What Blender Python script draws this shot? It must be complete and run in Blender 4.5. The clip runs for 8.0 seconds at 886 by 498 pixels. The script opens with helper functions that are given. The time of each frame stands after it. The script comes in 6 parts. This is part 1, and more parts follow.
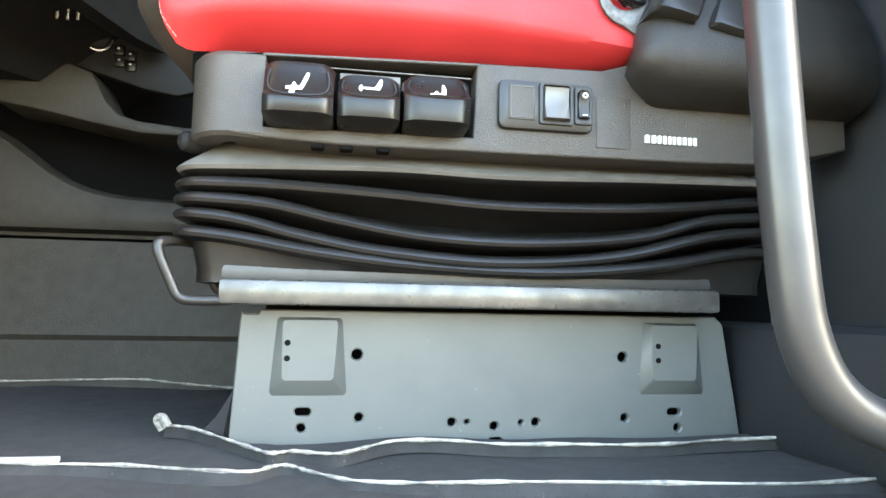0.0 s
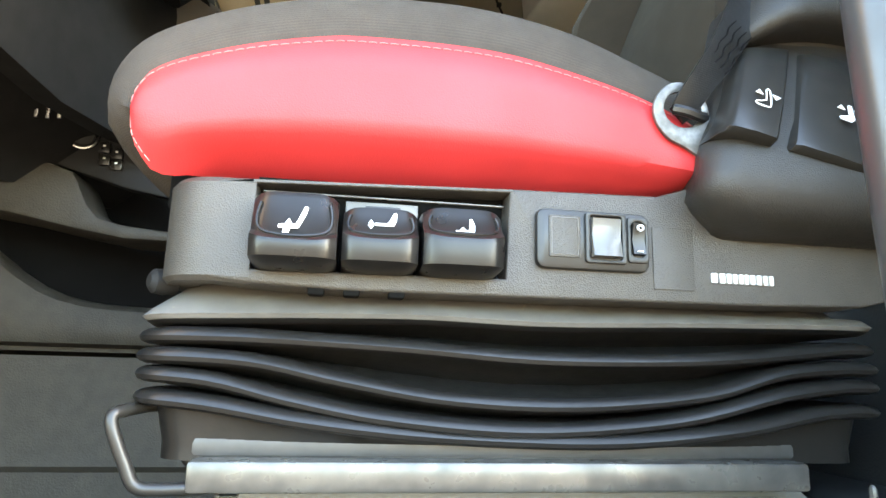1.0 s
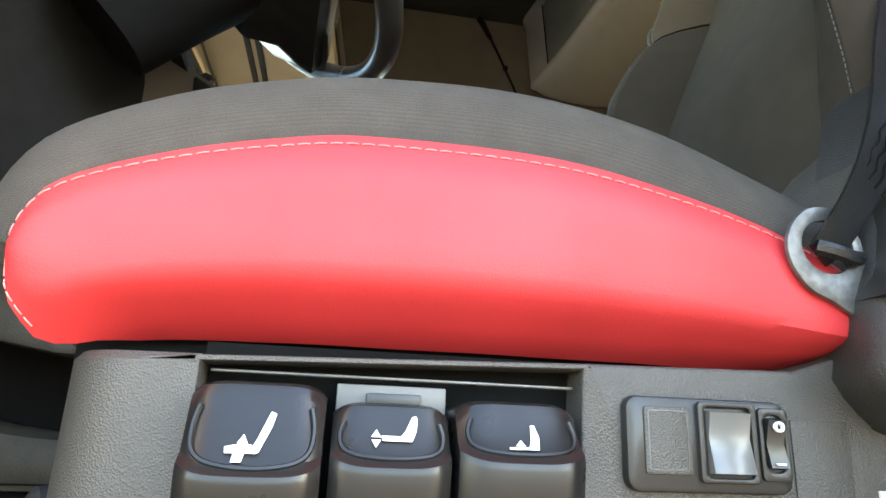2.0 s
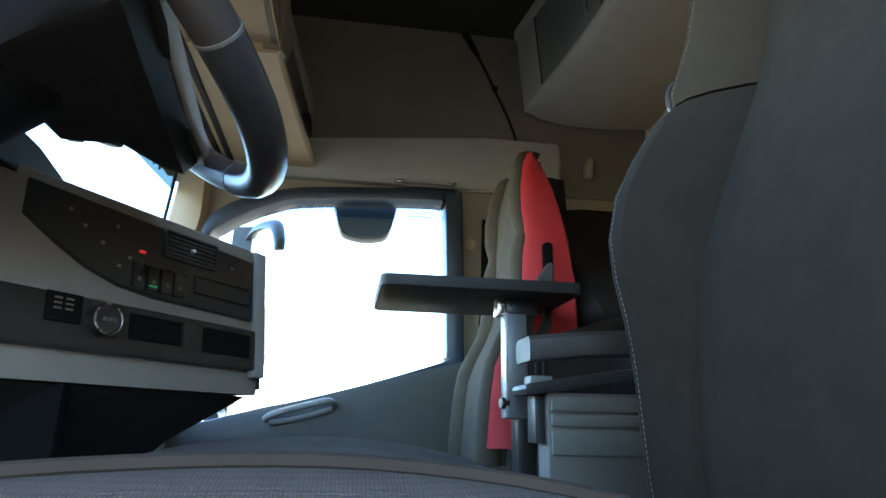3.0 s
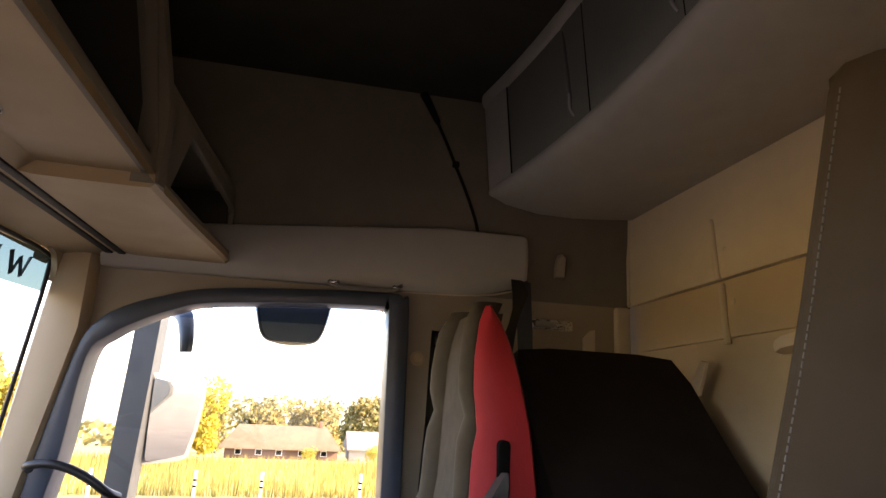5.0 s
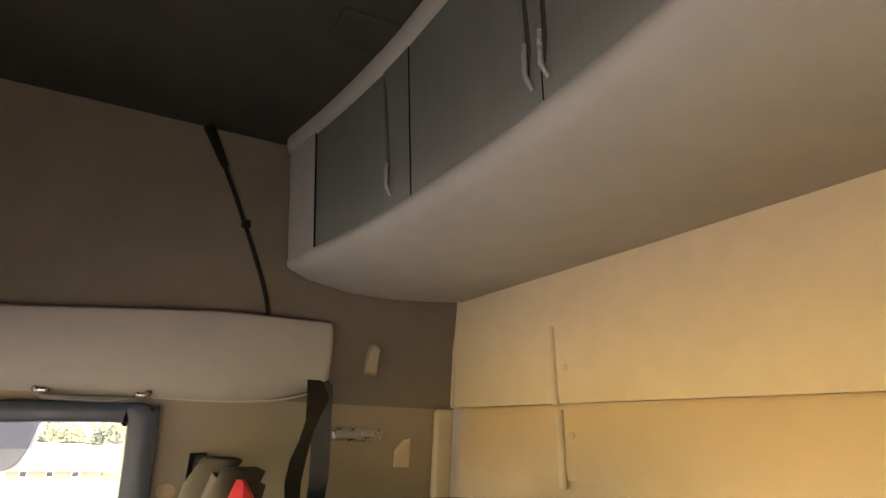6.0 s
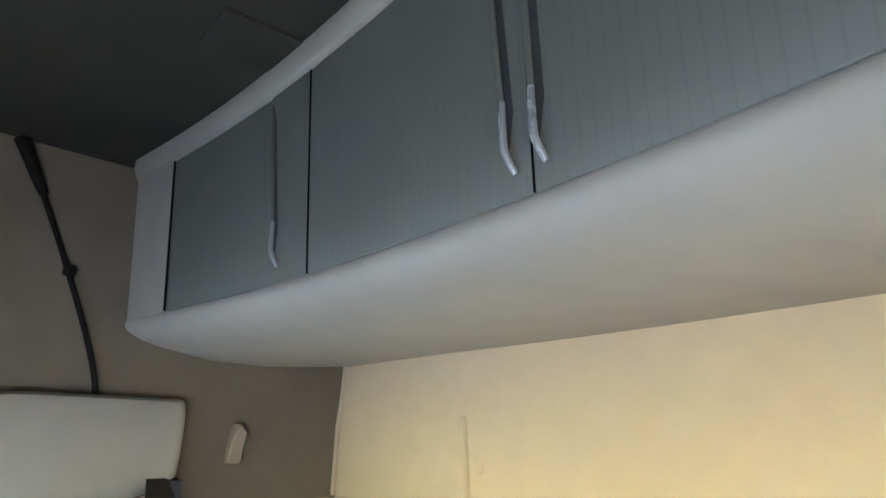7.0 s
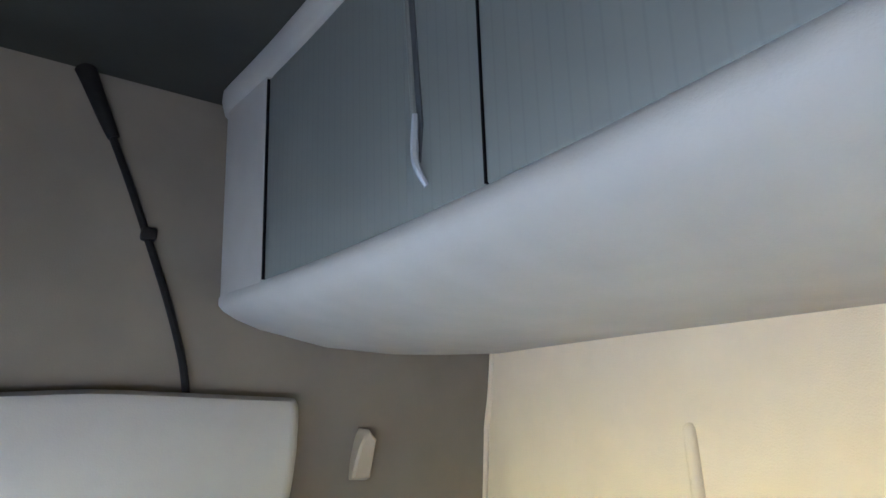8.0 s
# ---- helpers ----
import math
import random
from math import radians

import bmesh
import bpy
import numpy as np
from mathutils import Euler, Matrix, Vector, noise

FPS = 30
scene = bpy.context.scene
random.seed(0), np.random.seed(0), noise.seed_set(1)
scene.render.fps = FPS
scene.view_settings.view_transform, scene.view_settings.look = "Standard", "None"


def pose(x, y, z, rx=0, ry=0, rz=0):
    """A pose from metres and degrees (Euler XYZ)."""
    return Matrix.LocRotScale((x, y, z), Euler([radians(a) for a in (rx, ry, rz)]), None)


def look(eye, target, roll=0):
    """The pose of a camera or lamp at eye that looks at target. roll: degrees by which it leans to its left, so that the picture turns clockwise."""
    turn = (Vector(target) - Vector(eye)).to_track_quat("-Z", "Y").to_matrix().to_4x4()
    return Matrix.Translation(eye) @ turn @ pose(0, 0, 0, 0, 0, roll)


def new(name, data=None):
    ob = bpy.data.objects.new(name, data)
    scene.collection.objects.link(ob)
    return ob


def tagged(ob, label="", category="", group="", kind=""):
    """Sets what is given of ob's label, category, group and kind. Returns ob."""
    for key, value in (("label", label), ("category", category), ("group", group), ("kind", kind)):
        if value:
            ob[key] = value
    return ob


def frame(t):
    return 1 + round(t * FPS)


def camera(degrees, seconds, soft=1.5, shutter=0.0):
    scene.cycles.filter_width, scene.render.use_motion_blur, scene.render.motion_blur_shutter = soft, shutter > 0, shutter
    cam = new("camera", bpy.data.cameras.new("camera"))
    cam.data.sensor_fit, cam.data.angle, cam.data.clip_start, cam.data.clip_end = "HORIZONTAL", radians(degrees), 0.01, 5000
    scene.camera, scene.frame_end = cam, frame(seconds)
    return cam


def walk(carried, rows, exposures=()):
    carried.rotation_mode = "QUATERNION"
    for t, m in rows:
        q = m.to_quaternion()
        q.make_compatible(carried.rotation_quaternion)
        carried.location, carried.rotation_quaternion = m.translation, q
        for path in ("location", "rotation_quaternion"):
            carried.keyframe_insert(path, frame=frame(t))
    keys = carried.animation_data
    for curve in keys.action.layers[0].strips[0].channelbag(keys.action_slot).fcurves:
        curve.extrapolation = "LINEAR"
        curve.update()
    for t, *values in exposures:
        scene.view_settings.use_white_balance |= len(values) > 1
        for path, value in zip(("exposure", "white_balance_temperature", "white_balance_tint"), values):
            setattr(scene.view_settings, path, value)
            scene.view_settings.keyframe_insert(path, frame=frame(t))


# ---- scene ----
cam = camera(71.2, 8.0)
PATH = [
    (0, (0.207, -0.643, 0.162), (0.524, 1.322, 0.352), 1.1),
    (0.5, (0.187, -0.59, 0.199), (0.517, 1.36, 0.498), 1.1),
    (1, (0.202, -0.53, 0.263), (0.502, 1.408, 0.657), 1.5),
    (1.5, (0.209, -0.45, 0.316), (0.502, 1.458, 0.838), 1.7),
    (2, (0.195, -0.365, 0.389), (0.504, 1.531, 0.945), 2.4),
    (2.2, (0.18, -0.344, 0.403), (0.515, 1.547, 0.96), 2.7),
    (3.3, (0.327, -0.112, 0.744), (0.608, 1.793, 1.285), 0.7),
    (3.5, (0.326, -0.11, 0.784), (0.611, 1.794, 1.327), 0.7),
    (4, (0.315, -0.076, 0.908), (0.613, 1.831, 1.43), 0.6),
    (4.2, (0.306, -0.064, 0.955), (0.622, 1.839, 1.483), 1.5),
    (5.3, (0.437, 0.167, 1.272), (0.914, 2.06, 1.705), 2.9),
    (5.5, (0.476, 0.232, 1.332), (1.03, 2.097, 1.793), 2.7),
    (6, (0.575, 0.385, 1.472), (1.455, 2.106, 1.984), 2.9),
    (6.5, (0.589, 0.486, 1.57), (1.737, 2.031, 2.111), 2.6),
    (7, (0.625, 0.608, 1.648), (1.85, 2.089, 2.2), 2.2),
    (7.5, (0.669, 0.782, 1.676), (1.86, 2.295, 2.217), 2.1),
    (8, (0.748, 0.956, 1.673), (1.713, 2.634, 2.176), 2.4),
]
EXPOSURES = [
    (0.0, 4.75, 7400, 6), (0.6, 5.02, 7420, 5), (1.5, 4.88, 7380, 6), (2.2, 4.32, 7200, 7), (3.3, 3.85, 5300, 5), (4.2, 3.45, 5250, 6),
    (5.3, 3.3, 7600, 38), (5.9, 5.0, 7150, 26), (6.5, 5.9, 5750, 8), (7.0, 5.95, 5050, 8), (7.5, 6.1, 4760, 12), (8.0, 6.3, 4740, 12),
]
walk(cam, [(t, look(eye, target, roll)) for t, eye, target, roll in PATH], EXPOSURES)

# ---- light: a warm sun behind the lorry, and a clear sky ----
SUN_WAY = Vector((-0.82, 0.20, -0.46)).normalized()
world = bpy.data.worlds.new("sky")
scene.world = world
world.use_nodes = True
wn = world.node_tree
sky = wn.nodes.new("ShaderNodeTexSky")
sky.sky_type = "NISHITA"
sky.sun_disc = False
sky.sun_elevation = math.asin(-SUN_WAY.z)
sky.sun_rotation = math.atan2(-SUN_WAY.x, -SUN_WAY.y)
wn.nodes["Background"].inputs["Strength"].default_value = 0.15
wn.links.new(sky.outputs["Color"], wn.nodes["Background"].inputs["Color"])
sun = new("sun", bpy.data.lights.new("sun", "SUN"))
sun.data.energy, sun.data.angle, sun.data.color = 5.0, radians(0.6), (1.0, 0.74, 0.42)
sun.matrix_world = look((0, 0, 30), Vector((0, 0, 30)) + SUN_WAY)


# ---- materials ----
def mat(name, a, b=None, rough=0.6, metal=0.0, scale=30.0, bump=0.0, bscale=300.0, kind="noise", spots=None, coat=0.0, sheen=0.0, rvar=0.1, spec=0.5):
    """A surface: two tones mixed by coarse noise, grain as bump (noise, leather, weave or ribs), roughness that varies."""
    m = bpy.data.materials.new(name)
    m.use_nodes = True
    t = m.node_tree
    N, LK = t.nodes, t.links
    p = N["Principled BSDF"]
    b = b or tuple(c * 0.8 for c in a)
    co = N.new("ShaderNodeTexCoord").outputs["Object"]
    n1 = N.new("ShaderNodeTexNoise")
    n1.inputs["Scale"].default_value, n1.inputs["Detail"].default_value = scale, 6
    LK.new(co, n1.inputs["Vector"])
    n2 = N.new("ShaderNodeTexNoise")
    n2.inputs["Scale"].default_value, n2.inputs["Detail"].default_value = scale * 0.12, 3
    LK.new(co, n2.inputs["Vector"])
    add = N.new("ShaderNodeMath")
    add.operation = "ADD"
    LK.new(n1.outputs["Fac"], add.inputs[0])
    LK.new(n2.outputs["Fac"], add.inputs[1])
    ramp = N.new("ShaderNodeMapRange")
    ramp.inputs["From Min"].default_value, ramp.inputs["From Max"].default_value = 0.75, 1.25
    LK.new(add.outputs[0], ramp.inputs["Value"])
    mix = N.new("ShaderNodeMix")
    mix.data_type = "RGBA"
    LK.new(ramp.outputs["Result"], mix.inputs["Factor"])
    mix.inputs["A"].default_value, mix.inputs["B"].default_value = (*a, 1), (*b, 1)
    col = mix.outputs["Result"]
    if spots:
        n3 = N.new("ShaderNodeTexNoise")
        n3.inputs["Scale"].default_value, n3.inputs["Detail"].default_value = spots[1], 8
        LK.new(co, n3.inputs["Vector"])
        r3 = N.new("ShaderNodeMapRange")
        r3.inputs["From Min"].default_value, r3.inputs["From Max"].default_value = spots[2], spots[2] + 0.08
        LK.new(n3.outputs["Fac"], r3.inputs["Value"])
        mx = N.new("ShaderNodeMix")
        mx.data_type = "RGBA"
        LK.new(r3.outputs["Result"], mx.inputs["Factor"])
        LK.new(col, mx.inputs["A"])
        mx.inputs["B"].default_value = (*spots[0], 1)
        col = mx.outputs["Result"]
    LK.new(col, p.inputs["Base Color"])
    rr = N.new("ShaderNodeMapRange")
    rr.inputs["To Min"].default_value, rr.inputs["To Max"].default_value = max(0.02, rough - rvar), min(1.0, rough + rvar)
    LK.new(n1.outputs["Fac"], rr.inputs["Value"])
    LK.new(rr.outputs["Result"], p.inputs["Roughness"])
    p.inputs["Metallic"].default_value = metal
    p.inputs["Coat Weight"].default_value = coat
    p.inputs["Specular IOR Level"].default_value = spec
    p.inputs["Sheen Weight"].default_value = sheen
    if bump:
        bp = N.new("ShaderNodeBump")
        bp.inputs["Strength"].default_value, bp.inputs["Distance"].default_value = bump, 0.0008
        if kind == "leather":
            v = N.new("ShaderNodeTexVoronoi")
            v.inputs["Scale"].default_value = bscale
            LK.new(co, v.inputs["Vector"])
            src = v.outputs["Distance"]
        elif kind == "weave":
            v = N.new("ShaderNodeTexVoronoi")
            v.inputs["Scale"].default_value, v.inputs["Randomness"].default_value = bscale, 0.25
            LK.new(co, v.inputs["Vector"])
            src = v.outputs["Distance"]
            rg = N.new("ShaderNodeMapRange")
            rg.inputs["From Max"].default_value = 0.7
            rg.inputs["To Min"].default_value, rg.inputs["To Max"].default_value = 1.25, 0.6
            LK.new(src, rg.inputs["Value"])
            th = N.new("ShaderNodeVectorMath")
            th.operation = "MULTIPLY"
            LK.new(col, th.inputs[0])
            LK.new(rg.outputs["Result"], th.inputs[1])
            LK.new(th.outputs[0], p.inputs["Base Color"])
            src = rg.outputs["Result"]
        elif kind == "ribs":
            w = N.new("ShaderNodeTexWave")
            w.bands_direction = "Y"
            w.inputs["Scale"].default_value, w.inputs["Distortion"].default_value = bscale, 0.0
            LK.new(co, w.inputs["Vector"])
            rg = N.new("ShaderNodeMapRange")
            rg.inputs["From Max"].default_value = 0.10
            rg.inputs["To Min"].default_value = 0.91
            LK.new(w.outputs["Fac"], rg.inputs["Value"])
            th = N.new("ShaderNodeVectorMath")
            th.operation = "MULTIPLY"
            LK.new(col, th.inputs[0])
            LK.new(rg.outputs["Result"], th.inputs[1])
            LK.new(th.outputs[0], p.inputs["Base Color"])
            src = rg.outputs["Result"]
        else:
            v = N.new("ShaderNodeTexNoise")
            v.inputs["Scale"].default_value, v.inputs["Detail"].default_value = bscale, 4
            LK.new(co, v.inputs["Vector"])
            src = v.outputs["Fac"]
        LK.new(src, bp.inputs["Height"])
        LK.new(bp.outputs["Normal"], p.inputs["Normal"])
    return m


def leaf(name, a, b):
    """Thin leaves: light goes through them."""
    m = mat(name, a, b, 0.7, scale=0.9)
    t = m.node_tree
    N, LK = t.nodes, t.links
    p = N["Principled BSDF"]
    tr = N.new("ShaderNodeBsdfTranslucent")
    LK.new(p.inputs["Base Color"].links[0].from_socket, tr.inputs["Color"])
    mx = N.new("ShaderNodeMixShader")
    mx.inputs[0].default_value = 0.5
    LK.new(p.outputs[0], mx.inputs[1])
    LK.new(tr.outputs[0], mx.inputs[2])
    LK.new(mx.outputs[0], N["Material Output"].inputs["Surface"])
    return m


def glass(name, tint, alpha):
    """A thin clear pane: mostly see-through with a glossy film."""
    m = bpy.data.materials.new(name)
    m.use_nodes = True
    t = m.node_tree
    N, LK = t.nodes, t.links
    N.remove(N["Principled BSDF"])
    tr = N.new("ShaderNodeBsdfTransparent")
    tr.inputs["Color"].default_value = (*tint, 1)
    gl = N.new("ShaderNodeBsdfGlossy")
    gl.inputs["Roughness"].default_value = 0.02
    mx = N.new("ShaderNodeMixShader")
    mx.inputs[0].default_value = alpha
    LK.new(tr.outputs[0], mx.inputs[1])
    LK.new(gl.outputs[0], mx.inputs[2])
    LK.new(mx.outputs[0], N["Material Output"].inputs["Surface"])
    return m


M_RED = mat("red_leather", (0.47, 0.0295, 0.033), (0.40, 0.0245, 0.0275), 0.52, scale=12, bump=0.14, bscale=700, kind="leather", spec=0.33)
M_SEAT = mat("grey_seat_fabric", (0.066, 0.054, 0.044), (0.052, 0.043, 0.035), 0.9, scale=40, bump=0.8, bscale=800, kind="weave", spec=0.25)
M_SHOULD = mat("brown_grey_shoulder_cloth", (0.046, 0.034, 0.022), (0.039, 0.029, 0.019), 0.9, scale=30, bump=0.3, bscale=600, spec=0.15)
M_SEATP = mat("tan_grey_seat_fabric", (0.066, 0.053, 0.036), (0.055, 0.044, 0.030), 0.9, scale=25, bump=0.35, bscale=500, spec=0.2)
M_SEATG = mat("green_grey_seat_fabric", (0.0345, 0.0282, 0.0203), (0.0285, 0.0237, 0.0173), 0.95, scale=25, bump=0.35, bscale=500, spec=0.15)
M_SEATB = mat("blue_black_seat_fabric", (0.027, 0.0205, 0.0135), (0.022, 0.0168, 0.0113), 0.95, scale=25, bump=0.3, bscale=500, spec=0.2)
M_PLAST = mat("dark_grained_plastic", (0.048, 0.0425, 0.0355), (0.038, 0.0338, 0.0285), 0.46, scale=30, bump=0.5, bscale=780, kind="leather", spec=0.42)
M_POD = mat("black_grained_plastic", (0.021, 0.0192, 0.0168), (0.016, 0.0147, 0.013), 0.48, scale=30, bump=0.4, bscale=780, kind="leather", spec=0.36)
M_BLACK = mat("black_satin_plastic", (0.019, 0.0178, 0.0162), (0.014, 0.0132, 0.012), 0.34, scale=40, bump=0.06, bscale=600, spec=0.38)
M_GLOSS = mat("black_gloss_plastic", (0.012, 0.0115, 0.011), (0.009, 0.0088, 0.0085), 0.30, scale=50, bump=0.03, bscale=500)
M_RUBBER = mat("black_rubber", (0.012, 0.011, 0.010), (0.008, 0.0075, 0.007), 0.34, scale=60, bump=0.15, bscale=250, spec=0.32)
M_SKIRT = mat("worn_grey_vinyl", (0.11, 0.103, 0.092), (0.075, 0.071, 0.064), 0.55, scale=35, bump=0.2, bscale=260, spots=((0.25, 0.2, 0.13), 60, 0.68))
M_STEEL = mat("scuffed_grey_steel", (0.12, 0.113, 0.10), (0.06, 0.057, 0.052), 0.30, metal=0.45, scale=60, bump=0.05, bscale=200)
M_DKSTEEL = mat("dark_painted_steel", (0.06, 0.058, 0.055), (0.045, 0.044, 0.042), 0.45, metal=0.3, scale=60)
M_PLATE = mat("grey_painted_sheet", (0.086, 0.088, 0.082), (0.072, 0.075, 0.070), 0.42, scale=18, bump=0.08, bscale=400, spots=((0.17, 0.17, 0.16), 120, 0.72))
M_MATT = mat("matt_black_plastic", (0.012, 0.0115, 0.011), (0.009, 0.0088, 0.0085), 0.65, scale=30, bump=0.2, bscale=500, spec=0.2)
M_BADGE = mat("pale_badge", (0.62, 0.62, 0.60), (0.5, 0.5, 0.48), 0.35, metal=0.2, scale=90)
M_CABLE = mat("matt_black_cable", (0.011, 0.010, 0.009), (0.008, 0.008, 0.007), 0.75, scale=60, spec=0.2)
# sheenless black: stands in for shade in gaps and recesses; also plain black parts
M_HOLE = mat("hole_shade_black", (0.006, 0.006, 0.006), rough=0.9, spec=0.05)
M_LEVER = mat("satin_black_lever", (0.012, 0.0108, 0.0095), (0.009, 0.0082, 0.0074), 0.30, scale=50, bump=0.05, bscale=500, spec=0.32)
M_CHROME = mat("worn_bright_metal", (0.62, 0.60, 0.57), (0.45, 0.44, 0.42), 0.28, metal=1.0, scale=120, bump=0.15, bscale=180)
M_SATIN = mat("satin_silver_tube", (0.050, 0.049, 0.048), (0.040, 0.039, 0.039), 0.36, metal=0.35, scale=40)
M_WHITE = mat("white_print", (0.75, 0.75, 0.73), rough=0.6)
M_THREAD = mat("pale_thread", (0.58, 0.20, 0.185), (0.50, 0.15, 0.14), 0.8, scale=200)
M_FRAY = mat("frayed_mat_edge", (0.36, 0.33, 0.28), (0.12, 0.11, 0.10), 0.9, scale=120, bump=0.6, bscale=500)
M_MAT = mat("black_floor_mat", (0.021, 0.020, 0.019), (0.013, 0.0125, 0.012), 0.9, scale=45, bump=0.9, bscale=500, spots=((0.13, 0.13, 0.12), 230, 0.69))
M_TUNNEL = mat("grey_green_tunnel_cover", (0.040, 0.0345, 0.026), (0.028, 0.0245, 0.019), 0.6, scale=45, bump=0.75, bscale=330, spec=0.3)
M_BEIGE = mat("beige_trim", (0.38, 0.275, 0.15), (0.34, 0.245, 0.132), 0.6, scale=8, bump=0.25, bscale=500)
M_BEIGEL = mat("pale_cabinet_trim", (0.415, 0.388, 0.326), (0.378, 0.353, 0.298), 0.6, scale=14, bump=0.35, bscale=420)
M_CLOTH = mat("cream_wall_cloth", (0.63, 0.525, 0.375), (0.585, 0.487, 0.345), 0.85, scale=16, bump=0.7, bscale=520)
M_PANEL = mat("tan_wall_panel", (0.56, 0.43, 0.265), (0.51, 0.39, 0.24), 0.6, scale=9, bump=0.2, bscale=400)
M_FELT = mat("grey_brown_felt", (0.198, 0.172, 0.124), (0.165, 0.144, 0.105), 0.95, scale=9, bump=0.5, bscale=600)
M_CEIL = mat("dark_ceiling_felt", (0.056, 0.054, 0.043), (0.046, 0.0445, 0.036), 0.95, scale=9, bump=0.5, bscale=600, spec=0.15)
M_DOOR = mat("ribbed_grey_locker_door", (0.168, 0.171, 0.144), (0.150, 0.153, 0.129), 0.5, scale=7, bump=0.4, bscale=22.0, kind="ribs")
M_DARKP = mat("blue_black_lining", (0.0075, 0.009, 0.011), (0.006, 0.0072, 0.009), 0.6, scale=10, bump=0.3, bscale=380, kind="leather")
M_WALL = mat("grey_beige_side_wall", (0.36, 0.30, 0.215), (0.325, 0.272, 0.196), 0.65, scale=8, bump=0.25, bscale=500)
M_DPANEL = mat("grey_door_panel", (0.09, 0.084, 0.069), (0.077, 0.072, 0.059), 0.6, scale=10, bump=0.3, bscale=380, kind="leather")
M_DASH = mat("dash_grey_trim", (0.165, 0.148, 0.124), (0.147, 0.132, 0.11), 0.55, scale=15, bump=0.3, bscale=400, kind="leather")
M_BED = mat("dark_mattress_cover", (0.022, 0.017, 0.014), (0.017, 0.013, 0.011), 0.95, scale=15, bump=0.4, bscale=350, spec=0.15)
M_BELT = mat("black_belt_webbing", (0.011, 0.0105, 0.0105), (0.008, 0.008, 0.008), 0.36, scale=50, bump=0.3, bscale=500, kind="weave")
M_GLASS = glass("window_glass", (0.93, 0.97, 0.98), 0.05)
M_BAND = glass("blue_tinted_band", (0.080, 0.108, 0.098), 0.05)
M_BANDS = glass("pale_tinted_band", (0.66, 0.76, 0.86), 0.05)
M_LAMP = mat("clear_lamp_cover", (0.36, 0.35, 0.31), (0.28, 0.27, 0.24), 0.4, scale=80)
M_MIRRORH = mat("mirror_housing_blue_black", (0.036, 0.042, 0.05), rough=0.45, scale=20)
M_MIRROR = mat("mirror_glass", (0.50, 0.53, 0.56), (0.48, 0.51, 0.54), 0.03, metal=1.0, scale=20, rvar=0.0)
M_MIRGREY = mat("grey_mirror_back", (0.14, 0.16, 0.18), (0.12, 0.14, 0.16), 0.35, scale=20)


# ---- mesh helpers ----
def loft(rings, closed=True, caps=True):
    """A skin over rings of equally many points."""
    bm = bmesh.new()
    rows = [[bm.verts.new(p) for p in r] for r in rings]
    n = len(rows[0])
    for r0, r1 in zip(rows, rows[1:]):
        for i in range(n if closed else n - 1):
            j = (i + 1) % n
            bm.faces.new((r0[i], r0[j], r1[j], r1[i]))
    if closed and caps:
        bm.faces.new(rows[0][::-1])
        bm.faces.new(rows[-1])
    bmesh.ops.recalc_face_normals(bm, faces=bm.faces)
    return bm


def join(*bms):
    out = bmesh.new()
    for b in bms:
        me = bpy.data.meshes.new("tmp")
        b.to_mesh(me)
        out.from_mesh(me)
        bpy.data.meshes.remove(me)
        b.free()
    return out


def rbox(lo, hi, r=0.004, seg=2, turn=None):
    """A box with rounded edges, turned about its middle by the matrix turn."""
    bm = bmesh.new()
    bmesh.ops.create_cube(bm, size=1)
    c = [(a + b) / 2 for a, b in zip(lo, hi)]
    bmesh.ops.scale(bm, vec=[b - a for a, b in zip(lo, hi)], verts=bm.verts)
    if r:
        bmesh.ops.bevel(bm, geom=list(bm.edges), offset=r, segments=seg, affect="EDGES", profile=0.5)
    if turn is not None:
        bmesh.ops.transform(bm, matrix=turn, verts=bm.verts)
    bmesh.ops.translate(bm, vec=c, verts=bm.verts)
    return bm


def smooth_path(pts, per=6, closed=False):
    """Catmull-Rom through the points."""
    P = [Vector(p) for p in pts]
    n = len(P)
    out = []
    for i in range(n if closed else n - 1):
        a, b, c, d = (P[(i - 1) % n], P[i], P[(i + 1) % n], P[(i + 2) % n]) if closed else (P[max(i - 1, 0)], P[i], P[i + 1], P[min(i + 2, n - 1)])
        for k in range(per):
            t = k / per
            out.append(0.5 * ((2 * b) + (c - a) * t + (2 * a - 5 * b + 4 * c - d) * t * t + (3 * b - a - 3 * c + d) * t ** 3))
    if not closed:
        out.append(P[-1])
    return out


def tube(pts, r, sides=10, per=6, closed=False, flat=1.0):
    """A rod along a smooth path; flat squeezes its section."""
    path = smooth_path(pts, per, closed)
    rings = []
    n = len(path)
    side = None
    for i, p in enumerate(path):
        d = (path[(i + 1) % n] - path[i - 1]) if closed else (path[min(i + 1, n - 1)] - path[max(i - 1, 0)])
        d.normalize()
        if side is None:
            side = d.orthogonal().normalized()
        side = (side - d * side.dot(d)).normalized()
        up = d.cross(side)
        rad = r(i / max(1, n - 1)) if callable(r) else r
        rings.append([p + side * math.cos(a) * rad + up * math.sin(a) * rad * flat for a in (2 * math.pi * k / sides for k in range(sides))])
    if closed:
        rings.append(rings[0])
        bm = loft(rings, True, False)
        bmesh.ops.remove_doubles(bm, verts=bm.verts, dist=1e-5)
        return bm
    return loft(rings)


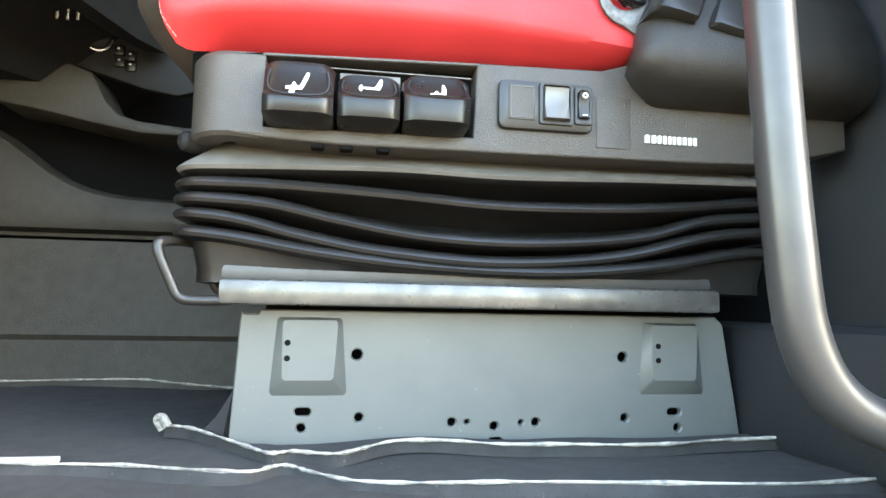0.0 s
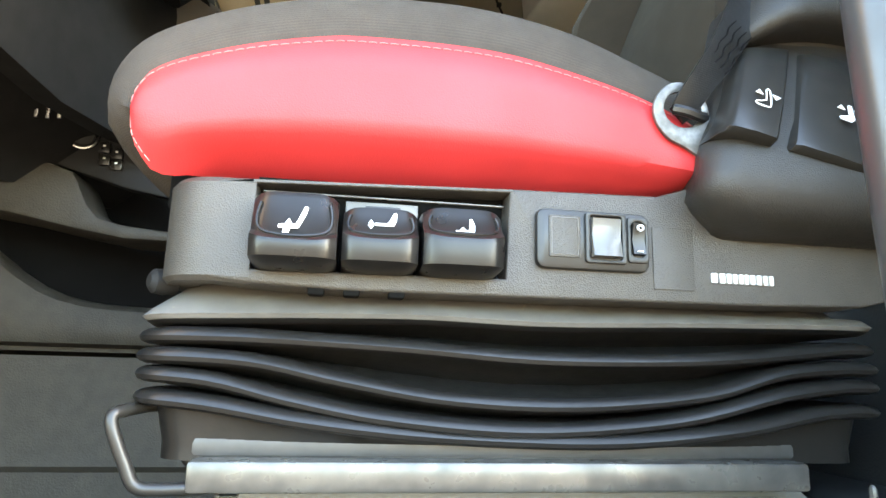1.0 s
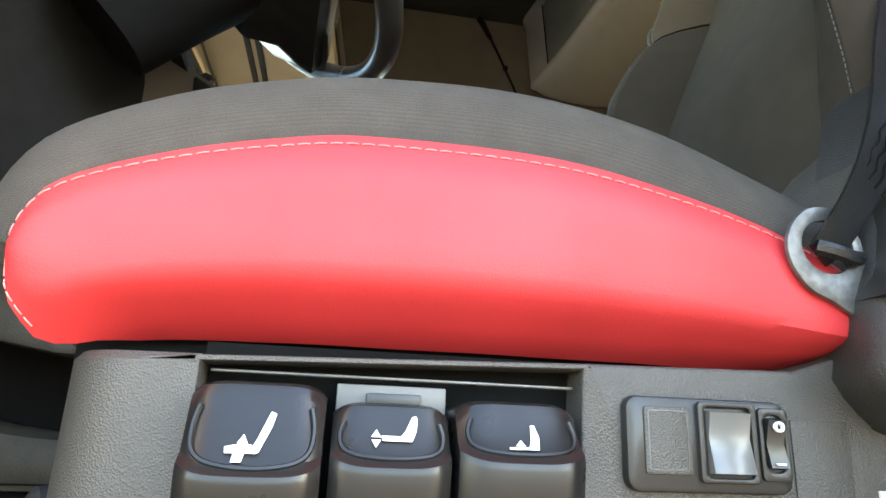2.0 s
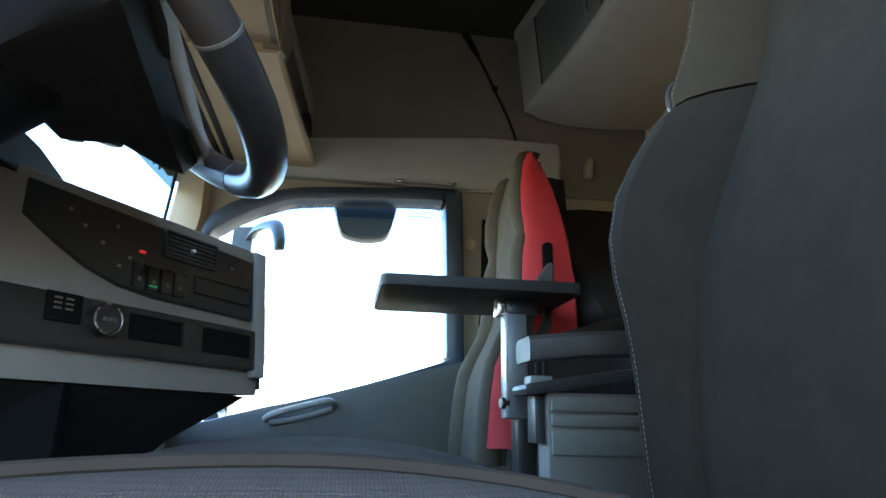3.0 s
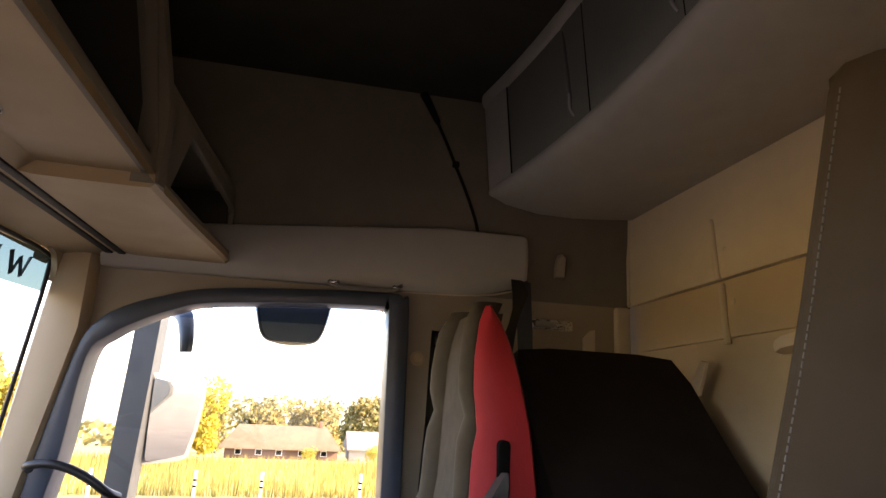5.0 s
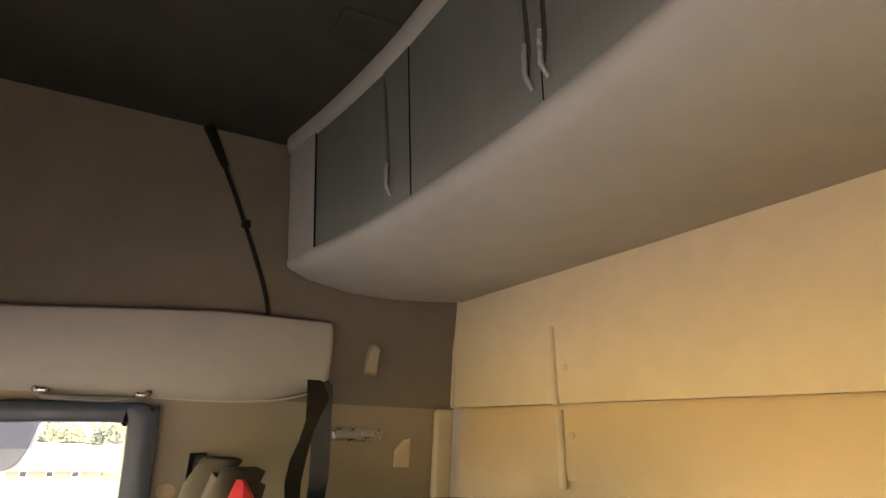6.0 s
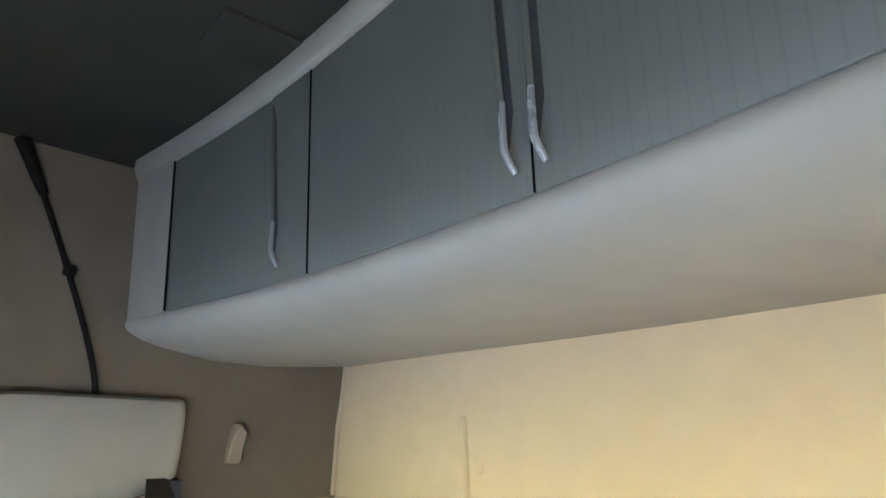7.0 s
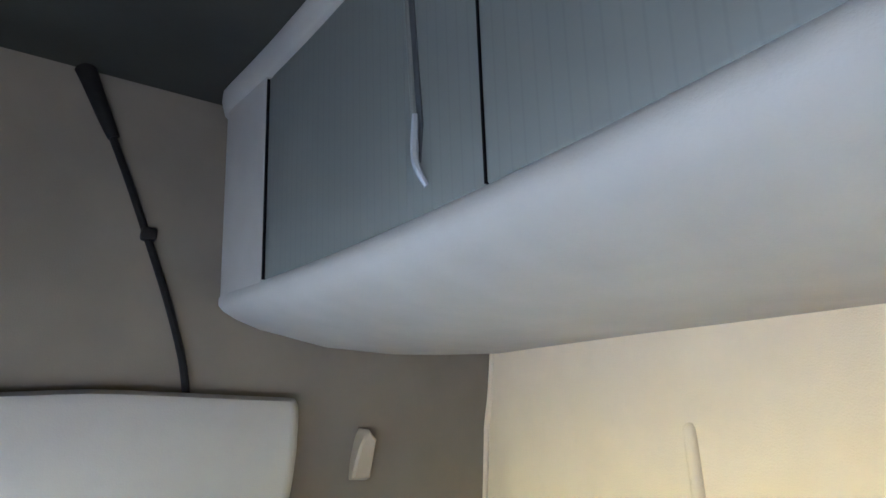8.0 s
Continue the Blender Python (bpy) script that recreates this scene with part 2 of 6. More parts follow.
def sheet(outer, holes=(), d0=0.0, d1=0.02, axis="y", bevel=0.0, seg=2):
    """A flat board with an outline and openings through it, from depth d0 (face) to d1 along an axis."""
    def put(p, d):
        return {"y": (p[0], d, p[1]), "x": (d, p[0], p[1]), "z": (p[0], p[1], d)}[axis]
    bm = bmesh.new()
    loops, front = [], []
    for poly in (outer, *holes):
        vs = [bm.verts.new(put(p, d0)) for p in poly]
        es = [bm.edges.new((vs[i], vs[(i + 1) % len(vs)])) for i in range(len(vs))]
        loops.append(vs)
        front += es
    bmesh.ops.triangle_fill(bm, use_beauty=True, use_dissolve=False, edges=front)
    back = {}
    faces = list(bm.faces)
    for vs, poly in zip(loops, (outer, *holes)):
        for v, p in zip(vs, poly):
            back[v] = bm.verts.new(put(p, d1))
    for f in faces:
        bm.faces.new([back[v] for v in reversed(f.verts)])
    for vs in loops:
        for i in range(len(vs)):
            a, b = vs[i], vs[(i + 1) % len(vs)]
            bm.faces.new((a, b, back[b], back[a]))
    bmesh.ops.recalc_face_normals(bm, faces=bm.faces)
    if bevel:
        es = [e for e in bm.edges if e.verts[0] in back and e.verts[1] in back and len(e.link_faces) == 2 and e.calc_face_angle(0) > 0.5]
        bmesh.ops.bevel(bm, geom=es, offset=bevel, segments=seg, affect="EDGES", profile=0.5)
    return bm


def circle(cx, cz, r, n=12, sx=1.0):
    return [(cx + math.cos(2 * math.pi * k / n) * r * sx, cz + math.sin(2 * math.pi * k / n) * r) for k in range(n)]


def rrect(x0, z0, x1, z1, r, n=4):
    """A rectangle with rounded corners, as a list of points."""
    out = []
    for cx, cz, a0 in ((x1 - r, z1 - r, 0), (x0 + r, z1 - r, 90), (x0 + r, z0 + r, 180), (x1 - r, z0 + r, 270)):
        out += [(cx + r * math.cos(radians(a0 + 90 * k / n)), cz + r * math.sin(radians(a0 + 90 * k / n))) for k in range(n + 1)]
    return out


def resample(pts, n):
    """n points evenly along a smooth open line through 2D points."""
    P = [Vector((p[0], p[1], 0)) for p in pts]
    fine = smooth_path(P, 8)
    ds = [0.0]
    for a, b in zip(fine, fine[1:]):
        ds.append(ds[-1] + (b - a).length)
    out, j = [], 0
    for k in range(n):
        t = ds[-1] * k / (n - 1)
        while j < len(ds) - 2 and ds[j + 1] < t:
            j += 1
        w = (t - ds[j]) / max(1e-9, ds[j + 1] - ds[j])
        q = fine[j].lerp(fine[j + 1], w)
        out.append((q.x, q.y))
    return out


def lathe(profile, at, axis=(0, 0, 1), n=20):
    """A turned shape: (radius, height) pairs round an axis at a place."""
    q = Vector((0, 0, 1)).rotation_difference(Vector(axis))
    return loft([[Vector(at) + q @ Vector((math.cos(2 * math.pi * k / n) * r, math.sin(2 * math.pi * k / n) * r, h)) for k in range(n)] for r, h in profile])


BASES = {}


def thing(name, at, label, category, group="", kind=""):
    """An empty at the base of a thing, which holds its parts."""
    ob = new(name)
    ob.location = at
    ob.empty_display_size = 0.05
    BASES[ob] = Vector(at)
    return tagged(ob, label, category, group, kind)


def part(name, bm, material, parent=None, label="", sharp=38):
    """One mesh object out of a bmesh, in world coordinates, under a thing or a part."""
    me = bpy.data.meshes.new(name)
    bm.to_mesh(me)
    bm.free()
    me.materials.append(material)
    me.polygons.foreach_set("use_smooth", [True] * len(me.polygons))
    me.set_sharp_from_angle(angle=radians(sharp))
    ob = new(name, me)
    if parent is not None:
        ob.parent = parent
        if parent in BASES:
            ob.matrix_parent_inverse = Matrix.Translation(-BASES[parent])
    if label:
        ob["label"] = label
    return ob


def solid(name, bm, material, label, category, kind="", sharp=38, group=""):
    return tagged(part(name, bm, material, None, "", sharp), label, category, group, kind)


# ---- structure of the cab ----
WALL_Y, REAR_X, CEIL_Z, LEFT_Y = 1.95, 1.43, 2.14, -0.22
solid("floor", rbox((-0.75, LEFT_Y - 0.1, -0.08), (REAR_X + 0.1, WALL_Y + 0.08, 0.0), 0), M_MAT, "black rubber-coated cab floor under the mats", "floor", "structure")
solid("ceiling", rbox((-0.6, LEFT_Y - 0.1, CEIL_Z), (REAR_X + 0.1, WALL_Y + 0.08, CEIL_Z + 0.06), 0), M_CEIL, "dark felt-lined cab ceiling", "ceiling", "structure")

WIN_OUT = [(-0.285, 0.60), (-0.27, 0.85), (-0.25, 0.99), (-0.205, 1.235), (-0.165, 1.318), (-0.105, 1.365), (0.0, 1.405), (0.114, 1.433), (0.35, 1.452), (0.62, 1.462), (0.665, 1.448),
           (0.684, 1.415), (0.692, 0.95), (0.692, 0.86), (0.67, 0.835), (0.305, 0.729), (0.06, 0.67)]
WIN_IN = [(-0.235, 0.64), (-0.215, 0.85), (-0.193, 0.98), (-0.172, 1.222), (-0.125, 1.283), (-0.05, 1.33), (0.03, 1.365), (0.116, 1.389), (0.35, 1.408), (0.585, 1.418), (0.612, 1.408),
          (0.622, 1.382), (0.632, 0.95), (0.632, 0.872), (0.615, 0.848), (0.305, 0.752), (0.06, 0.693)]
SPLIT = 1.485
WIN_OUT, WIN_IN = ([(p.x, p.y) for p in smooth_path([(*q, 0) for q in w], 4, True)] for w in (WIN_OUT, WIN_IN))
wall_low = sheet([(-0.72, -0.05), (REAR_X, -0.05), (REAR_X, SPLIT), (-0.30, SPLIT), (-0.375, 0.78), (-0.47, 0.70), (-0.72, 0.62)], [WIN_OUT], WALL_Y, WALL_Y + 0.07)
solid("wall_east", wall_low, M_WALL, "tan moulded side wall with a window opening", "wall", "structure")
solid("wall_east_upper", rbox((-0.36, WALL_Y - 0.008, SPLIT - 0.004), (REAR_X, WALL_Y + 0.07, CEIL_Z), 0), M_FELT, "grey-brown felt upper side wall", "wall", "structure")
solid("wall_rear", rbox((REAR_X + 0.012, LEFT_Y - 0.1, -0.05), (REAR_X + 0.08, WALL_Y + 0.07, CEIL_Z), 0), M_PANEL, "tan moulded rear wall of the cab", "wall", "structure")

# driver's side: wall with the door opening
DOOR = [(-0.50, 0.02), (0.66, 0.02), (0.72, 0.10), (0.74, 1.35), (0.70, 1.44), (0.2, 1.45), (-0.12, 1.38), (-0.25, 1.25), (-0.45, 0.85), (-0.55, 0.1)]
solid("wall_west", sheet([(-0.75, -0.1), (REAR_X + 0.08, -0.1), (REAR_X + 0.08, CEIL_Z), (-0.75, CEIL_Z)], [DOOR], LEFT_Y, LEFT_Y - 0.08, bevel=0.01), M_DARKP,
      "dark blue-grey side wall round the open doorway", "wall", "structure")
solid("door_sill", rbox((-0.55, LEFT_Y - 0.16, -0.12), (0.72, LEFT_Y + 0.02, -0.012), 0.012), M_RUBBER, "black door sill under the floor mat", "sill", "structure")

# front wall below the windscreen, and the pillars
WS = lambda z: -0.292 - (1.475 - z) * 0.11
solid("wall_front", loft([[(WS(z) - g, LEFT_Y - 0.1, z), (WS(z) - g, WALL_Y + 0.08, z), (WS(z) - g - 0.08, WALL_Y + 0.08, z), (WS(z) - g - 0.08, LEFT_Y - 0.1, z)] for z, g in ((-0.1, 0.24), (0.4, 0.24), (0.62, 0.24), (0.72, 0.05), (0.80, 0.0))]), M_BLACK,
      "black panel below the windscreen", "wall", "structure")


def pillar(y0, y1, flip):
    rings = []
    for k in range(13):
        z = 0.7 + (1.50 - 0.7) * k / 12
        x0, x1 = WS(z) + 0.004, -0.19 - (1.3 - min(z, 1.3)) * 0.18
        d = 0.012
        inner = y0 if not flip else y1
        outer = y1 if not flip else y0
        s = 1 if not flip else -1
        rings.append([(x0, outer, z), (x0, inner + s * 0.03, z), (x0 + d, inner + s * 0.008, z), ((x0 + x1) / 2, inner, z), (x1 - d, inner + s * 0.008, z), (x1, inner + s * 0.03, z), (x1, outer, z)])
    return loft(rings)


solid("pillar_east", pillar(1.885, 1.956, False), M_PANEL, "beige moulded windscreen pillar trim", "pillar", "structure")
solid("pillar_west", pillar(-0.226, -0.135, True), M_BEIGE, "beige moulded windscreen pillar trim", "pillar", "structure")
ws = thing("windscreen", (-0.5, 0.87, 0.8), "clear windscreen with a blue sun strip along its top", "windscreen", kind="structure")


def ws_pane(z0, z1, dx):
    rows = []
    for z in np.linspace(z0, z1, 5):
        rows.append([(WS(z) + dx - 0.05 * (1 - ((y - 0.87) / 1.05) ** 2), y, z) for y in np.linspace(-0.18, 1.90, 15)])
    bm = loft(rows, closed=False)
    return bm


for nm, z0, z1, m, dx in (("pane", 0.72, 1.385, M_GLASS, 0.0), ("sun_strip", 1.385, 1.485, M_BAND, 0.0)):
    p = part(nm, ws_pane(z0, z1, dx), m, ws)
    p.visible_shadow = False
# reversed lettering on the sun strip: three W, a dot, and bars for the rest
def strip_x(y, z):
    return WS(z) - 0.05 * (1 - ((y - 0.87) / 1.05) ** 2) + 0.004


def strokes(pts, r=0.0055):
    return tube([(strip_x(y, z), y, z) for y, z in pts], r, 5, 1, flat=0.25)


M_LETTER = mat("dark_sticker_print", (0.03, 0.05, 0.06), rough=0.6)
for y in (1.70, 1.56, 1.42):
    part("letter", strokes([(y, 1.458), (y + 0.022, 1.404), (y + 0.044, 1.45), (y + 0.066, 1.404), (y + 0.088, 1.458)]), M_LETTER, ws)
part("letter_bar", strokes([(1.375, 1.404), (1.375, 1.412)], 0.008), M_LETTER, ws)
for y in (1.285, 1.20, 1.115, 1.03):
    part("letter_bar", strokes([(y, 1.455), (y + 0.012, 1.407)], 0.009), M_LETTER, ws)
part("frame", tube([(WS(1.485) + 0.0, y, 1.482) for y in np.linspace(-0.13, 1.84, 6)] + [(WS(1.44), 1.888, 1.44), (WS(1.2) + 0.002, 1.892, 1.2), (WS(0.75) + 0.002, 1.892, 0.75)], 0.006, 8), M_RUBBER, ws, "black windscreen seal")

# rounded upper corners of the windscreen opening
for y, sg in ((1.893, -1), (-0.143, 1)):
    arc = [(y + sg * (0.075 - 0.075 * math.cos(a)), 1.415 + 0.075 * math.sin(a)) for a in np.linspace(0, math.pi / 2, 9)]
    bm = sheet([(y - sg * 0.01, 1.415)] + arc + [(y + sg * 0.075, 1.50), (y - sg * 0.01, 1.50)], (), 0.0, 0.016, "x", 0.004)
    for v in bm.verts:
        v.co.x += WS(v.co.z) + 0.004
    solid("corner_trim", bm, M_PANEL, "beige rounded trim in the windscreen corner", "trim", "structure")

# side window
window = thing("window_1", (0.2, WALL_Y, 0.6), "passenger side window with a black frame and a pale tinted top strip", "window", kind="structure")
part("window_frame", sheet(WIN_OUT, [WIN_IN], WALL_Y - 0.045, WALL_Y + 0.06, bevel=0.008), mat("blue_black_window_frame", (0.045, 0.058, 0.078), (0.037, 0.048, 0.065), 0.35, scale=20), window, "blue-black window frame")
p = part("pane", sheet([(-0.186, 1.10), (-0.172, 1.222), (-0.125, 1.283), (-0.05, 1.33), (0.03, 1.352), (0.62, 1.362), (0.632, 0.95), (0.632, 0.872), (0.615, 0.848), (0.305, 0.752), (0.06, 0.693), (-0.235, 0.64), (-0.215, 0.85)], (), WALL_Y + 0.02, WALL_Y + 0.024), M_GLASS, window)
p.visible_shadow = False
p = part("tinted_strip", sheet([(0.03, 1.352), (0.116, 1.389), (0.35, 1.408), (0.585, 1.418), (0.612, 1.408), (0.622, 1.382), (0.62, 1.362)], (), WALL_Y + 0.02, WALL_Y + 0.024), M_BANDS, window, "pale blue tinted strip")
p.visible_shadow = False
M_PRINT = mat("pale_window_print", (0.20, 0.25, 0.32), rough=0.6)
for x in (0.105, 0.145, 0.185, 0.225):
    part("print_bar", tube([(x - 0.014, WALL_Y + 0.016, 1.388), (x, WALL_Y + 0.016, 1.368), (x + 0.014, WALL_Y + 0.016, 1.388)], 0.0013, 4, 1), M_PRINT, window)
part("print_bar", tube([(0.50, WALL_Y + 0.016, 1.375), (0.515, WALL_Y + 0.016, 1.392), (0.54, WALL_Y + 0.016, 1.385), (0.575, WALL_Y + 0.016, 1.394), (0.58, WALL_Y + 0.016, 1.37), (0.54, WALL_Y + 0.016, 1.374), (0.50, WALL_Y + 0.016, 1.372)], 0.0014, 4, 2), M_PRINT, window)

# passenger door panel below the window
rings = []
for x in np.linspace(-0.42, 0.70, 18):
    zt = 0.690 + (x - 0.06) * 0.262 + max(0, -x) * 0.02
    rings.append([(x, WALL_Y, 0.06), (x, 1.885, 0.08), (x, 1.875, zt - 0.20), (x, 1.86, zt - 0.09), (x, 1.868, zt - 0.03), (x, 1.89, zt - 0.004), (x, WALL_Y, zt)])
door = thing("door_1", (0.2, WALL_Y, 0.05), "closed passenger door with a dark blue-grey moulded panel", "door", kind="structure")
part("door_panel", loft(rings), M_DPANEL, door)
part("door_pull", join(tube([(0.07, 1.862, 0.655), (0.10, 1.835, 0.672), (0.22, 1.83, 0.705), (0.262, 1.835, 0.712), (0.275, 1.862, 0.70)], 0.0105, 10), tube([(0.085, 1.858, 0.645), (0.17, 1.85, 0.66), (0.27, 1.858, 0.69)], 0.008, 8)), mat("pale_door_pull", (0.27, 0.26, 0.23), rough=0.3, scale=40), door, "pale door pull")

# valance over the door, with a rounded rear end
rings = []
for x in [*np.linspace(-0.18, 1.03, 29), 1.036, 1.042, 1.048, 1.052, 1.055]:
    e = max(0.0, (x - 1.038) / 0.017)
    lift = max(0.0, (x - 0.80) / 0.25) ** 2 * 0.05
    zt = 1.612 + min(x, 0.78) * 0.088 + 0.001 - (e ** 3) * 0.006
    zb = 1.474 + lift + (e ** 3) * 0.006
    yf = 1.894 + 0.014 * e ** 3
    h = zt - zb
    prof = [(0, WALL_Y), (0, yf + 0.02), (0.012, yf + 0.006), (0.04, yf), (0.5 * h, yf - 0.004), (h - 0.02, yf + 0.002), (h - 0.006, yf + 0.008), (h, yf + 0.02), (h, WALL_Y)]
    rings.append([(x, y, zb + d) for d, y in prof])
solid("valance", loft(rings), M_BEIGEL, "pale beige valance panel above the side window", "panel", "structure")
g = thing("assist_bar", (0.55, 1.92, 1.47), "folded dark grab handle with bright ends under the valance", "grab handle")
part("bar", tube([(0.44, 1.905, 1.483), (0.46, 1.895, 1.468), (0.55, 1.89, 1.466), (0.63, 1.895, 1.470), (0.655, 1.905, 1.487)], 0.007, 8), M_DASH, g)
for x in (0.455, 0.64):
    part("end_cap", rbox((x - 0.014, 1.888, 1.474), (x + 0.014, 1.915, 1.483), 0.003), M_CHROME, g, "bright metal end cap")
solid("trim_strip", tube([(0.66, 1.945, 1.475), (0.80, 1.92, 1.474), (0.93, 1.915, 1.482), (1.02, 1.92, 1.505)], 0.003, 6), M_CLOTH, "thin pale trim strip below the valance", "trim", "structure")

# rear wall panels
SEAM = lambda y: 0.034 * (1.93 - y)


def rear_panel(z0, z1, y0, y1, t, m, name, label):
    rings = []
    for y in np.linspace(y0, y1, 14):
        e = 1 if y in (y0, y1) else 0
        a, b = z0 + SEAM(y), z1 + SEAM(y)
        rings.append([(REAR_X + 0.014, y, a), (REAR_X - t + 0.006 * e, y, a + 0.001), (REAR_X - t - 0.003 + 0.006 * e, y, a + 0.02), (REAR_X - t - 0.002 + 0.006 * e, y, (a + b) / 2), (REAR_X - t + 0.004 * e, y, b), (REAR_X + 0.014, y, b)])
    solid(name, loft(rings), m, label, "panel", "structure")


rear_panel(1.487, 1.80, LEFT_Y, 1.935, 0.008, M_CLOTH, "rear_cloth_panel", "cream cloth-covered upper rear wall panel")
rear_panel(1.335, 1.482, 0.3, 1.90, 0.0, M_PANEL, "rear_lower_panel", "tan moulded lower rear wall panel")
solid("corner_trim", tube([(REAR_X - 0.004, 1.938, 1.488), (REAR_X - 0.006, 1.944, 1.51), (REAR_X - 0.006, 1.944, 1.62), (REAR_X - 0.004, 1.934, 1.70), (REAR_X - 0.002, 1.932, 1.79)], 0.0065, 8), M_CLOTH, "edge piping in the wall corner", "trim", "structure")
solid("corner_post", rbox((REAR_X - 0.06, 1.925, 1.15), (REAR_X - 0.005, WALL_Y + 0.002, 1.482), 0.012, 3), M_CLOTH, "cream corner post trim", "trim", "structure")
rib = join(tube([(REAR_X - 0.004, 1.492, 1.663), (REAR_X - 0.010, 1.488, 1.645), (REAR_X - 0.0105, 1.472, 1.50)], 0.009, 12), tube([(REAR_X - 0.004, 1.47, 1.49), (REAR_X - 0.006, 1.462, 1.42), (REAR_X - 0.005, 1.455, 1.335)], 0.009, 10))
solid("wall_rib", rib, M_CLOTH, "moulded upright rib on the rear wall", "trim", "structure")
for z, y in ((1.577, 1.442), (1.44, 1.43), (1.62, 0.7), (1.44, 0.72)):
    solid("push_clip", lathe([(0.0, 0.0), (0.0075, 0.0), (0.0075, 0.002), (0.005, 0.0035), (0.0, 0.0025)][1:4], (REAR_X - 0.009 + (0.008 if z < 1.49 else 0), y, z), (-1, 0, 0), 16), M_CLOTH, "cream round push clip in the rear wall", "clip", group="push clips")
rings = []
for y in np.linspace(0.1, 1.29, 20):
    k = max(0.0, (y - 1.15) / 0.14)
    d = 0.055 * (1 - k ** 2)
    q = 1.302 + 0.05 * (1.29 - y)
    rings.append([(REAR_X + 0.012, y, q), (REAR_X - 0.01 - d, y, q + 0.005), (REAR_X - 0.014 - d, y, q + 0.018), (REAR_X - 0.01 - d, y, q + 0.03), (REAR_X + 0.012, y, q + 0.042 - 0.004 * k)])
solid("wall_ledge", loft(rings), M_CLOTH, "cream ledge along the rear wall", "shelf", "structure")

# ---- rear overhead locker ----
XF = lambda y: max(0.905, 0.970 - 0.122 * (y - 1.2) ** 2)
LEAN = lambda z: -0.085 * (z - 1.82)
locker = thing("overhead_locker", (1.2, 0.87, 1.78), "pale overhead locker with ribbed grey doors along the rear wall", "locker")
ys = list(np.linspace(LEFT_Y, 1.70, 24)) + [1.74, 1.80, 1.85, 1.885, 1.902, 1.908, 1.912]


def end_round(y):
    k = max(0.0, (y - 1.87) / 0.042)
    return 0.012 * k * k


rings = []
for y in ys:
    x, e = XF(y), end_round(y)
    rings.append([(REAR_X, y, 1.86), (x + 0.03, y, 1.86), (x + 0.02, y, 1.8225), (x + 0.001 + e, y, 1.8222), (x - 0.002 + e, y, 1.817), (x - 0.001 + e, y, 1.808), (x + 0.006 + e, y, 1.797 + e * 0.5), (x + 0.026 + e, y, 1.786 + e), (x + 0.07, y, 1.775 + e * 0.5),
                  (x + 0.18, y, 1.762 + 0.008 * (1.93 - y)), (x + 0.30, y, 1.760 + 0.016 * (1.93 - y)), (x + 0.40, y, 1.767 + 0.022 * (1.93 - y)), (REAR_X, y, 1.779 + 0.026 * (1.93 - y))])
part("locker_base", loft(rings), M_BEIGEL, locker, "pale rounded underside")
rings = []
for y in ys:
    x, e = XF(y) + LEAN(2.1), end_round(y)
    rings.append([(REAR_X, y, 2.137), (x - 0.012 + e, y, 2.137), (x - 0.012 + e, y, 2.125), (x - 0.006 + e, y, 2.108), (x + 0.0 + e, y, 2.103), (x + 0.03, y, 2.10), (REAR_X, y, 2.10)])
part("top_rail", loft(rings), M_BEIGEL, locker)
rings = []
for y in (1.738, 1.742, 1.80, 1.86, 1.885, 1.902, 1.908, 1.912):
    e = end_round(y)
    rings.append([(XF(y) + LEAN(z) + e - (0.0 if y > 1.74 else -0.004), y, z) for z in (1.815, 1.9, 2.0, 2.11)] + [(XF(y) + 0.05, y, 2.11), (XF(y) + 0.05, y, 1.815)])
part("side_stile", loft(rings), M_BEIGEL, locker)
part("backing", loft([[(XF(y) + LEAN(z) + 0.016, y, z) for z in (1.82, 2.10)] + [(XF(y) + 0.08, y, 2.10), (XF(y) + 0.08, y, 1.82)] for y in np.linspace(LEFT_Y, 1.74, 20)]), M_HOLE, locker)


M_GRIP = mat("satin_pale_handle", (0.52, 0.54, 0.54), (0.45, 0.47, 0.47), 0.25, metal=0.3, scale=30)
M_GROOVE = mat("dark_grip_groove", (0.05, 0.054, 0.052), rough=0.6, scale=20)


def door_slab(y0, y1, back=0.0):
    rings = []
    n = 12
    for i in range(n + 1):
        y = y0 + (y1 - y0) * i / n
        e = 0.0015 if i in (0, n) else 0.0
        rings.append([(XF(y) + LEAN(z) + 0.0008 + back + e + (0.0015 if z in (1.823, 2.100) else 0), y, z) for z in (1.823, 1.825, 1.9, 2.0, 2.098, 2.100)] + [(XF(y) + LEAN(2.1) + 0.014, y, 2.100), (XF(y) + LEAN(1.823) + 0.014, y, 1.823)])
    return loft(rings)


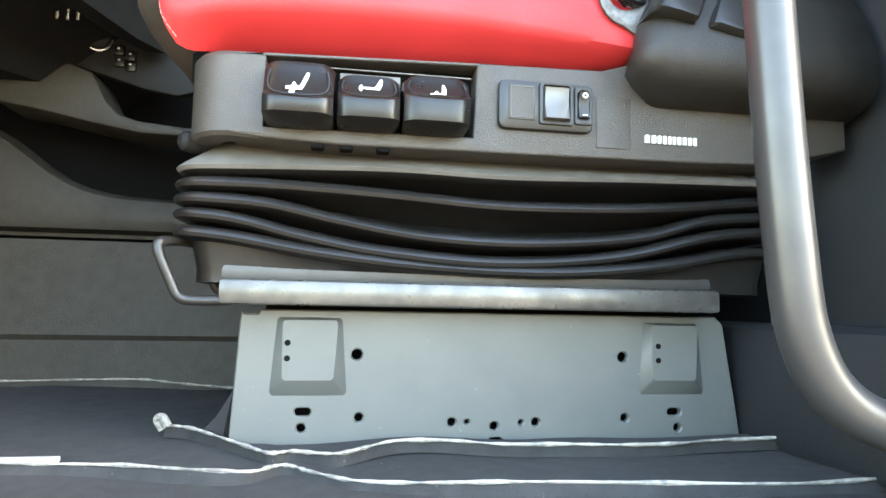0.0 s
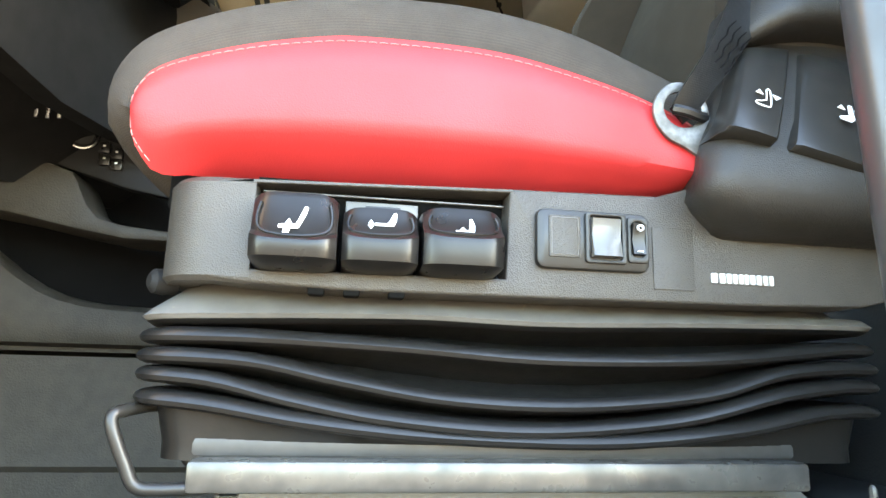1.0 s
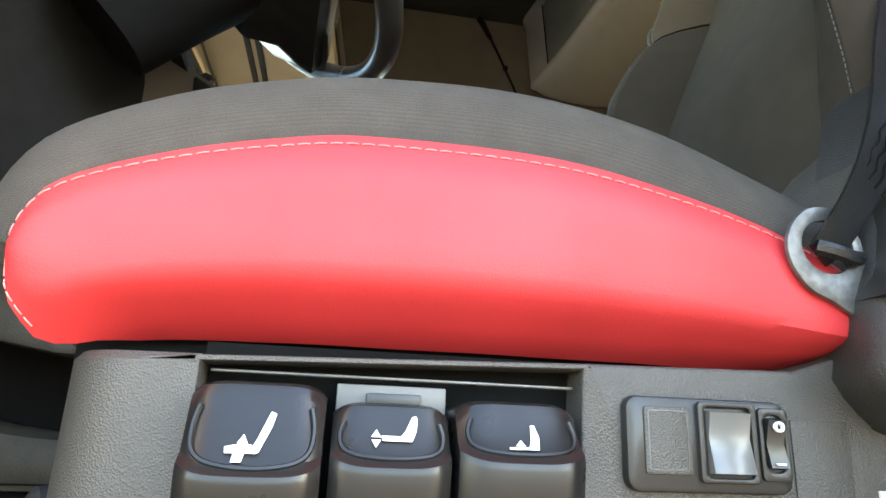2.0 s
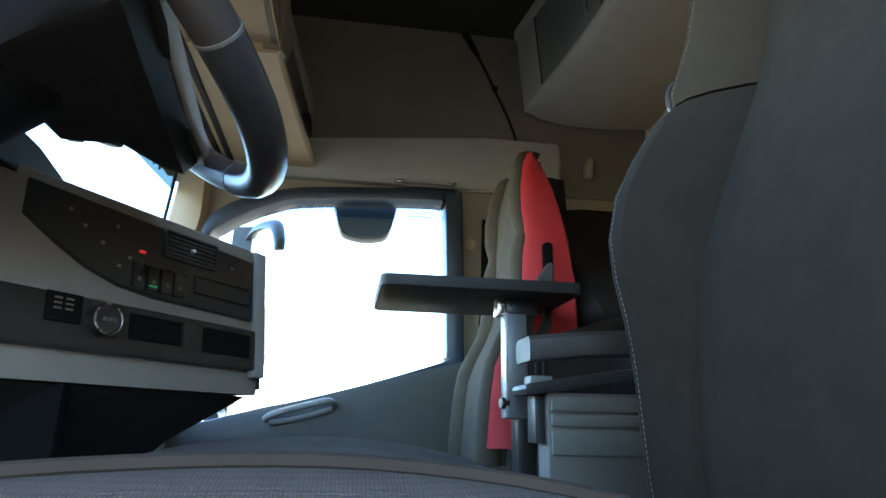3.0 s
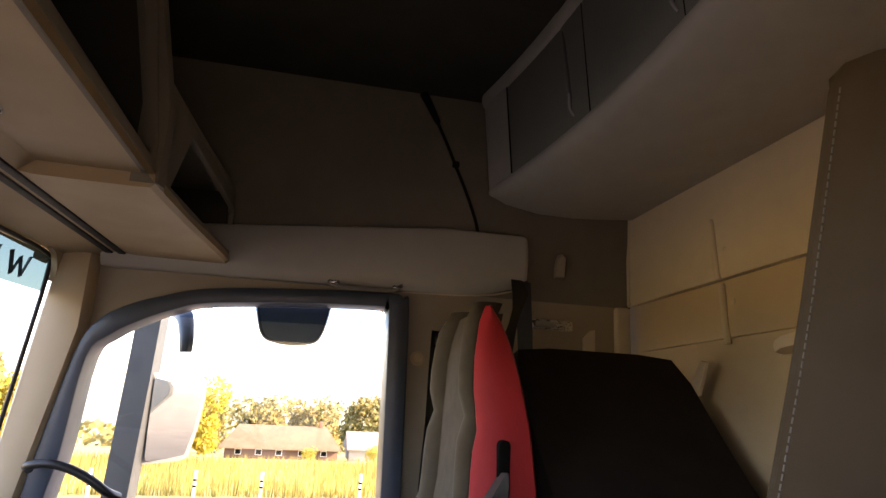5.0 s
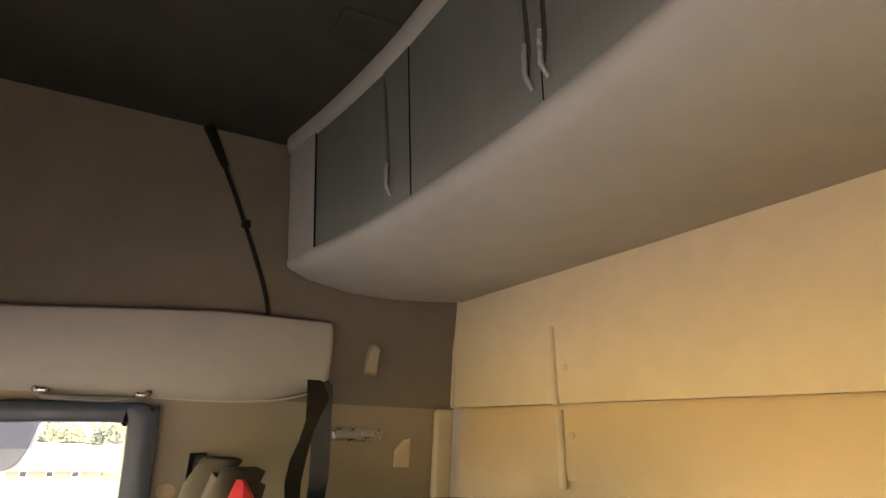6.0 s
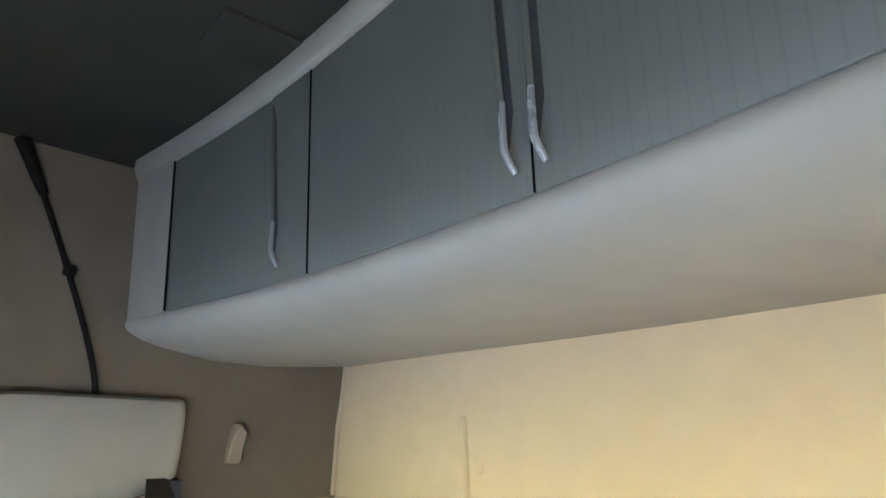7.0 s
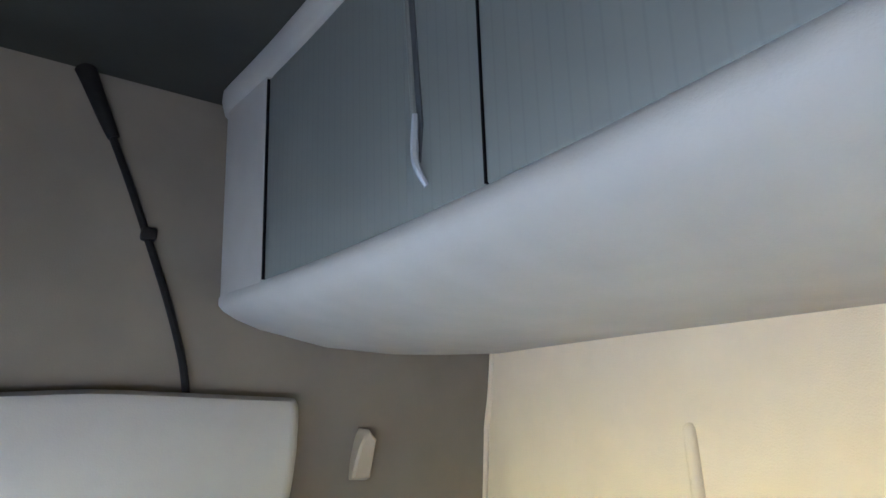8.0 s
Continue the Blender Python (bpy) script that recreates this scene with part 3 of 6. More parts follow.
def locker_door(y0, y1, top_y, low_y, tip_y, split=None):
    if split:
        d = part("locker_door", door_slab(y0, split), M_DOOR, locker, "ribbed grey locker door")
        part("door_panel", door_slab(split + 0.001, y1, 0.0015), M_DOOR, d)
    else:
        d = part("locker_door", door_slab(y0, y1), M_DOOR, locker, "ribbed grey locker door")
    hx = lambda y, z, o: XF(y) + LEAN(z) + 0.002 - o
    rings = []
    for z in np.linspace(1.866, 2.085, 8):
        y = low_y + (top_y - low_y) * (z - 1.866) / 0.219
        w = 0.011 * min(1.0, (z - 1.860) / 0.02) * min(1.0, (2.091 - z) / 0.02)
        rings.append([(hx(y, z, 0.0022), y, z), (hx(y, z, 0.0022), y - w, z), (hx(y, z, -0.003), y - w, z), (hx(y, z, -0.003), y, z)])
    part("grip_groove", loft(rings), M_GROOVE, d)
    part("grip_stem", tube([(hx(low_y, 1.876, 0.003), low_y, 1.876), (hx(low_y, 1.97, 0.003), (low_y + top_y) / 2, 1.975), (hx(top_y, 2.08, 0.001), top_y, 2.085)], 0.003, 8), M_DOOR, d)
    part("handle", tube([(hx(low_y, 1.905, 0.004), low_y, 1.908), (hx(low_y, 1.882, 0.006), low_y - 0.001, 1.884), (hx(tip_y, 1.86, 0.008), (low_y + tip_y) / 2, 1.862), (hx(tip_y, 1.842, 0.001), tip_y, 1.844)], lambda t: 0.0028 + 0.0008 * math.sin(t * math.pi), 8), M_GRIP, d, "bright pull grip")


for y0, y1, a, b2, c, sp2 in ((1.2886, 1.7368, 1.392, 1.375, 1.364, 1.398), (0.9075, 1.2862, 0.946, 0.934, 0.925, None), (0.532, 0.9055, 0.912, 0.9, 0.891, None), (0.05, 0.526, 0.42, 0.40, 0.39, None)):
    locker_door(y0, y1, min(a, y1 - 0.002) if sp2 is None and y1 > 0.6 else a, min(b2, y1 - 0.003), c, sp2)
for y0, y1, o in ((1.2866, 1.2882, 0.0006), (1.7372, 1.7400, 0.0006), (0.9056, 0.9074, 0.0)):
    part("door_seal", loft([[(XF(y0) + LEAN(z) + 0.0012 - o, y0, z), (XF(y1) + LEAN(z) + 0.0012 - o, y1, z), (XF(y1) + LEAN(z) + 0.013, y1, z), (XF(y0) + LEAN(z) + 0.013, y0, z)] for z in (1.824, 1.9, 2.0, 2.099)]), M_HOLE, locker, "black gap between the doors")
solid("ceiling_hatch", sheet(rrect(0.828, 1.293, 0.945, 1.392, 0.008), (), CEIL_Z - 0.005, CEIL_Z + 0.002, "z", 0.002), M_CEIL, "small square cover in the ceiling", "cover")

# cable on the upper side wall
cb = thing("hanging_cable", (0.86, 1.93, 1.69), "black cable with a plug hanging on the felt wall", "cable")
part("cable", tube([(0.706, 1.937, 2.115), (0.735, 1.932, 2.055), (0.775, 1.932, 1.975), (0.81, 1.934, 1.90), (0.85, 1.933, 1.81), (0.88, 1.93, 1.73), (0.893, 1.925, 1.675)], 0.0055, 8), M_CABLE, cb)
part("plug", tube([(0.692, 1.935, 2.138), (0.705, 1.932, 2.112), (0.73, 1.932, 2.065), (0.744, 1.932, 2.04)], lambda t: 0.0155 - 0.007 * t, 10), M_CABLE, cb)
part("clip", rbox((0.80, 1.925, 1.895), (0.822, 1.945, 1.915), 0.005), M_CABLE, cb)
hook = loft([[(x0, 1.944, z), (x0, d, z), (x0 + 0.004, d - 0.004, z), (x1 - 0.004, d - 0.004, z), (x1, d, z), (x1, 1.944, z)] for z, x0, x1, d in ((1.558, 1.158, 1.188, 1.938), (1.563, 1.157, 1.189, 1.928), (1.590, 1.158, 1.188, 1.920), (1.612, 1.161, 1.188, 1.914), (1.622, 1.163, 1.187, 1.908), (1.629, 1.165, 1.179, 1.906), (1.634, 1.168, 1.176, 1.908), (1.638, 1.169, 1.176, 1.918))])
solid("coat_hook", hook, M_WALL, "pale plastic coat hook on the felt wall", "hook")
rl = thing("reading_lamp", (1.155, WALL_Y, 1.40), "slim reading lamp with a clear cover in a bright frame", "lamp")
part("frame", rbox((1.085, 1.938, 1.392), (1.225, 1.955, 1.424), 0.006), M_CHROME, rl)
part("cover", rbox((1.095, 1.932, 1.398), (1.16, 1.945, 1.418), 0.004), M_LAMP, rl)
part("switch", rbox((1.166, 1.932, 1.398), (1.215, 1.945, 1.418), 0.004), M_CHROME, rl)
solid("wall_knob", lathe([(0.022, 0.0), (0.022, 0.004), (0.016, 0.007), (0.012, 0.004), (0.008, 0.003), (0.004, 0.003)], (0.723, WALL_Y + 0.001, 1.276), (0, -1, 0), 20), M_PANEL, "tan round bolt cover on the door pillar", "cover")

# ---- front overhead console ----
oh = thing("overhead_console", (0.0, 0.87, 1.5), "beige overhead console with an open dark shelf and a roof lamp", "console")
EX = lambda y: 0.10 + 0.055 * max(0.0, min(1.0, (y - 1.15) / 0.7)) ** 1.3


def oh_section(y, z0):
    ex = EX(y)
    return [(-0.36, y, 1.60), (-0.345, y, 1.492), (-0.27, y, 1.492), (-0.168, y, 1.507), (-0.166, y, 1.53), (-0.152, y, 1.53), (-0.150, y, 1.509), (-0.135, y, 1.509), (-0.133, y, 1.53), (-0.119, y, 1.53), (-0.117, y, 1.509),
            (-0.09, y, z0), (ex - 0.03, y, z0 - 0.002), (ex - 0.008, y, z0 - 0.001 if z0 < 1.52 else z0), (ex, y, 1.512), (ex - 0.002, y, 1.53), (ex - 0.03, y, 1.535), (-0.25, y, 1.60)]


part("underside", loft([oh_section(y, 1.505) for y in np.linspace(1.205, 1.93, 14)]), M_BEIGE, oh)
part("underside", loft([oh_section(y, 1.53) for y in np.linspace(LEFT_Y, 1.203, 14)]), M_BEIGE, oh)
for x in (-0.159, -0.126):
    part("slot_rail", rbox((x - 0.0095, LEFT_Y, 1.5045), (x + 0.0095, 1.905, 1.526), 0.002), M_MATT, oh, "black rail in a slot")
part("shelf_back", rbox((-0.2, LEFT_Y, 1.56), (-0.12, 1.94, CEIL_Z), 0), M_CEIL, oh)
TALL_Y = 1.262


def front_sheet(outer, holes, x_of, thick, bevel):
    """A board across the cab that follows the console's front edge and leans forward as it rises."""
    bm = sheet(outer, holes, 0.0, -thick, "x", bevel, 3)
    for v in bm.verts:
        v.co.x += x_of(v.co.y) - 0.20 * max(0.0, v.co.z - 1.66)
    return bm


# tall open locker over the driver, with a rounded end post
part("locker_front", front_sheet([(LEFT_Y, 1.528), (TALL_Y, 1.528), (TALL_Y, 2.134), (LEFT_Y, 2.134)], [rrect(0.60, 1.556, 1.192, 1.86, 0.03), rrect(-0.12, 1.556, 0.53, 1.86, 0.03)], lambda y: EX(y) - 0.004, 0.022, 0.006), M_FELT, oh, "brown-grey face of the overhead locker with open bays")
# post takes the dark felt tone to imitate shaded beige
part("end_post", loft([[(EX(1.2) + dx - 0.20 * max(0.0, z - 1.66), y, z) for dx, y in ((-0.02, 1.20), (0.004, 1.205), (0.010, 1.228), (0.006, 1.250), (-0.012, 1.266), (-0.20, 1.266), (-0.20, 1.24))] for z in (1.512, 1.53, 1.60, 1.66, 1.80, 1.95, 2.134)]), M_FELT, oh, "rounded end post darkened like beige in shade")
# low bay over the passenger, with a dark opening
# face also in the dark felt tone, its shade put into colour
part("bay_front", front_sheet([(1.268, 1.518), (1.936, 1.518), (1.936, 1.735), (1.268, 1.735)], [[(1.31, 1.540), (1.885, 1.540), (1.905, 1.552), (1.905, 1.655), (1.885, 1.668), (1.45, 1.690), (1.425, 1.684)]], lambda y: EX(y) - 0.003, 0.016, 0.004), M_FELT, oh, "face of the open bay darkened like beige in shade")
part("bay_lid", loft([[(-0.12, y, 1.722), (EX(y) - 0.014, y, 1.722), (EX(y) - 0.014, y, 1.734), (-0.12, y, 1.734)] for y in np.linspace(1.268, 1.94, 6)]), M_FELT, oh)
part("shelf_end", rbox((-0.12, 1.915, 1.53), (0.13, 1.94, 1.72), 0.002), M_CEIL, oh)
for y in (1.215, 0.565):
    part("divider", loft([[(-0.12, y - 0.010, z), (EX(y) - 0.03 - 0.20 * max(0, z - 1.66), y - 0.010, z), (EX(y) - 0.03 - 0.20 * max(0, z - 1.66), y + 0.010, z), (-0.12, y + 0.010, z)] for z in np.linspace(1.535, CEIL_Z, 6)]), M_CEIL, oh)
lampo = part("roof_lamp", sheet([(-0.082, 0.826), (-0.045, 0.826), (-0.05, 0.985), (-0.088, 0.985)], (), 1.521, 1.532, "z", 0.003), M_CHROME, oh, "bright-framed roof lamp")
part("lamp_cover", sheet([(-0.077, 0.834), (-0.051, 0.834), (-0.056, 0.977), (-0.083, 0.977)], (), 1.517, 1.522, "z", 0.002), M_LAMP, lampo)

# patch of light beside the corner, imitated by a raised cream pad
solid("light_patch_pad", sheet([(1.262, 1.33), (1.262, 1.372), (1.285, 1.398), (1.303, 1.402), (1.303, 1.33)], (), WALL_Y - 0.012, WALL_Y + 0.004, bevel=0.004), M_CLOTH, "small cream pad imitating a patch of light beside the wall corner", "trim", "structure")

# ---- driver's seat ----
seat = thing("driver_seat", (0.36, 0.25, 0.0), "air-sprung driver's seat in grey cloth with red leather side panels", "seat")
G = [(0.03, 0.418), (0.006, 0.424), (-0.014, 0.45), (-0.022, 0.485), (-0.020, 0.525), (0.006, 0.567), (0.072, 0.603), (0.14, 0.624), (0.205, 0.635), (0.312, 0.638), (0.413, 0.622), (0.499, 0.588), (0.56, 0.56), (0.60, 0.53), (0.60, 0.44)]
R = [(0.05, 0.408), (0.036, 0.418), (0.022, 0.44), (0.014, 0.465), (0.015, 0.49), (0.032, 0.516), (0.089, 0.540), (0.15, 0.556), (0.208, 0.564), (0.327, 0.563), (0.423, 0.545), (0.492, 0.523), (0.535, 0.50), (0.54, 0.47), (0.53, 0.425)]
NP = 64
Gs, Rs = resample(G, NP), resample(R, NP)


def loop_of(pts, bottom):
    a, b = pts[-1], pts[0]
    return list(pts) + [(a[0] + (b[0] - a[0]) * k / (bottom + 1), a[1] + (b[1] - a[1]) * k / (bottom + 1)) for k in range(1, bottom + 1)]


GL, RL = loop_of(Gs, 14), loop_of(Rs, 14)


def between(t, y):
    return [(g[0] + (r[0] - g[0]) * t, y, g[1] + (r[1] - g[1]) * t) for g, r in zip(GL, RL)]


near = [(0.0, 0.052), (0.06, 0.036), (0.2, 0.021), (0.4, 0.010), (0.65, 0.002), (0.9, -0.004), (1.0, -0.004)]
rings = [between(1.04, 0.045)] + [between(t, y) for t, y in near[::-1]]
cx, cz = 0.28, 0.50
for y, k in ((0.075, 0.985), (0.10, 0.965), (0.15, 0.945), (0.25, 0.94), (0.35, 0.945), (0.40, 0.965), (0.425, 0.985)):
    rings.append([(cx + (g[0] - cx) * (0.5 + 0.5 * k), y, 0.43 + (g[1] - 0.43) * k) for g in GL])
rings += [between(t, 0.5 - y) for t, y in near] + [between(1.04, 0.455)]
rings = [[(x, y, max(z, float(np.interp(x, [0.0, 0.03, 0.10, 0.50, 0.56], [0.425, 0.432, 0.440, 0.440, 0.43])))) for x, y, z in ring] for ring in rings]
rings = [[(x + (0.5 * max(0.0, 0.47 - z) if x < 0.03 else 0.0), y + 1.4 * max(0.0, 0.478 - z) if y < 0.1 else y, z) for x, y, z in ring] for ring in rings]
part("cushion", loft(rings), M_SEAT, seat, "woven grey seat cushion")
cx2, cz2 = 0.27, 0.475
lower = resample([(0.014, 0.472), (0.016, 0.455), (0.022, 0.440), (0.036, 0.424), (0.06, 0.431), (0.12, 0.436), (0.25, 0.4375), (0.40, 0.4375), (0.50, 0.437), (0.545, 0.447)], 46)
upper = resample([(0.014, 0.472), (0.015, 0.49), (0.032, 0.516), (0.089, 0.540), (0.15, 0.556), (0.208, 0.564), (0.327, 0.563), (0.423, 0.545), (0.492, 0.523), (0.535, 0.50), (0.548, 0.47)], 46)


def red_at(u, v):
    """A point of the red side panel: u along its length, v from its lower to its upper edge."""
    k = min(44, int(u * 45))
    f = u * 45 - k
    a = [lower[k][i] + (lower[k + 1][i] - lower[k][i]) * f for i in (0, 1)]
    b = [upper[k][i] + (upper[k + 1][i] - upper[k][i]) * f for i in (0, 1)]
    x, z = a[0] + (b[0] - a[0]) * v, a[1] + (b[1] - a[1]) * v
    edge = max(0.0, min(1.0, v / 0.45) * min(1.0, (1 - v) / 0.30) * min(1.0, u / 0.12) * min(1.0, (1 - u) / 0.05))
    wrinkle = 0.0012 * math.sin(60 * x + 3) * math.exp(-((z - 0.44) / 0.02) ** 2) - 0.0012 * math.exp(-((x - 0.13 - 0.3 * (0.5 - z)) / 0.012) ** 2) * math.exp(-((v - 0.2) / 0.25) ** 2)
    return (x, -0.006 - 0.012 * math.sin(edge * math.pi / 2) + 0.24 * max(0.0, 0.26 - v) ** 1.2 * min(1.0, max(0.0, u - 0.05) / 0.12) - wrinkle, z)


part("side_panel", loft([[red_at(u, v) for u in np.linspace(0, 1, 60)] for v in np.linspace(0, 1, 19)], closed=False), M_RED, seat, "smooth red leather side panel")
# stitches and piping
st = []
line = [red_at(u, 0.06) for u in np.linspace(0.085, 0.022, 19)] + [red_at(u, 0.94) for u in np.linspace(0.012, 0.95, 232)]
for a, b in zip(line[::4], line[3::4]):
    st.append(tube([(a[0], a[1] - 0.0002, a[2]), ((a[0] + b[0]) / 2, (a[1] + b[1]) / 2 - 0.0011, (a[2] + b[2]) / 2), (b[0], b[1] - 0.0002, b[2])], 0.0005, 5, 2))
part("stitching", join(*st), M_THREAD, seat, "pale pink stitching")
part("piping", tube([(g[0] - (0.002 if i < 20 else 0), 0.052, g[1] + 0.001) for i, g in enumerate(Gs[8:58:2])], 0.003, 6, 2), M_SEATB, seat)

# side console with a recess for the levers
CON = [(0.12, 0.333), (0.20, 0.330), (0.395, 0.331), (0.60, 0.333), (0.70, 0.336), (0.80, 0.36), (0.80, 0.62), (0.725, 0.68), (0.66, 0.675), (0.60, 0.625), (0.566, 0.585), (0.552, 0.53), (0.540, 0.475), (0.522, 0.444), (0.49, 0.434), (0.35, 0.4310), (0.12, 0.4235), (0.088, 0.4220), (0.088, 0.336)]
REC = [(0.121, 0.345), (0.341, 0.347), (0.345, 0.4268), (0.121, 0.4198)]
con = part("side_console", sheet(CON, [REC], 0.0, 0.11, bevel=0.003, seg=3), M_PLAST, seat, "dark grained plastic side console")
rings = [[(0.1204, yy, zz) for yy, zz in ((0.03, 0.3325), (0.004, 0.3325), (-0.0005, 0.337), (-0.0005, 0.38), (-0.0005, 0.4190), (0.004, 0.4240), (0.03, 0.4245))]]
for a in np.linspace(0, 100, 12):
    x, y = 0.088 - 0.048 * math.sin(radians(a)), 0.055 - 0.055 * math.cos(radians(a)) + max(0, a - 90) * 0.004
    nx, ny = -math.sin(radians(a)), -math.cos(radians(a))
    rings.append([(x - nx * 0.03, y - ny * 0.03, 0.334), (x - nx * 0.004, y - ny * 0.004, 0.334), (x, y, 0.338), (x, y, 0.38), (x, y, 0.4185), (x - nx * 0.004, y - ny * 0.004, 0.4235), (x - nx * 0.03, y - ny * 0.03, 0.4240)])
part("console_end", loft(rings), M_PLAST, con, "rounded front end of the console")
# black block that shows as the shadow gap under the red panel
part("cushion_gap_shade", rbox((0.035, 0.052, 0.405), (0.545, 0.44, 0.455), 0.004), M_HOLE, seat)
# black sheet puts the shade of the lever recess into colour
part("recess_shade", rbox((0.118, 0.028, 0.34), (0.35, 0.04, 0.4335), 0), M_HOLE, con)
part("recess_slat", rbox((0.125, 0.010, 0.4150), (0.342, 0.013, 0.4168), 0.0006), M_STEEL, con, "thin metal strip")


def lever_y(z, z0, z1, out, step):
    """Depth of the lever's face at a height."""
    zm = z0 + (z1 - z0) * step
    return float(np.interp(z, [zm, zm + 0.005, z1 - 0.008], [-out - 0.002, -out + 0.003, -out * 0.66]))


def lever(x0, x1, z0, z1, out, step):
    rings = []
    n = 14
    zm = z0 + (z1 - z0) * step
    for i in range(n + 1):
        x = x0 + (x1 - x0) * i / n
        e = abs(2 * i / n - 1) ** 6
        c = 0.005 * (1 - (2 * i / n - 1) ** 4)
        zt, zc = z1 - 0.006 * e, zm + 0.004 - c
        o = out * (1 - 0.25 * e)
        rings.append([(x, 0.03, z0 + 0.004 * e), (x, -o * 0.75, z0 + 0.003 + 0.004 * e), (x, -o - 0.002, z0 + 0.008), (x, -o - 0.005, zc - 0.004), (x, -o - 0.004, zc), (x, -o + 0.003, zc + 0.005), (x, -o * 0.66, zt - 0.008), (x, -o * 0.56, zt - 0.002), (x, -o * 0.3, zt), (x, 0.03, zt)])
    ob = part("lever", loft(rings), M_LEVER, seat, "glossy black seat lever")
    w = x1 - x0
    lip = []
    for u, v in ((0.10, 0.80), (0.07, 0.5), (0.09, 0.2), (0.18, 0.04), (0.35, -0.03), (0.5, -0.045), (0.65, -0.03), (0.82, 0.04), (0.91, 0.2), (0.93, 0.5), (0.90, 0.80)):
        z = zm + 0.004 + (z1 - zm - 0.010) * v
        lip.append((x0 + w * u, lever_y(z, z0, z1, out, step) * (1 - 0.25 * abs(2 * u - 1) ** 6) - 0.0006, z))
    part("lip", tube(lip, 0.0014, 6, 4), M_LEVER, ob)
    return ob


def glyph(polys, y, parent, slope=0.0, z_ref=0.0):
    bms = []
    for poly in polys:
        bm = sheet(poly, (), 0.0, 0.0012)
        for v in bm.verts:
            v.co.y += y(v.co.z) if callable(y) else y + (v.co.z - z_ref) * slope
        bms.append(bm)
    part("symbol", join(*bms), M_WHITE, parent, "white printed seat symbol")


LEVERS = (((0.123, 0.192, 0.342, 0.409, 0.040, 0.33), [[(0.61, 0.64), (0.65, 0.62), (0.63, 0.47), (0.555, 0.18), (0.49, 0.18), (0.54, 0.34)], [(0.32, 0.235), (0.37, 0.255), (0.5, 0.265), (0.545, 0.17), (0.325, 0.17)], [(0.385, 0.17), (0.46, 0.17), (0.445, 0.075), (0.375, 0.07)], [(0.44, 0.375), (0.475, 0.275), (0.40, 0.275)]]),
          ((0.196, 0.259, 0.343, 0.401, 0.034, 0.46), [[(0.365, 0.52), (0.405, 0.395), (0.325, 0.395)], [(0.325, 0.35), (0.405, 0.35), (0.365, 0.22)], [(0.41, 0.42), (0.575, 0.42), (0.61, 0.51), (0.665, 0.755), (0.695, 0.78), (0.71, 0.72), (0.70, 0.51), (0.665, 0.335), (0.42, 0.335)]]),
          ((0.263, 0.332, 0.343, 0.405, 0.036, 0.50), [[(0.57, 0.56), (0.60, 0.56), (0.628, 0.35), (0.617, 0.13), (0.535, 0.13), (0.56, 0.28)], [(0.385, 0.165), (0.535, 0.175), (0.535, 0.13), (0.385, 0.125)], [(0.477, 0.29), (0.51, 0.19), (0.437, 0.19)]]))
for (x0, x1, z0, z1, out, step), icon in LEVERS:
    zm = z0 + (z1 - z0) * step
    lv = lever(x0, x1, z0, z1, out, step)
    glyph([[(x0 + (x1 - x0) * u, zm + 0.002 + (z1 - zm - 0.002) * v) for u, v in poly] for poly in icon], lambda z: lever_y(z, z0, z1, out, step) - 0.0010, lv)
part("lever_bracket", rbox((0.197, 0.012, 0.396), (0.262, 0.02, 0.412), 0.001), M_SKIRT, con, "grey bracket behind the levers")
part("bracket_clip", rbox((0.214, 0.004, 0.399), (0.246, 0.014, 0.407), 0.001), M_BLACK, con)

# switch plate
sp = part("switch_plate", sheet(rrect(0.368, 0.358, 0.476, 0.413, 0.008), (), -0.007, 0.004, bevel=0.003), M_BLACK, con, "black switch plate")
part("blank", sheet(rrect(0.379, 0.368, 0.409, 0.407, 0.002), (), -0.0085, 0.0, bevel=0.001), M_PLAST, sp)
part("blank_line", tube([(x, -0.0087, z) for x, z in rrect(0.3815, 0.3705, 0.4065, 0.4045, 0.0012, 2)], 0.0005, 4, 1, True), M_SKIRT, sp, "thin pale line round the blank")
part("frame", sheet(rrect(0.413, 0.364, 0.452, 0.411, 0.003), [rrect(0.417, 0.367, 0.448, 0.408, 0.003)], -0.0105, 0.0, bevel=0.001), M_BLACK, sp)
rk = loft([[(x, -0.003, 0.3685), (x, -0.015 - 0.001 * s, 0.370), (x, -0.013 - 0.001 * s, 0.379), (x, -0.0105, 0.390), (x, -0.0135, 0.405), (x, -0.003, 0.4065)] for x, s in ((0.419, 0), (0.421, 1), (0.444, 1), (0.446, 0))])
part("rocker_switch", rk, mat("grey_shiny_rocker", (0.10, 0.097, 0.09), rough=0.24, scale=40), sp, "shiny grey rocker switch")
part("frame", sheet(rrect(0.454, 0.366, 0.474, 0.409, 0.003), [rrect(0.457, 0.371, 0.471, 0.405, 0.006)], -0.0095, 0.0, bevel=0.001), M_BLACK, sp)
r2 = part("small_rocker", loft([[(x, -0.003, 0.372), (x, -0.0125, 0.374), (x, -0.009, 0.388), (x, -0.0135, 0.402), (x, -0.003, 0.404)] for x in (0.458, 0.470)]), M_GLOSS, sp, "small black rocker switch")
part("mark", join(sheet(circle(0.464, 0.398, 0.0032, 14), [circle(0.464, 0.398, 0.0020, 14)], -0.0150, -0.0125), rbox((0.4612, -0.0136, 0.3757), (0.4668, -0.0115, 0.3768), 0)), M_WHITE, r2, "white O and I marks")
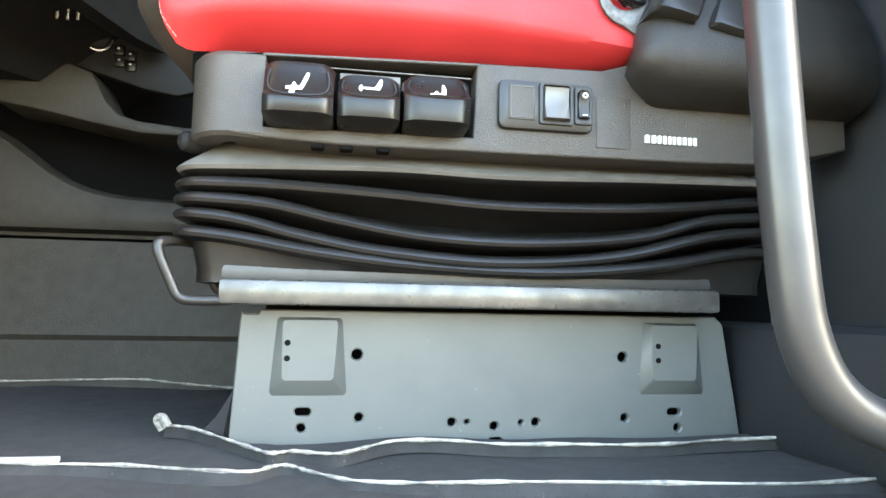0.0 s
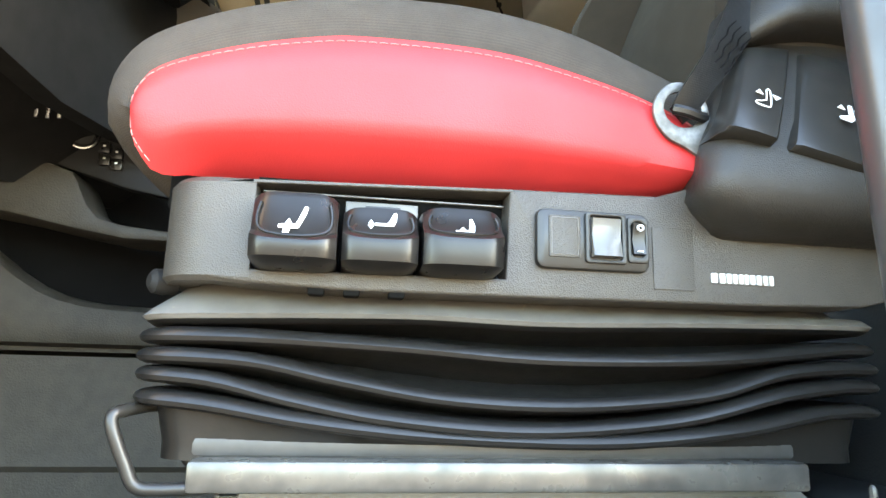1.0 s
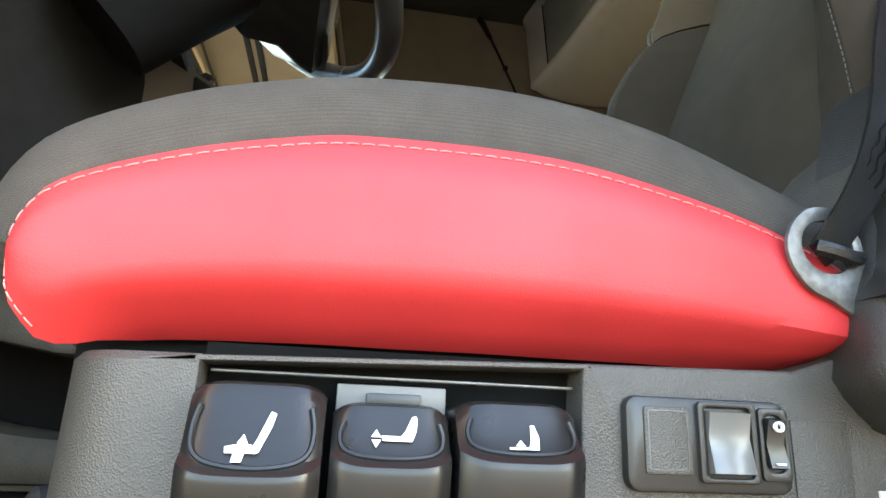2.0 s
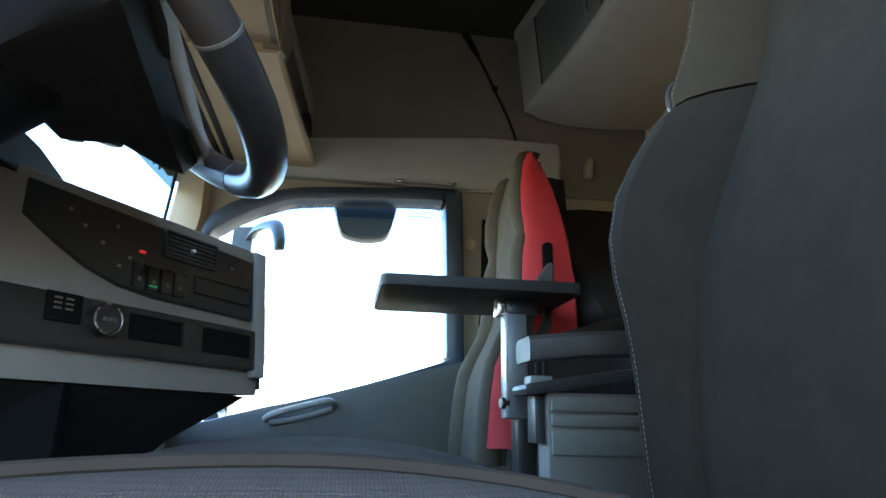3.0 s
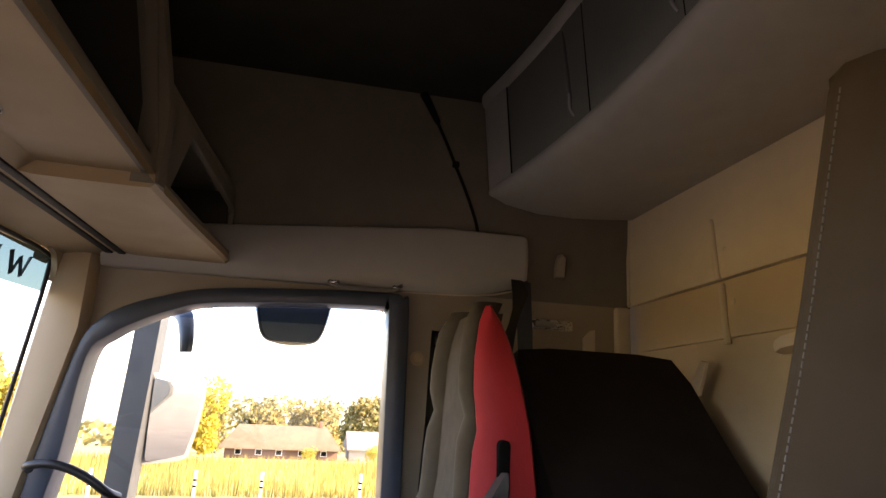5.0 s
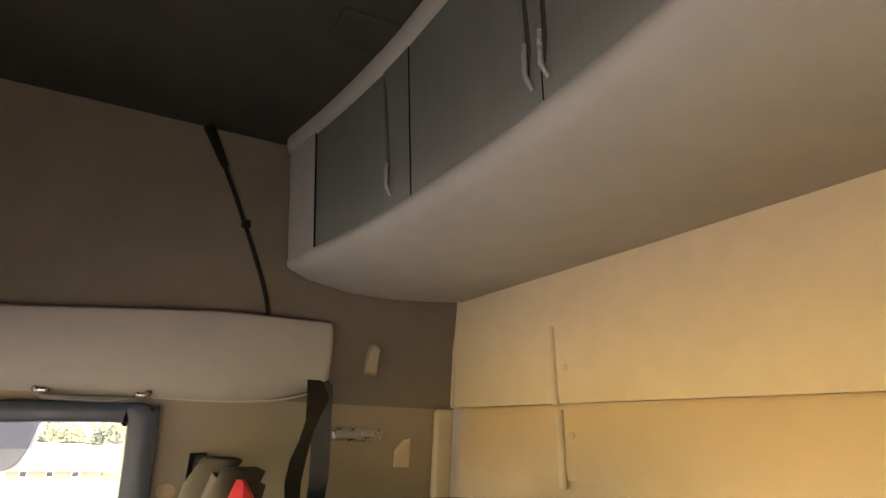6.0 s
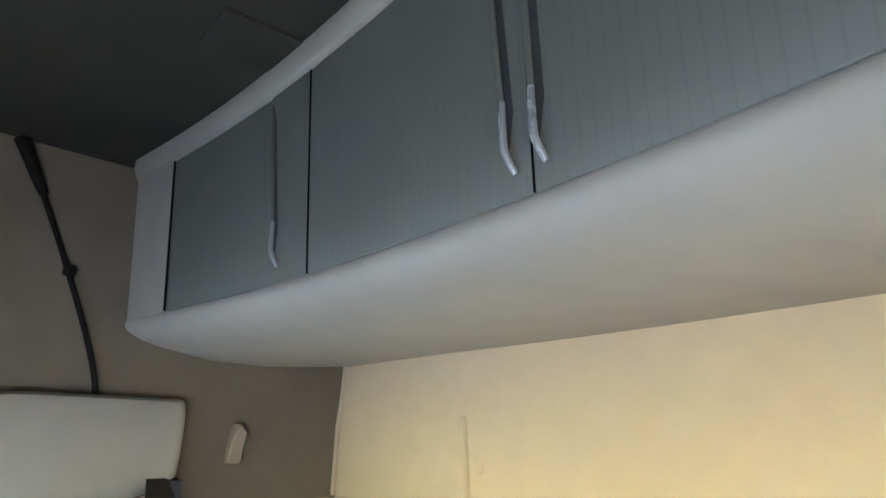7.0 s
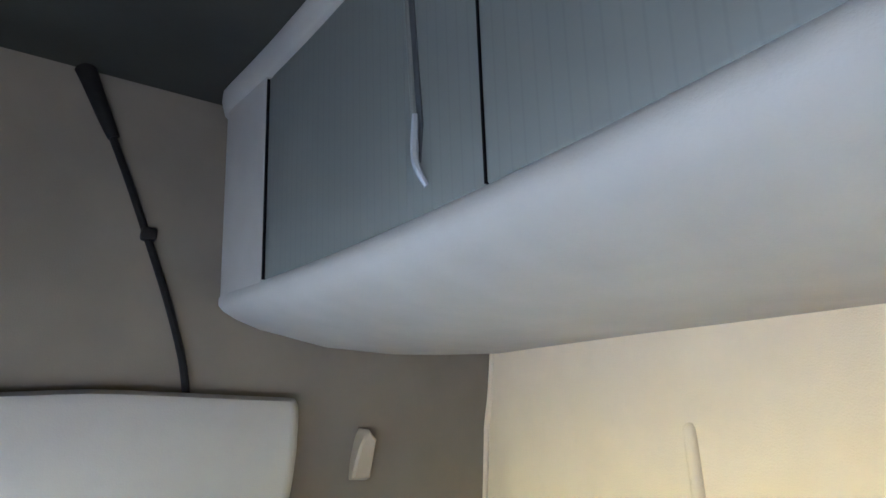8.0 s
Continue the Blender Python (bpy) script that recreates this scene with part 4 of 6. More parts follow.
part("cover_panel", sheet(rrect(0.482, 0.344, 0.523, 0.403, 0.001), (), -0.0012, 0.002, bevel=0.0006), M_PLAST, con, "flat grained cover panel")
for k, (x, w) in enumerate(((0.540, 0.014), (0.5555, 0.011), (0.568, 0.010), (0.5795, 0.012), (0.593, 0.011))):
    part("badge_bar", join(rbox((x, -0.0026, 0.3525), (x + w * 0.40, 0.001, 0.3620), 0.0004, 1), rbox((x + w * 0.58, -0.0026, 0.3525), (x + w * 0.96, 0.001, 0.3620), 0.0004, 1)), M_BADGE, con, "silver badge bar")

# rear pod of the console with two wide buttons; its face leans back
POD_Y = lambda z: float(np.interp(z, [0.395, 0.402, 0.412, 0.44, 0.50, 0.56, 0.60, 0.66, 0.70], [-0.012, -0.040, -0.058, -0.066, -0.050, -0.022, -0.002, 0.02, 0.035]))
POD_X = lambda z: float(np.interp(z, [0.395, 0.412, 0.43, 0.47, 0.52, 0.56, 0.60, 0.64, 0.67, 0.70], [0.550, 0.520, 0.508, 0.517, 0.538, 0.562, 0.588, 0.615, 0.64, 0.68]))
rings = []
for z in (0.395, 0.398, 0.402, 0.408, 0.418, 0.43, 0.445, 0.47, 0.50, 0.53, 0.56, 0.59, 0.62, 0.65, 0.675, 0.69):
    x, y = POD_X(z), POD_Y(z)
    rings.append([(x + 0.03, 0.10, z)] + [(x + 0.026 - 0.026 * math.cos(radians(a)), y + 0.03 - 0.03 * math.sin(radians(a)), z) for a in (-40, 0, 20, 40, 60, 80, 90)] + [(x + 0.09, y - 0.002, z), (0.72, y - 0.002, z), (0.80, y + 0.012, z), (0.82, y + 0.05, z), (0.82, 0.10, z)])
pod = part("control_pod", loft(rings), M_POD, seat, "moulded plastic control pod", sharp=60)
hood = []
for t in np.linspace(0, 1, 14):
    x = 0.578 + 0.235 * t
    zb = 0.598 + 0.030 * math.sin(min(1, t * 1.6) * math.pi / 2) - 0.03 * t * t
    k = min(1.0, t / 0.12) ** 0.5
    hood.append([(x, 0.06, zb + 0.075 * k), (x, 0.005, zb + 0.075 * k), (x, -0.018 * k, zb + 0.066 * k), (x, -0.034 * k, zb + 0.045 * k), (x, -0.044 * k, zb + 0.022 * k), (x, -0.045 * k, zb + 0.008), (x, -0.038 * k, zb), (x, -0.02 * k, zb - 0.003), (x, 0.06, zb - 0.004)])
part("hood", loft(hood), M_POD, pod, "grained hood over the buttons", sharp=60)
for nm, (bl, br, tl, tr) in enumerate((((0.520, 0.478), (0.568, 0.468), (0.585, 0.598), (0.640, 0.602)), ((0.582, 0.466), (0.662, 0.446), (0.650, 0.600), (0.728, 0.592)))):
    rr = []
    for t, dy in ((0.0, 0.030), (0.0, 0.008), (0.025, 0.0015), (0.06, 0.0), (0.3, -0.001), (0.7, -0.001), (0.95, 0.001), (1.0, 0.01)):
        xl, zl = bl[0] + (tl[0] - bl[0]) * t, bl[1] + (tl[1] - bl[1]) * t
        xr, zr = br[0] + (tr[0] - br[0]) * t, br[1] + (tr[1] - br[1]) * t
        y = -0.074 + 0.062 * t + dy
        rr.append([(xl + (xr - xl) * u, y + dd, zl + (zr - zl) * u) for u, dd in ((0.0, 0.05), (0.0, 0.010), (0.03, 0.003), (0.10, 0.0), (0.5, -0.0015), (0.90, 0.0), (0.97, 0.003), (1.0, 0.010), (1.0, 0.05))])
    b = part("button", loft(rr), M_BLACK, pod, "wide black control button")
    gx, gz = ((0.556, 0.507), (0.640, 0.500))[nm]
    tt = (gz - bl[1]) / (tl[1] - bl[1])
    seat_line = [(gx, gz + 0.001), (gx + 0.009, gz - 0.003), (gx + 0.014, gz + 0.0005), (gx + 0.021, gz + 0.019), (gx + 0.018, gz + 0.020), (gx + 0.0115, gz + 0.006), (gx + 0.001, gz + 0.0045)]
    if nm == 0:
        part("symbol", tube([(x, -0.074 + 0.062 * tt - 0.0034 + (z - gz) * 0.52, z) for x, z in seat_line], 0.0007, 5, 2, True), M_WHITE, b, "white outlined seat symbol")
    glyph(([] if nm == 0 else [seat_line]) + [[(gx + 0.005, gz + 0.016), (gx + 0.0115, gz + 0.013), (gx + 0.0105, gz + 0.020)], [(gx + 0.021, gz + 0.014), (gx + 0.028, gz + 0.010), (gx + 0.022, gz + 0.007)]], -0.074 + 0.062 * tt - 0.0042, b, 0.52, gz)

# bellows
FOLDS = ([(0.02, 0.304), (0.1, 0.308), (0.26, 0.313), (0.39, 0.311), (0.55, 0.316), (0.70, 0.319)],
         [(0.02, 0.288), (0.12, 0.289), (0.26, 0.284), (0.39, 0.277), (0.55, 0.281), (0.70, 0.296)],
         [(0.02, 0.272), (0.12, 0.269), (0.20, 0.254), (0.30, 0.239), (0.42, 0.236), (0.55, 0.248), (0.63, 0.270), (0.70, 0.277)],
         [(0.02, 0.257), (0.09, 0.252), (0.16, 0.236), (0.25, 0.221), (0.38, 0.213), (0.52, 0.224), (0.63, 0.250), (0.70, 0.259)],
         [(0.02, 0.238), (0.09, 0.232), (0.18, 0.218), (0.30, 0.207), (0.45, 0.204), (0.58, 0.216), (0.66, 0.231), (0.70, 0.235)])
TAB = [resample(f, 41) for f in FOLDS]


def fold_z(i, x):
    return float(np.interp(x, [p[0] for p in TAB[i]], [p[1] for p in TAB[i]]))


def plan(inset):
    """Plan outline of the bellows, from the near rear corner round."""
    out = []
    x0, x1, y0, y1, r = 0.028 + inset, 0.745 - inset, 0.026 + inset, 0.474 - inset, 0.03
    out += [(x0 + r + (x1 - x0 - 2 * r) * k / 40, y0) for k in range(41)]
    out += [(x1 - r + r * math.sin(radians(a)), y0 + r - r * math.cos(radians(a))) for a in (15, 30, 45, 60, 75)]
    out += [(x1, y0 + r + (y1 - y0 - 2 * r) * k / 8) for k in range(9)]
    out += [(x1 - r - (x1 - x0 - 2 * r) * k / 12, y1) for k in range(13)]
    out += [(x0, y1 - r - (y1 - y0 - 2 * r) * k / 10) for k in range(11)]
    out += [(x0 + r - r * math.cos(radians(a)), y0 + r - r * math.sin(radians(a))) for a in (15, 30, 45, 60, 75)]
    return out


def bell_ring(inset, i, dz, wob=0.0):
    return [(x, y + wob * math.sin(17 * x + 2 * i), fold_z(i, min(max(x, 0.02), 0.70)) + dz) for x, y in plan(inset)]


rings = [[(x, y, 0.345) for x, y in plan(0.035)], [(x, y, 0.330) for x, y in plan(0.022)], bell_ring(0.004, 0, 0.008), bell_ring(-0.002, 0, 0.001)]
upper = rings + [bell_ring(0.001, 0, -0.003)]
part("bellows_skirt", loft(upper, True, False), M_SKIRT, seat, "worn grey vinyl skirt above the bellows")
rings = [bell_ring(0.001, 0, -0.003), bell_ring(0.006, 0, -0.007), bell_ring(0.016, 0, -0.008)]
for i in range(1, 5):
    rings.append([(x, y, (fold_z(i - 1, min(max(x, 0.02), 0.70)) * 0.45 + fold_z(i, min(max(x, 0.02), 0.70)) * 0.55)) for x, y in plan(0.048)])
    rings += [bell_ring(d, i, h, 0.002) for d, h in ((0.022, 0.0085), (0.010, 0.0085), (0.003, 0.0068), (-0.001, 0.0038), (-0.0025, 0.0), (-0.001, -0.0038), (0.004, -0.0062), (0.014, -0.0070))]
rings += [[(x, y, min(0.199, 0.199)) for x, y in plan(0.02)], [(x, y, 0.185) for x, y in plan(0.02)]]
part("bellows", loft(rings), M_RUBBER, seat, "black rubber bellows with sagging folds")
part("bellows_knob", lathe([(0.010, -0.01), (0.012, 0.0), (0.011, 0.010), (0.006, 0.014)], (0.040, 0.055, 0.337), (-0.8, -0.6, 0), 14), M_MATT, seat)
for x in (0.176, 0.206, 0.245):
    part("clip", rbox((x - 0.007, 0.002, 0.3255), (x + 0.007, 0.018, 0.333), 0.002), M_HOLE, seat)

# slide rail, release handle and base plate
part("upper_rail", rbox((0.078, 0.045, 0.188), (0.648, 0.09, 0.207), 0.004), M_DKSTEEL, seat)
part("slide_rail", rbox((0.081, 0.022, 0.162), (0.645, 0.075, 0.188), 0.004), M_STEEL, seat, "scuffed steel slide rail")
part("release_handle", tube([(0.095, 0.03, 0.166), (0.060, 0.028, 0.165), (0.043, 0.026, 0.168), (0.034, 0.025, 0.184), (0.020, 0.024, 0.218), (0.026, 0.035, 0.226), (0.046, 0.085, 0.228), (0.053, 0.095, 0.215), (0.066, 0.10, 0.178), (0.095, 0.10, 0.172)], 0.0055, 10), M_BLACK, seat, "bent black release handle")
HOLES = [(0.226, 0.108, 0.0062), (0.230, 0.038, 0.005), (0.336, 0.032, 0.005), (0.354, 0.032, 0.003), (0.386, 0.027, 0.005), (0.418, 0.031, 0.003), (0.436, 0.031, 0.005), (0.545, 0.107, 0.0062), (0.547, 0.035, 0.005), (0.167, 0.027, 0.005), (0.615, 0.023, 0.005), (0.150, 0.121, 0.0034), (0.150, 0.104, 0.0034), (0.586, 0.121, 0.0034), (0.587, 0.103, 0.0034)]
plate_outer = [(0.090, 0.0), (0.70, 0.0), (0.678, 0.148), (0.668, 0.157), (0.118, 0.157), (0.116, 0.152), (0.101, 0.152), (0.098, 0.157), (0.097, 0.145)]
holes = [circle(x, z, r) for x, z, r in HOLES if not (z > 0.1 and (x < 0.2 or x > 0.56))] + [rrect(0.159, 0.040, 0.177, 0.049, 0.0044), rrect(0.602, 0.037, 0.620, 0.046, 0.0044), [(0.372, 0.0005), (0.377, 0.010), (0.384, 0.014), (0.392, 0.014), (0.399, 0.010), (0.404, 0.0005)]]
bp = part("base_plate", sheet(plate_outer, holes, 0.070, 0.078, bevel=0.0015, seg=1), M_PLATE, seat, "grey painted base plate with bolt holes")
# black core behind the bolt holes in place of shade
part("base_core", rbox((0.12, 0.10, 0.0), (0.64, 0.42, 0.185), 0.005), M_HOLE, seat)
for x0 in (0.133, 0.567):
    rr = []
    for k, y in ((0.0, 0.0708), (0.04, 0.0698), (0.93, 0.0618), (1.0, 0.0605)):
        rr.append([(x0 + a + (c - a) * k, y, b + (d - b) * k) for (a, b), (c, d) in zip([(0.007, 0.149), (0.073, 0.149), (0.076, 0.146), (0.083, 0.066), (0.080, 0.062), (0.001, 0.062), (-0.002, 0.066), (0.004, 0.146)], [(0.014, 0.146), (0.068, 0.146), (0.071, 0.143), (0.068, 0.083), (0.065, 0.080), (0.015, 0.080), (0.012, 0.083), (0.011, 0.143)])])
    pad = part("pressed_pad", loft(rr), M_PLATE, bp)
    for z in (0.121, 0.104):
        part("bolt_hole", lathe([(0.0034, 0), (0.0034, 0.0006)], (x0 + 0.017 + (0.002 if x0 > 0.5 else 0), 0.0603, z), (0, -1, 0), 10), M_HOLE, pad)

# backrest: centre panel, two bolsters, shoulders
def back_x(z):
    return float(np.interp(z, [0.5, 0.62, 0.71, 0.80, 0.87, 1.03, 1.2, 1.4], [0.635, 0.625, 0.630, 0.640, 0.668, 0.735, 0.765, 0.79]))


def ridge_x(z):
    return float(np.interp(z, [0.5, 0.60, 0.71, 0.762, 0.805, 0.851, 0.90, 0.95, 1.022, 1.10, 1.25, 1.4], [0.62, 0.607, 0.600, 0.593, 0.584, 0.580, 0.590, 0.615, 0.662, 0.686, 0.708, 0.725]))


def edge_y(z):
    return float(np.interp(z, [0.5, 0.9, 1.03, 1.2, 1.4], [0.235, 0.235, 0.23, 0.20, 0.17]))


def bolster(side, z0, z1, name, m, label, grow=0.0):
    rings = []
    for z in np.linspace(z0, z1, 22):
        e = 0.010 * max(0, 1 - min(z - z0, z1 - z) / 0.012) ** 2
        w, rx, bx = edge_y(z) + grow, ridge_x(z) - grow, back_x(z)
        sec = [(bx + 0.14, w - 0.002), (rx + 0.05, w + 0.010), (rx + 0.018, w + 0.006), (rx + 0.004 + e, w - 0.006), (rx + e, w - 0.016), (rx + 0.006 + e, w - 0.035), ((rx + bx) / 2, w - 0.056), (bx - 0.004, w - 0.078), (bx + 0.02, w - 0.086), (bx + 0.14, w - 0.08)]
        rings.append([(x, 0.25 + side * y, z) for x, y in sec])
    return part(name, loft(rings), m, seat, label)


rings = []
for z in np.linspace(0.52, 1.42, 26):
    w = edge_y(z) - 0.075
    x = back_x(z)
    rings.append([(x + 0.12, 0.25 - w, z)] + [(x - 0.006 * math.cos(t * math.pi / 2) + 0.004, 0.25 + w * t, z) for t in np.linspace(-1, 1, 9)] + [(x + 0.12, 0.25 + w, z)])
part("backrest", loft(rings), M_SEATG, seat, "green-grey cloth backrest")
for s in (1, -1):
    bolster(s, 0.52, 1.020, "bolster", M_SEATB, "blue-black side bolster of the backrest")
    bolster(s, 1.024, 1.42, "shoulder", M_SHOULD, "brown-grey shoulder of the backrest")
    pts = [(ridge_x(z) + 0.0008, 0.25 + s * (edge_y(z) - 0.020), z) for z in np.linspace(0.56, 1.40, 421)]
    part("seam", join(*[tube([pts[k], pts[k + 2]], 0.0006, 4, 1) for k in range(0, 418, 3)]), M_SKIRT, seat, "pale stitched seam")
rings = []
for z in np.linspace(0.655, 1.38, 14):
    w = edge_y(z)
    rings.append([(ridge_x(z) + 0.05, 0.25 - w - 0.004, z), (ridge_x(z) + 0.075, 0.25 - w - 0.016, z), (back_x(z) + 0.09, 0.25 - w - 0.014, z), (back_x(z) + 0.125, 0.25 - w + 0.0, z), (back_x(z) + 0.10, 0.25 - w + 0.02, z)])
part("red_back_side", loft(rings), M_RED, seat, "red leather side of the backrest")
part("back_shell", loft([[(back_x(z) + 0.10, 0.25 - edge_y(z), z), (back_x(z) + 0.10, 0.25 + edge_y(z), z), (back_x(z) + 0.15, 0.25 + edge_y(z) - 0.03, z), (back_x(z) + 0.15, 0.25 - edge_y(z) + 0.03, z)] for z in np.linspace(0.5, 1.42, 10)]), M_BLACK, seat)
part("belt_guide", join(tube([(0.705, 0.474, 1.008), (0.687, 0.486, 1.020), (0.681, 0.490, 1.042), (0.686, 0.488, 1.062), (0.705, 0.478, 1.070)], 0.0065, 10, flat=0.7), tube([(0.705, 0.476, 1.018), (0.696, 0.488, 1.04), (0.705, 0.480, 1.06)], 0.005, 8)), M_STEEL, seat, "grey metal belt guide on the shoulder")

# seat belt and its anchor
ring_out = resample([(0.520, 0.468), (0.505, 0.477), (0.490, 0.484), (0.479, 0.499), (0.477, 0.515), (0.484, 0.530), (0.497, 0.540), (0.515, 0.540), (0.530, 0.525), (0.534, 0.505), (0.535, 0.485), (0.529, 0.472), (0.520, 0.468)], 40)[:-1]
ring_in = [(0.5065 + 0.019 * math.cos(a), 0.5135 + 0.019 * math.sin(a) * 0.95) for a in np.linspace(0, 2 * math.pi, 24, endpoint=False)]
part("belt_anchor", sheet(ring_out, [ring_in], -0.024, -0.0205, bevel=0.001), mat("dull_scratched_metal", (0.17, 0.165, 0.155), (0.09, 0.087, 0.082), 0.45, metal=0.7, scale=160, bump=0.4, bscale=220), seat, "worn grey metal belt anchor")


def web(path, widths, name, parent, m, label=""):
    rings = []
    for (x, y, z), (wx, wy, wz) in zip(path, widths):
        p, w = Vector((x, y, z)), Vector((wx, wy, wz))
        t = Vector((0, -0.0015, 0))
        rings.append([p - w + t, p + t * 1.6, p + w + t, p + w - t, p - t, p - w - t])
    return part(name, loft(rings), m, parent, label)


web([(0.502, -0.020, 0.508), (0.510, -0.028, 0.520), (0.522, -0.031, 0.538), (0.543, -0.028, 0.566), (0.566, -0.022, 0.600), (0.588, -0.014, 0.640), (0.611, -0.004, 0.686), (0.645, 0.008, 0.76), (0.70, 0.02, 0.90), (0.76, 0.05, 1.10), (0.80, 0.10, 1.25)],
    [(0.0085, 0.004, -0.0055), (0.0115, 0.006, -0.0072), (0.0122, 0.007, -0.008), (0.0132, 0.006, -0.009), (0.015, 0.004, -0.0103), (0.017, 0.002, -0.011), (0.019, 0.0, -0.011), (0.021, 0, -0.011), (0.022, 0, -0.010), (0.024, 0, -0.010), (0.024, 0, -0.010)], "seat_belt", seat, M_BELT, "black belt webbing")
part("belt_fold", tube([(0.496, -0.026, 0.512), (0.506, -0.031, 0.508), (0.519, -0.030, 0.505), (0.527, -0.025, 0.507)], 0.0052, 8, 4), M_BELT, seat, "webbing folded round the anchor")
part("belt_stitch", join(*[tube([(0.5325 + 0.0062 * k + 0.0066 * q + (0.0013 if q % 2 else -0.0013), -0.0330 + 0.0013 * q + 0.0016 * k, 0.5655 - 0.0045 * k + 0.0092 * q) for q in range(6)], 0.0008, 4, 3) for k in range(4)]), M_HOLE, seat)
# inboard armrest
arm = loft([[(x, 0.585, z - 0.016), (x, 0.582, z - 0.010), (x, 0.582, z + 0.008), (x, 0.588, z + 0.014), (x, 0.64, z + 0.014), (x, 0.646, z + 0.008), (x, 0.646, z - 0.010), (x, 0.64, z - 0.016)] for x, z in ((0.522, 0.744), (0.526, 0.745), (0.60, 0.753), (0.68, 0.758), (0.74, 0.758))])
part("armrest", arm, M_PLAST, seat, "slim dark grey folding armrest")

# ---- floor mats, tunnel and grab tube ----
def mat_sheet(name, edge_a, edge_b, z, label, wave):
    A, B = smooth_path([(*p, 0) for p in edge_a], 8), smooth_path([(*p, 0) for p in edge_b], 8)
    n = 40
    A = [A[round(i * (len(A) - 1) / n)] for i in range(n + 1)]
    B = [B[round(i * (len(B) - 1) / n)] for i in range(n + 1)]
    rows = []
    for v in np.linspace(0, 1, 14):
        row = []
        for i in range(n + 1):
            p = A[i].lerp(B[i], v)
            h = z + 0.006 * noise.noise((p.x * 7, p.y * 7, z * 40)) + (wave * (1 - v) ** 6)
            row.append((p.x, p.y, h))
        rows.append(row)
    top = loft(rows, closed=False)
    low = loft([[(x, y, max(-0.011, h - 0.012)) for x, y, h in r] for r in (rows[0],)] + [rows[0]], closed=False)
    ob = solid(name, join(top, low), M_MAT, label, "floor mat")
    return ob, rows[0]


m1, e1 = mat_sheet("floor_mat", [(-0.60, 0.0), (-0.20, 0.012), (-0.05, 0.008), (0.109, -0.041), (0.156, -0.012), (0.19, -0.04), (0.254, -0.079), (0.425, -0.112), (0.72, -0.12)], [(-0.60, 0.62), (-0.226, 0.605), (-0.123, 0.59), (0.016, 0.51), (0.15, 0.47), (0.3, 0.45), (0.45, 0.45), (0.60, 0.45), (0.80, 0.45)], 0.006, "black carpet floor mat with a frayed pale edge", 0.004)
part("edging", tube([(x, y - 0.002, h + 0.001) for x, y, h in e1[::2]], lambda t: 0.0017 + 0.0009 * math.sin(t * 47) * math.sin(t * 131), 6, 4), M_FRAY, m1, "frayed pale edging")
part("edging", tube([(-0.60, 0.598, 0.014), (-0.39, 0.594, 0.017), (-0.226, 0.596, 0.020), (-0.15, 0.594, 0.020), (-0.10, 0.583, 0.016), (-0.03, 0.55, 0.014), (0.016, 0.515, 0.015), (0.08, 0.49, 0.014)], lambda t: 0.0018 + 0.0008 * math.sin(t * 61), 6, 5), M_FRAY, m1, "frayed pale edging")
part("pile_side", loft([[(x, y - 0.001 - 0.010 * k + 0.0022 * noise.noise((x * 90, k * 5.0, 0.3)), max(-0.0108, h - 0.014 * k)) for x, y, h in smooth_path(e1, 6)] for k in (0.0, 0.35, 0.7, 1.0)], closed=False), M_MAT, m1, "fuzzy dark pile under the edging")
part("tape", rbox((-0.110, 0.0075, 0.0095), (-0.052, 0.0135, 0.0150), 0.0015), mat("pale_grey_tape", (0.34, 0.32, 0.30), (0.26, 0.25, 0.23), 0.5, scale=90), m1, "strip of pale tape round the edge")
m2, e2 = mat_sheet("door_mat", [(0.012, 0.121), (0.047, 0.103), (0.113, 0.03), (0.143, -0.006), (0.165, 0.004), (0.21, -0.014), (0.268, 0.018), (0.38, 0.005), (0.503, -0.010), (0.62, 0.01), (0.72, 0.01)], [(0.012, 0.126), (0.06, 0.126), (0.13, 0.07), (0.16, 0.066), (0.19, 0.066), (0.25, 0.066), (0.32, 0.066), (0.42, 0.066), (0.52, 0.066), (0.62, 0.066), (0.72, 0.066)], 0.014, "curled black mat flap against the seat base", 0.006)
part("edging", tube([(x, y - 0.002, h + 0.002) for x, y, h in e2[::2]], lambda t: 0.0018 + 0.0009 * math.sin(t * 53) * math.sin(t * 113), 6, 4), M_FRAY, m2, "frayed pale edging")
part("raised_flap", loft([[(0.030 + 0.052 * k, 0.118 - 0.034 * k, 0.012), (0.052 + 0.040 * k, 0.112 - 0.034 * k, 0.016 + 0.052 * k ** 1.4), (0.054 + 0.041 * k, 0.116 - 0.034 * k, 0.015 + 0.052 * k ** 1.4), (0.040 + 0.052 * k, 0.128 - 0.034 * k, 0.010)] for k in np.linspace(0, 1, 9)]), M_MAT, m2, "flap of carpet pushed up against the plate")
part("loose_end", tube([(0.010, 0.120, 0.018), (0.004, 0.118, 0.030), (0.012, 0.112, 0.034), (0.018, 0.112, 0.024)], 0.0042, 7, 5), M_FRAY, m2, "frayed loose end")
solid("sill_step", rbox((-0.55, LEFT_Y - 0.14, -0.035), (0.74, -0.06, -0.011), 0.006), mat("worn_sill_rubber", (0.05, 0.048, 0.044), (0.035, 0.034, 0.031), 0.8, scale=60, bump=0.5, bscale=200), "worn rubber-covered sill step", "step", "structure")

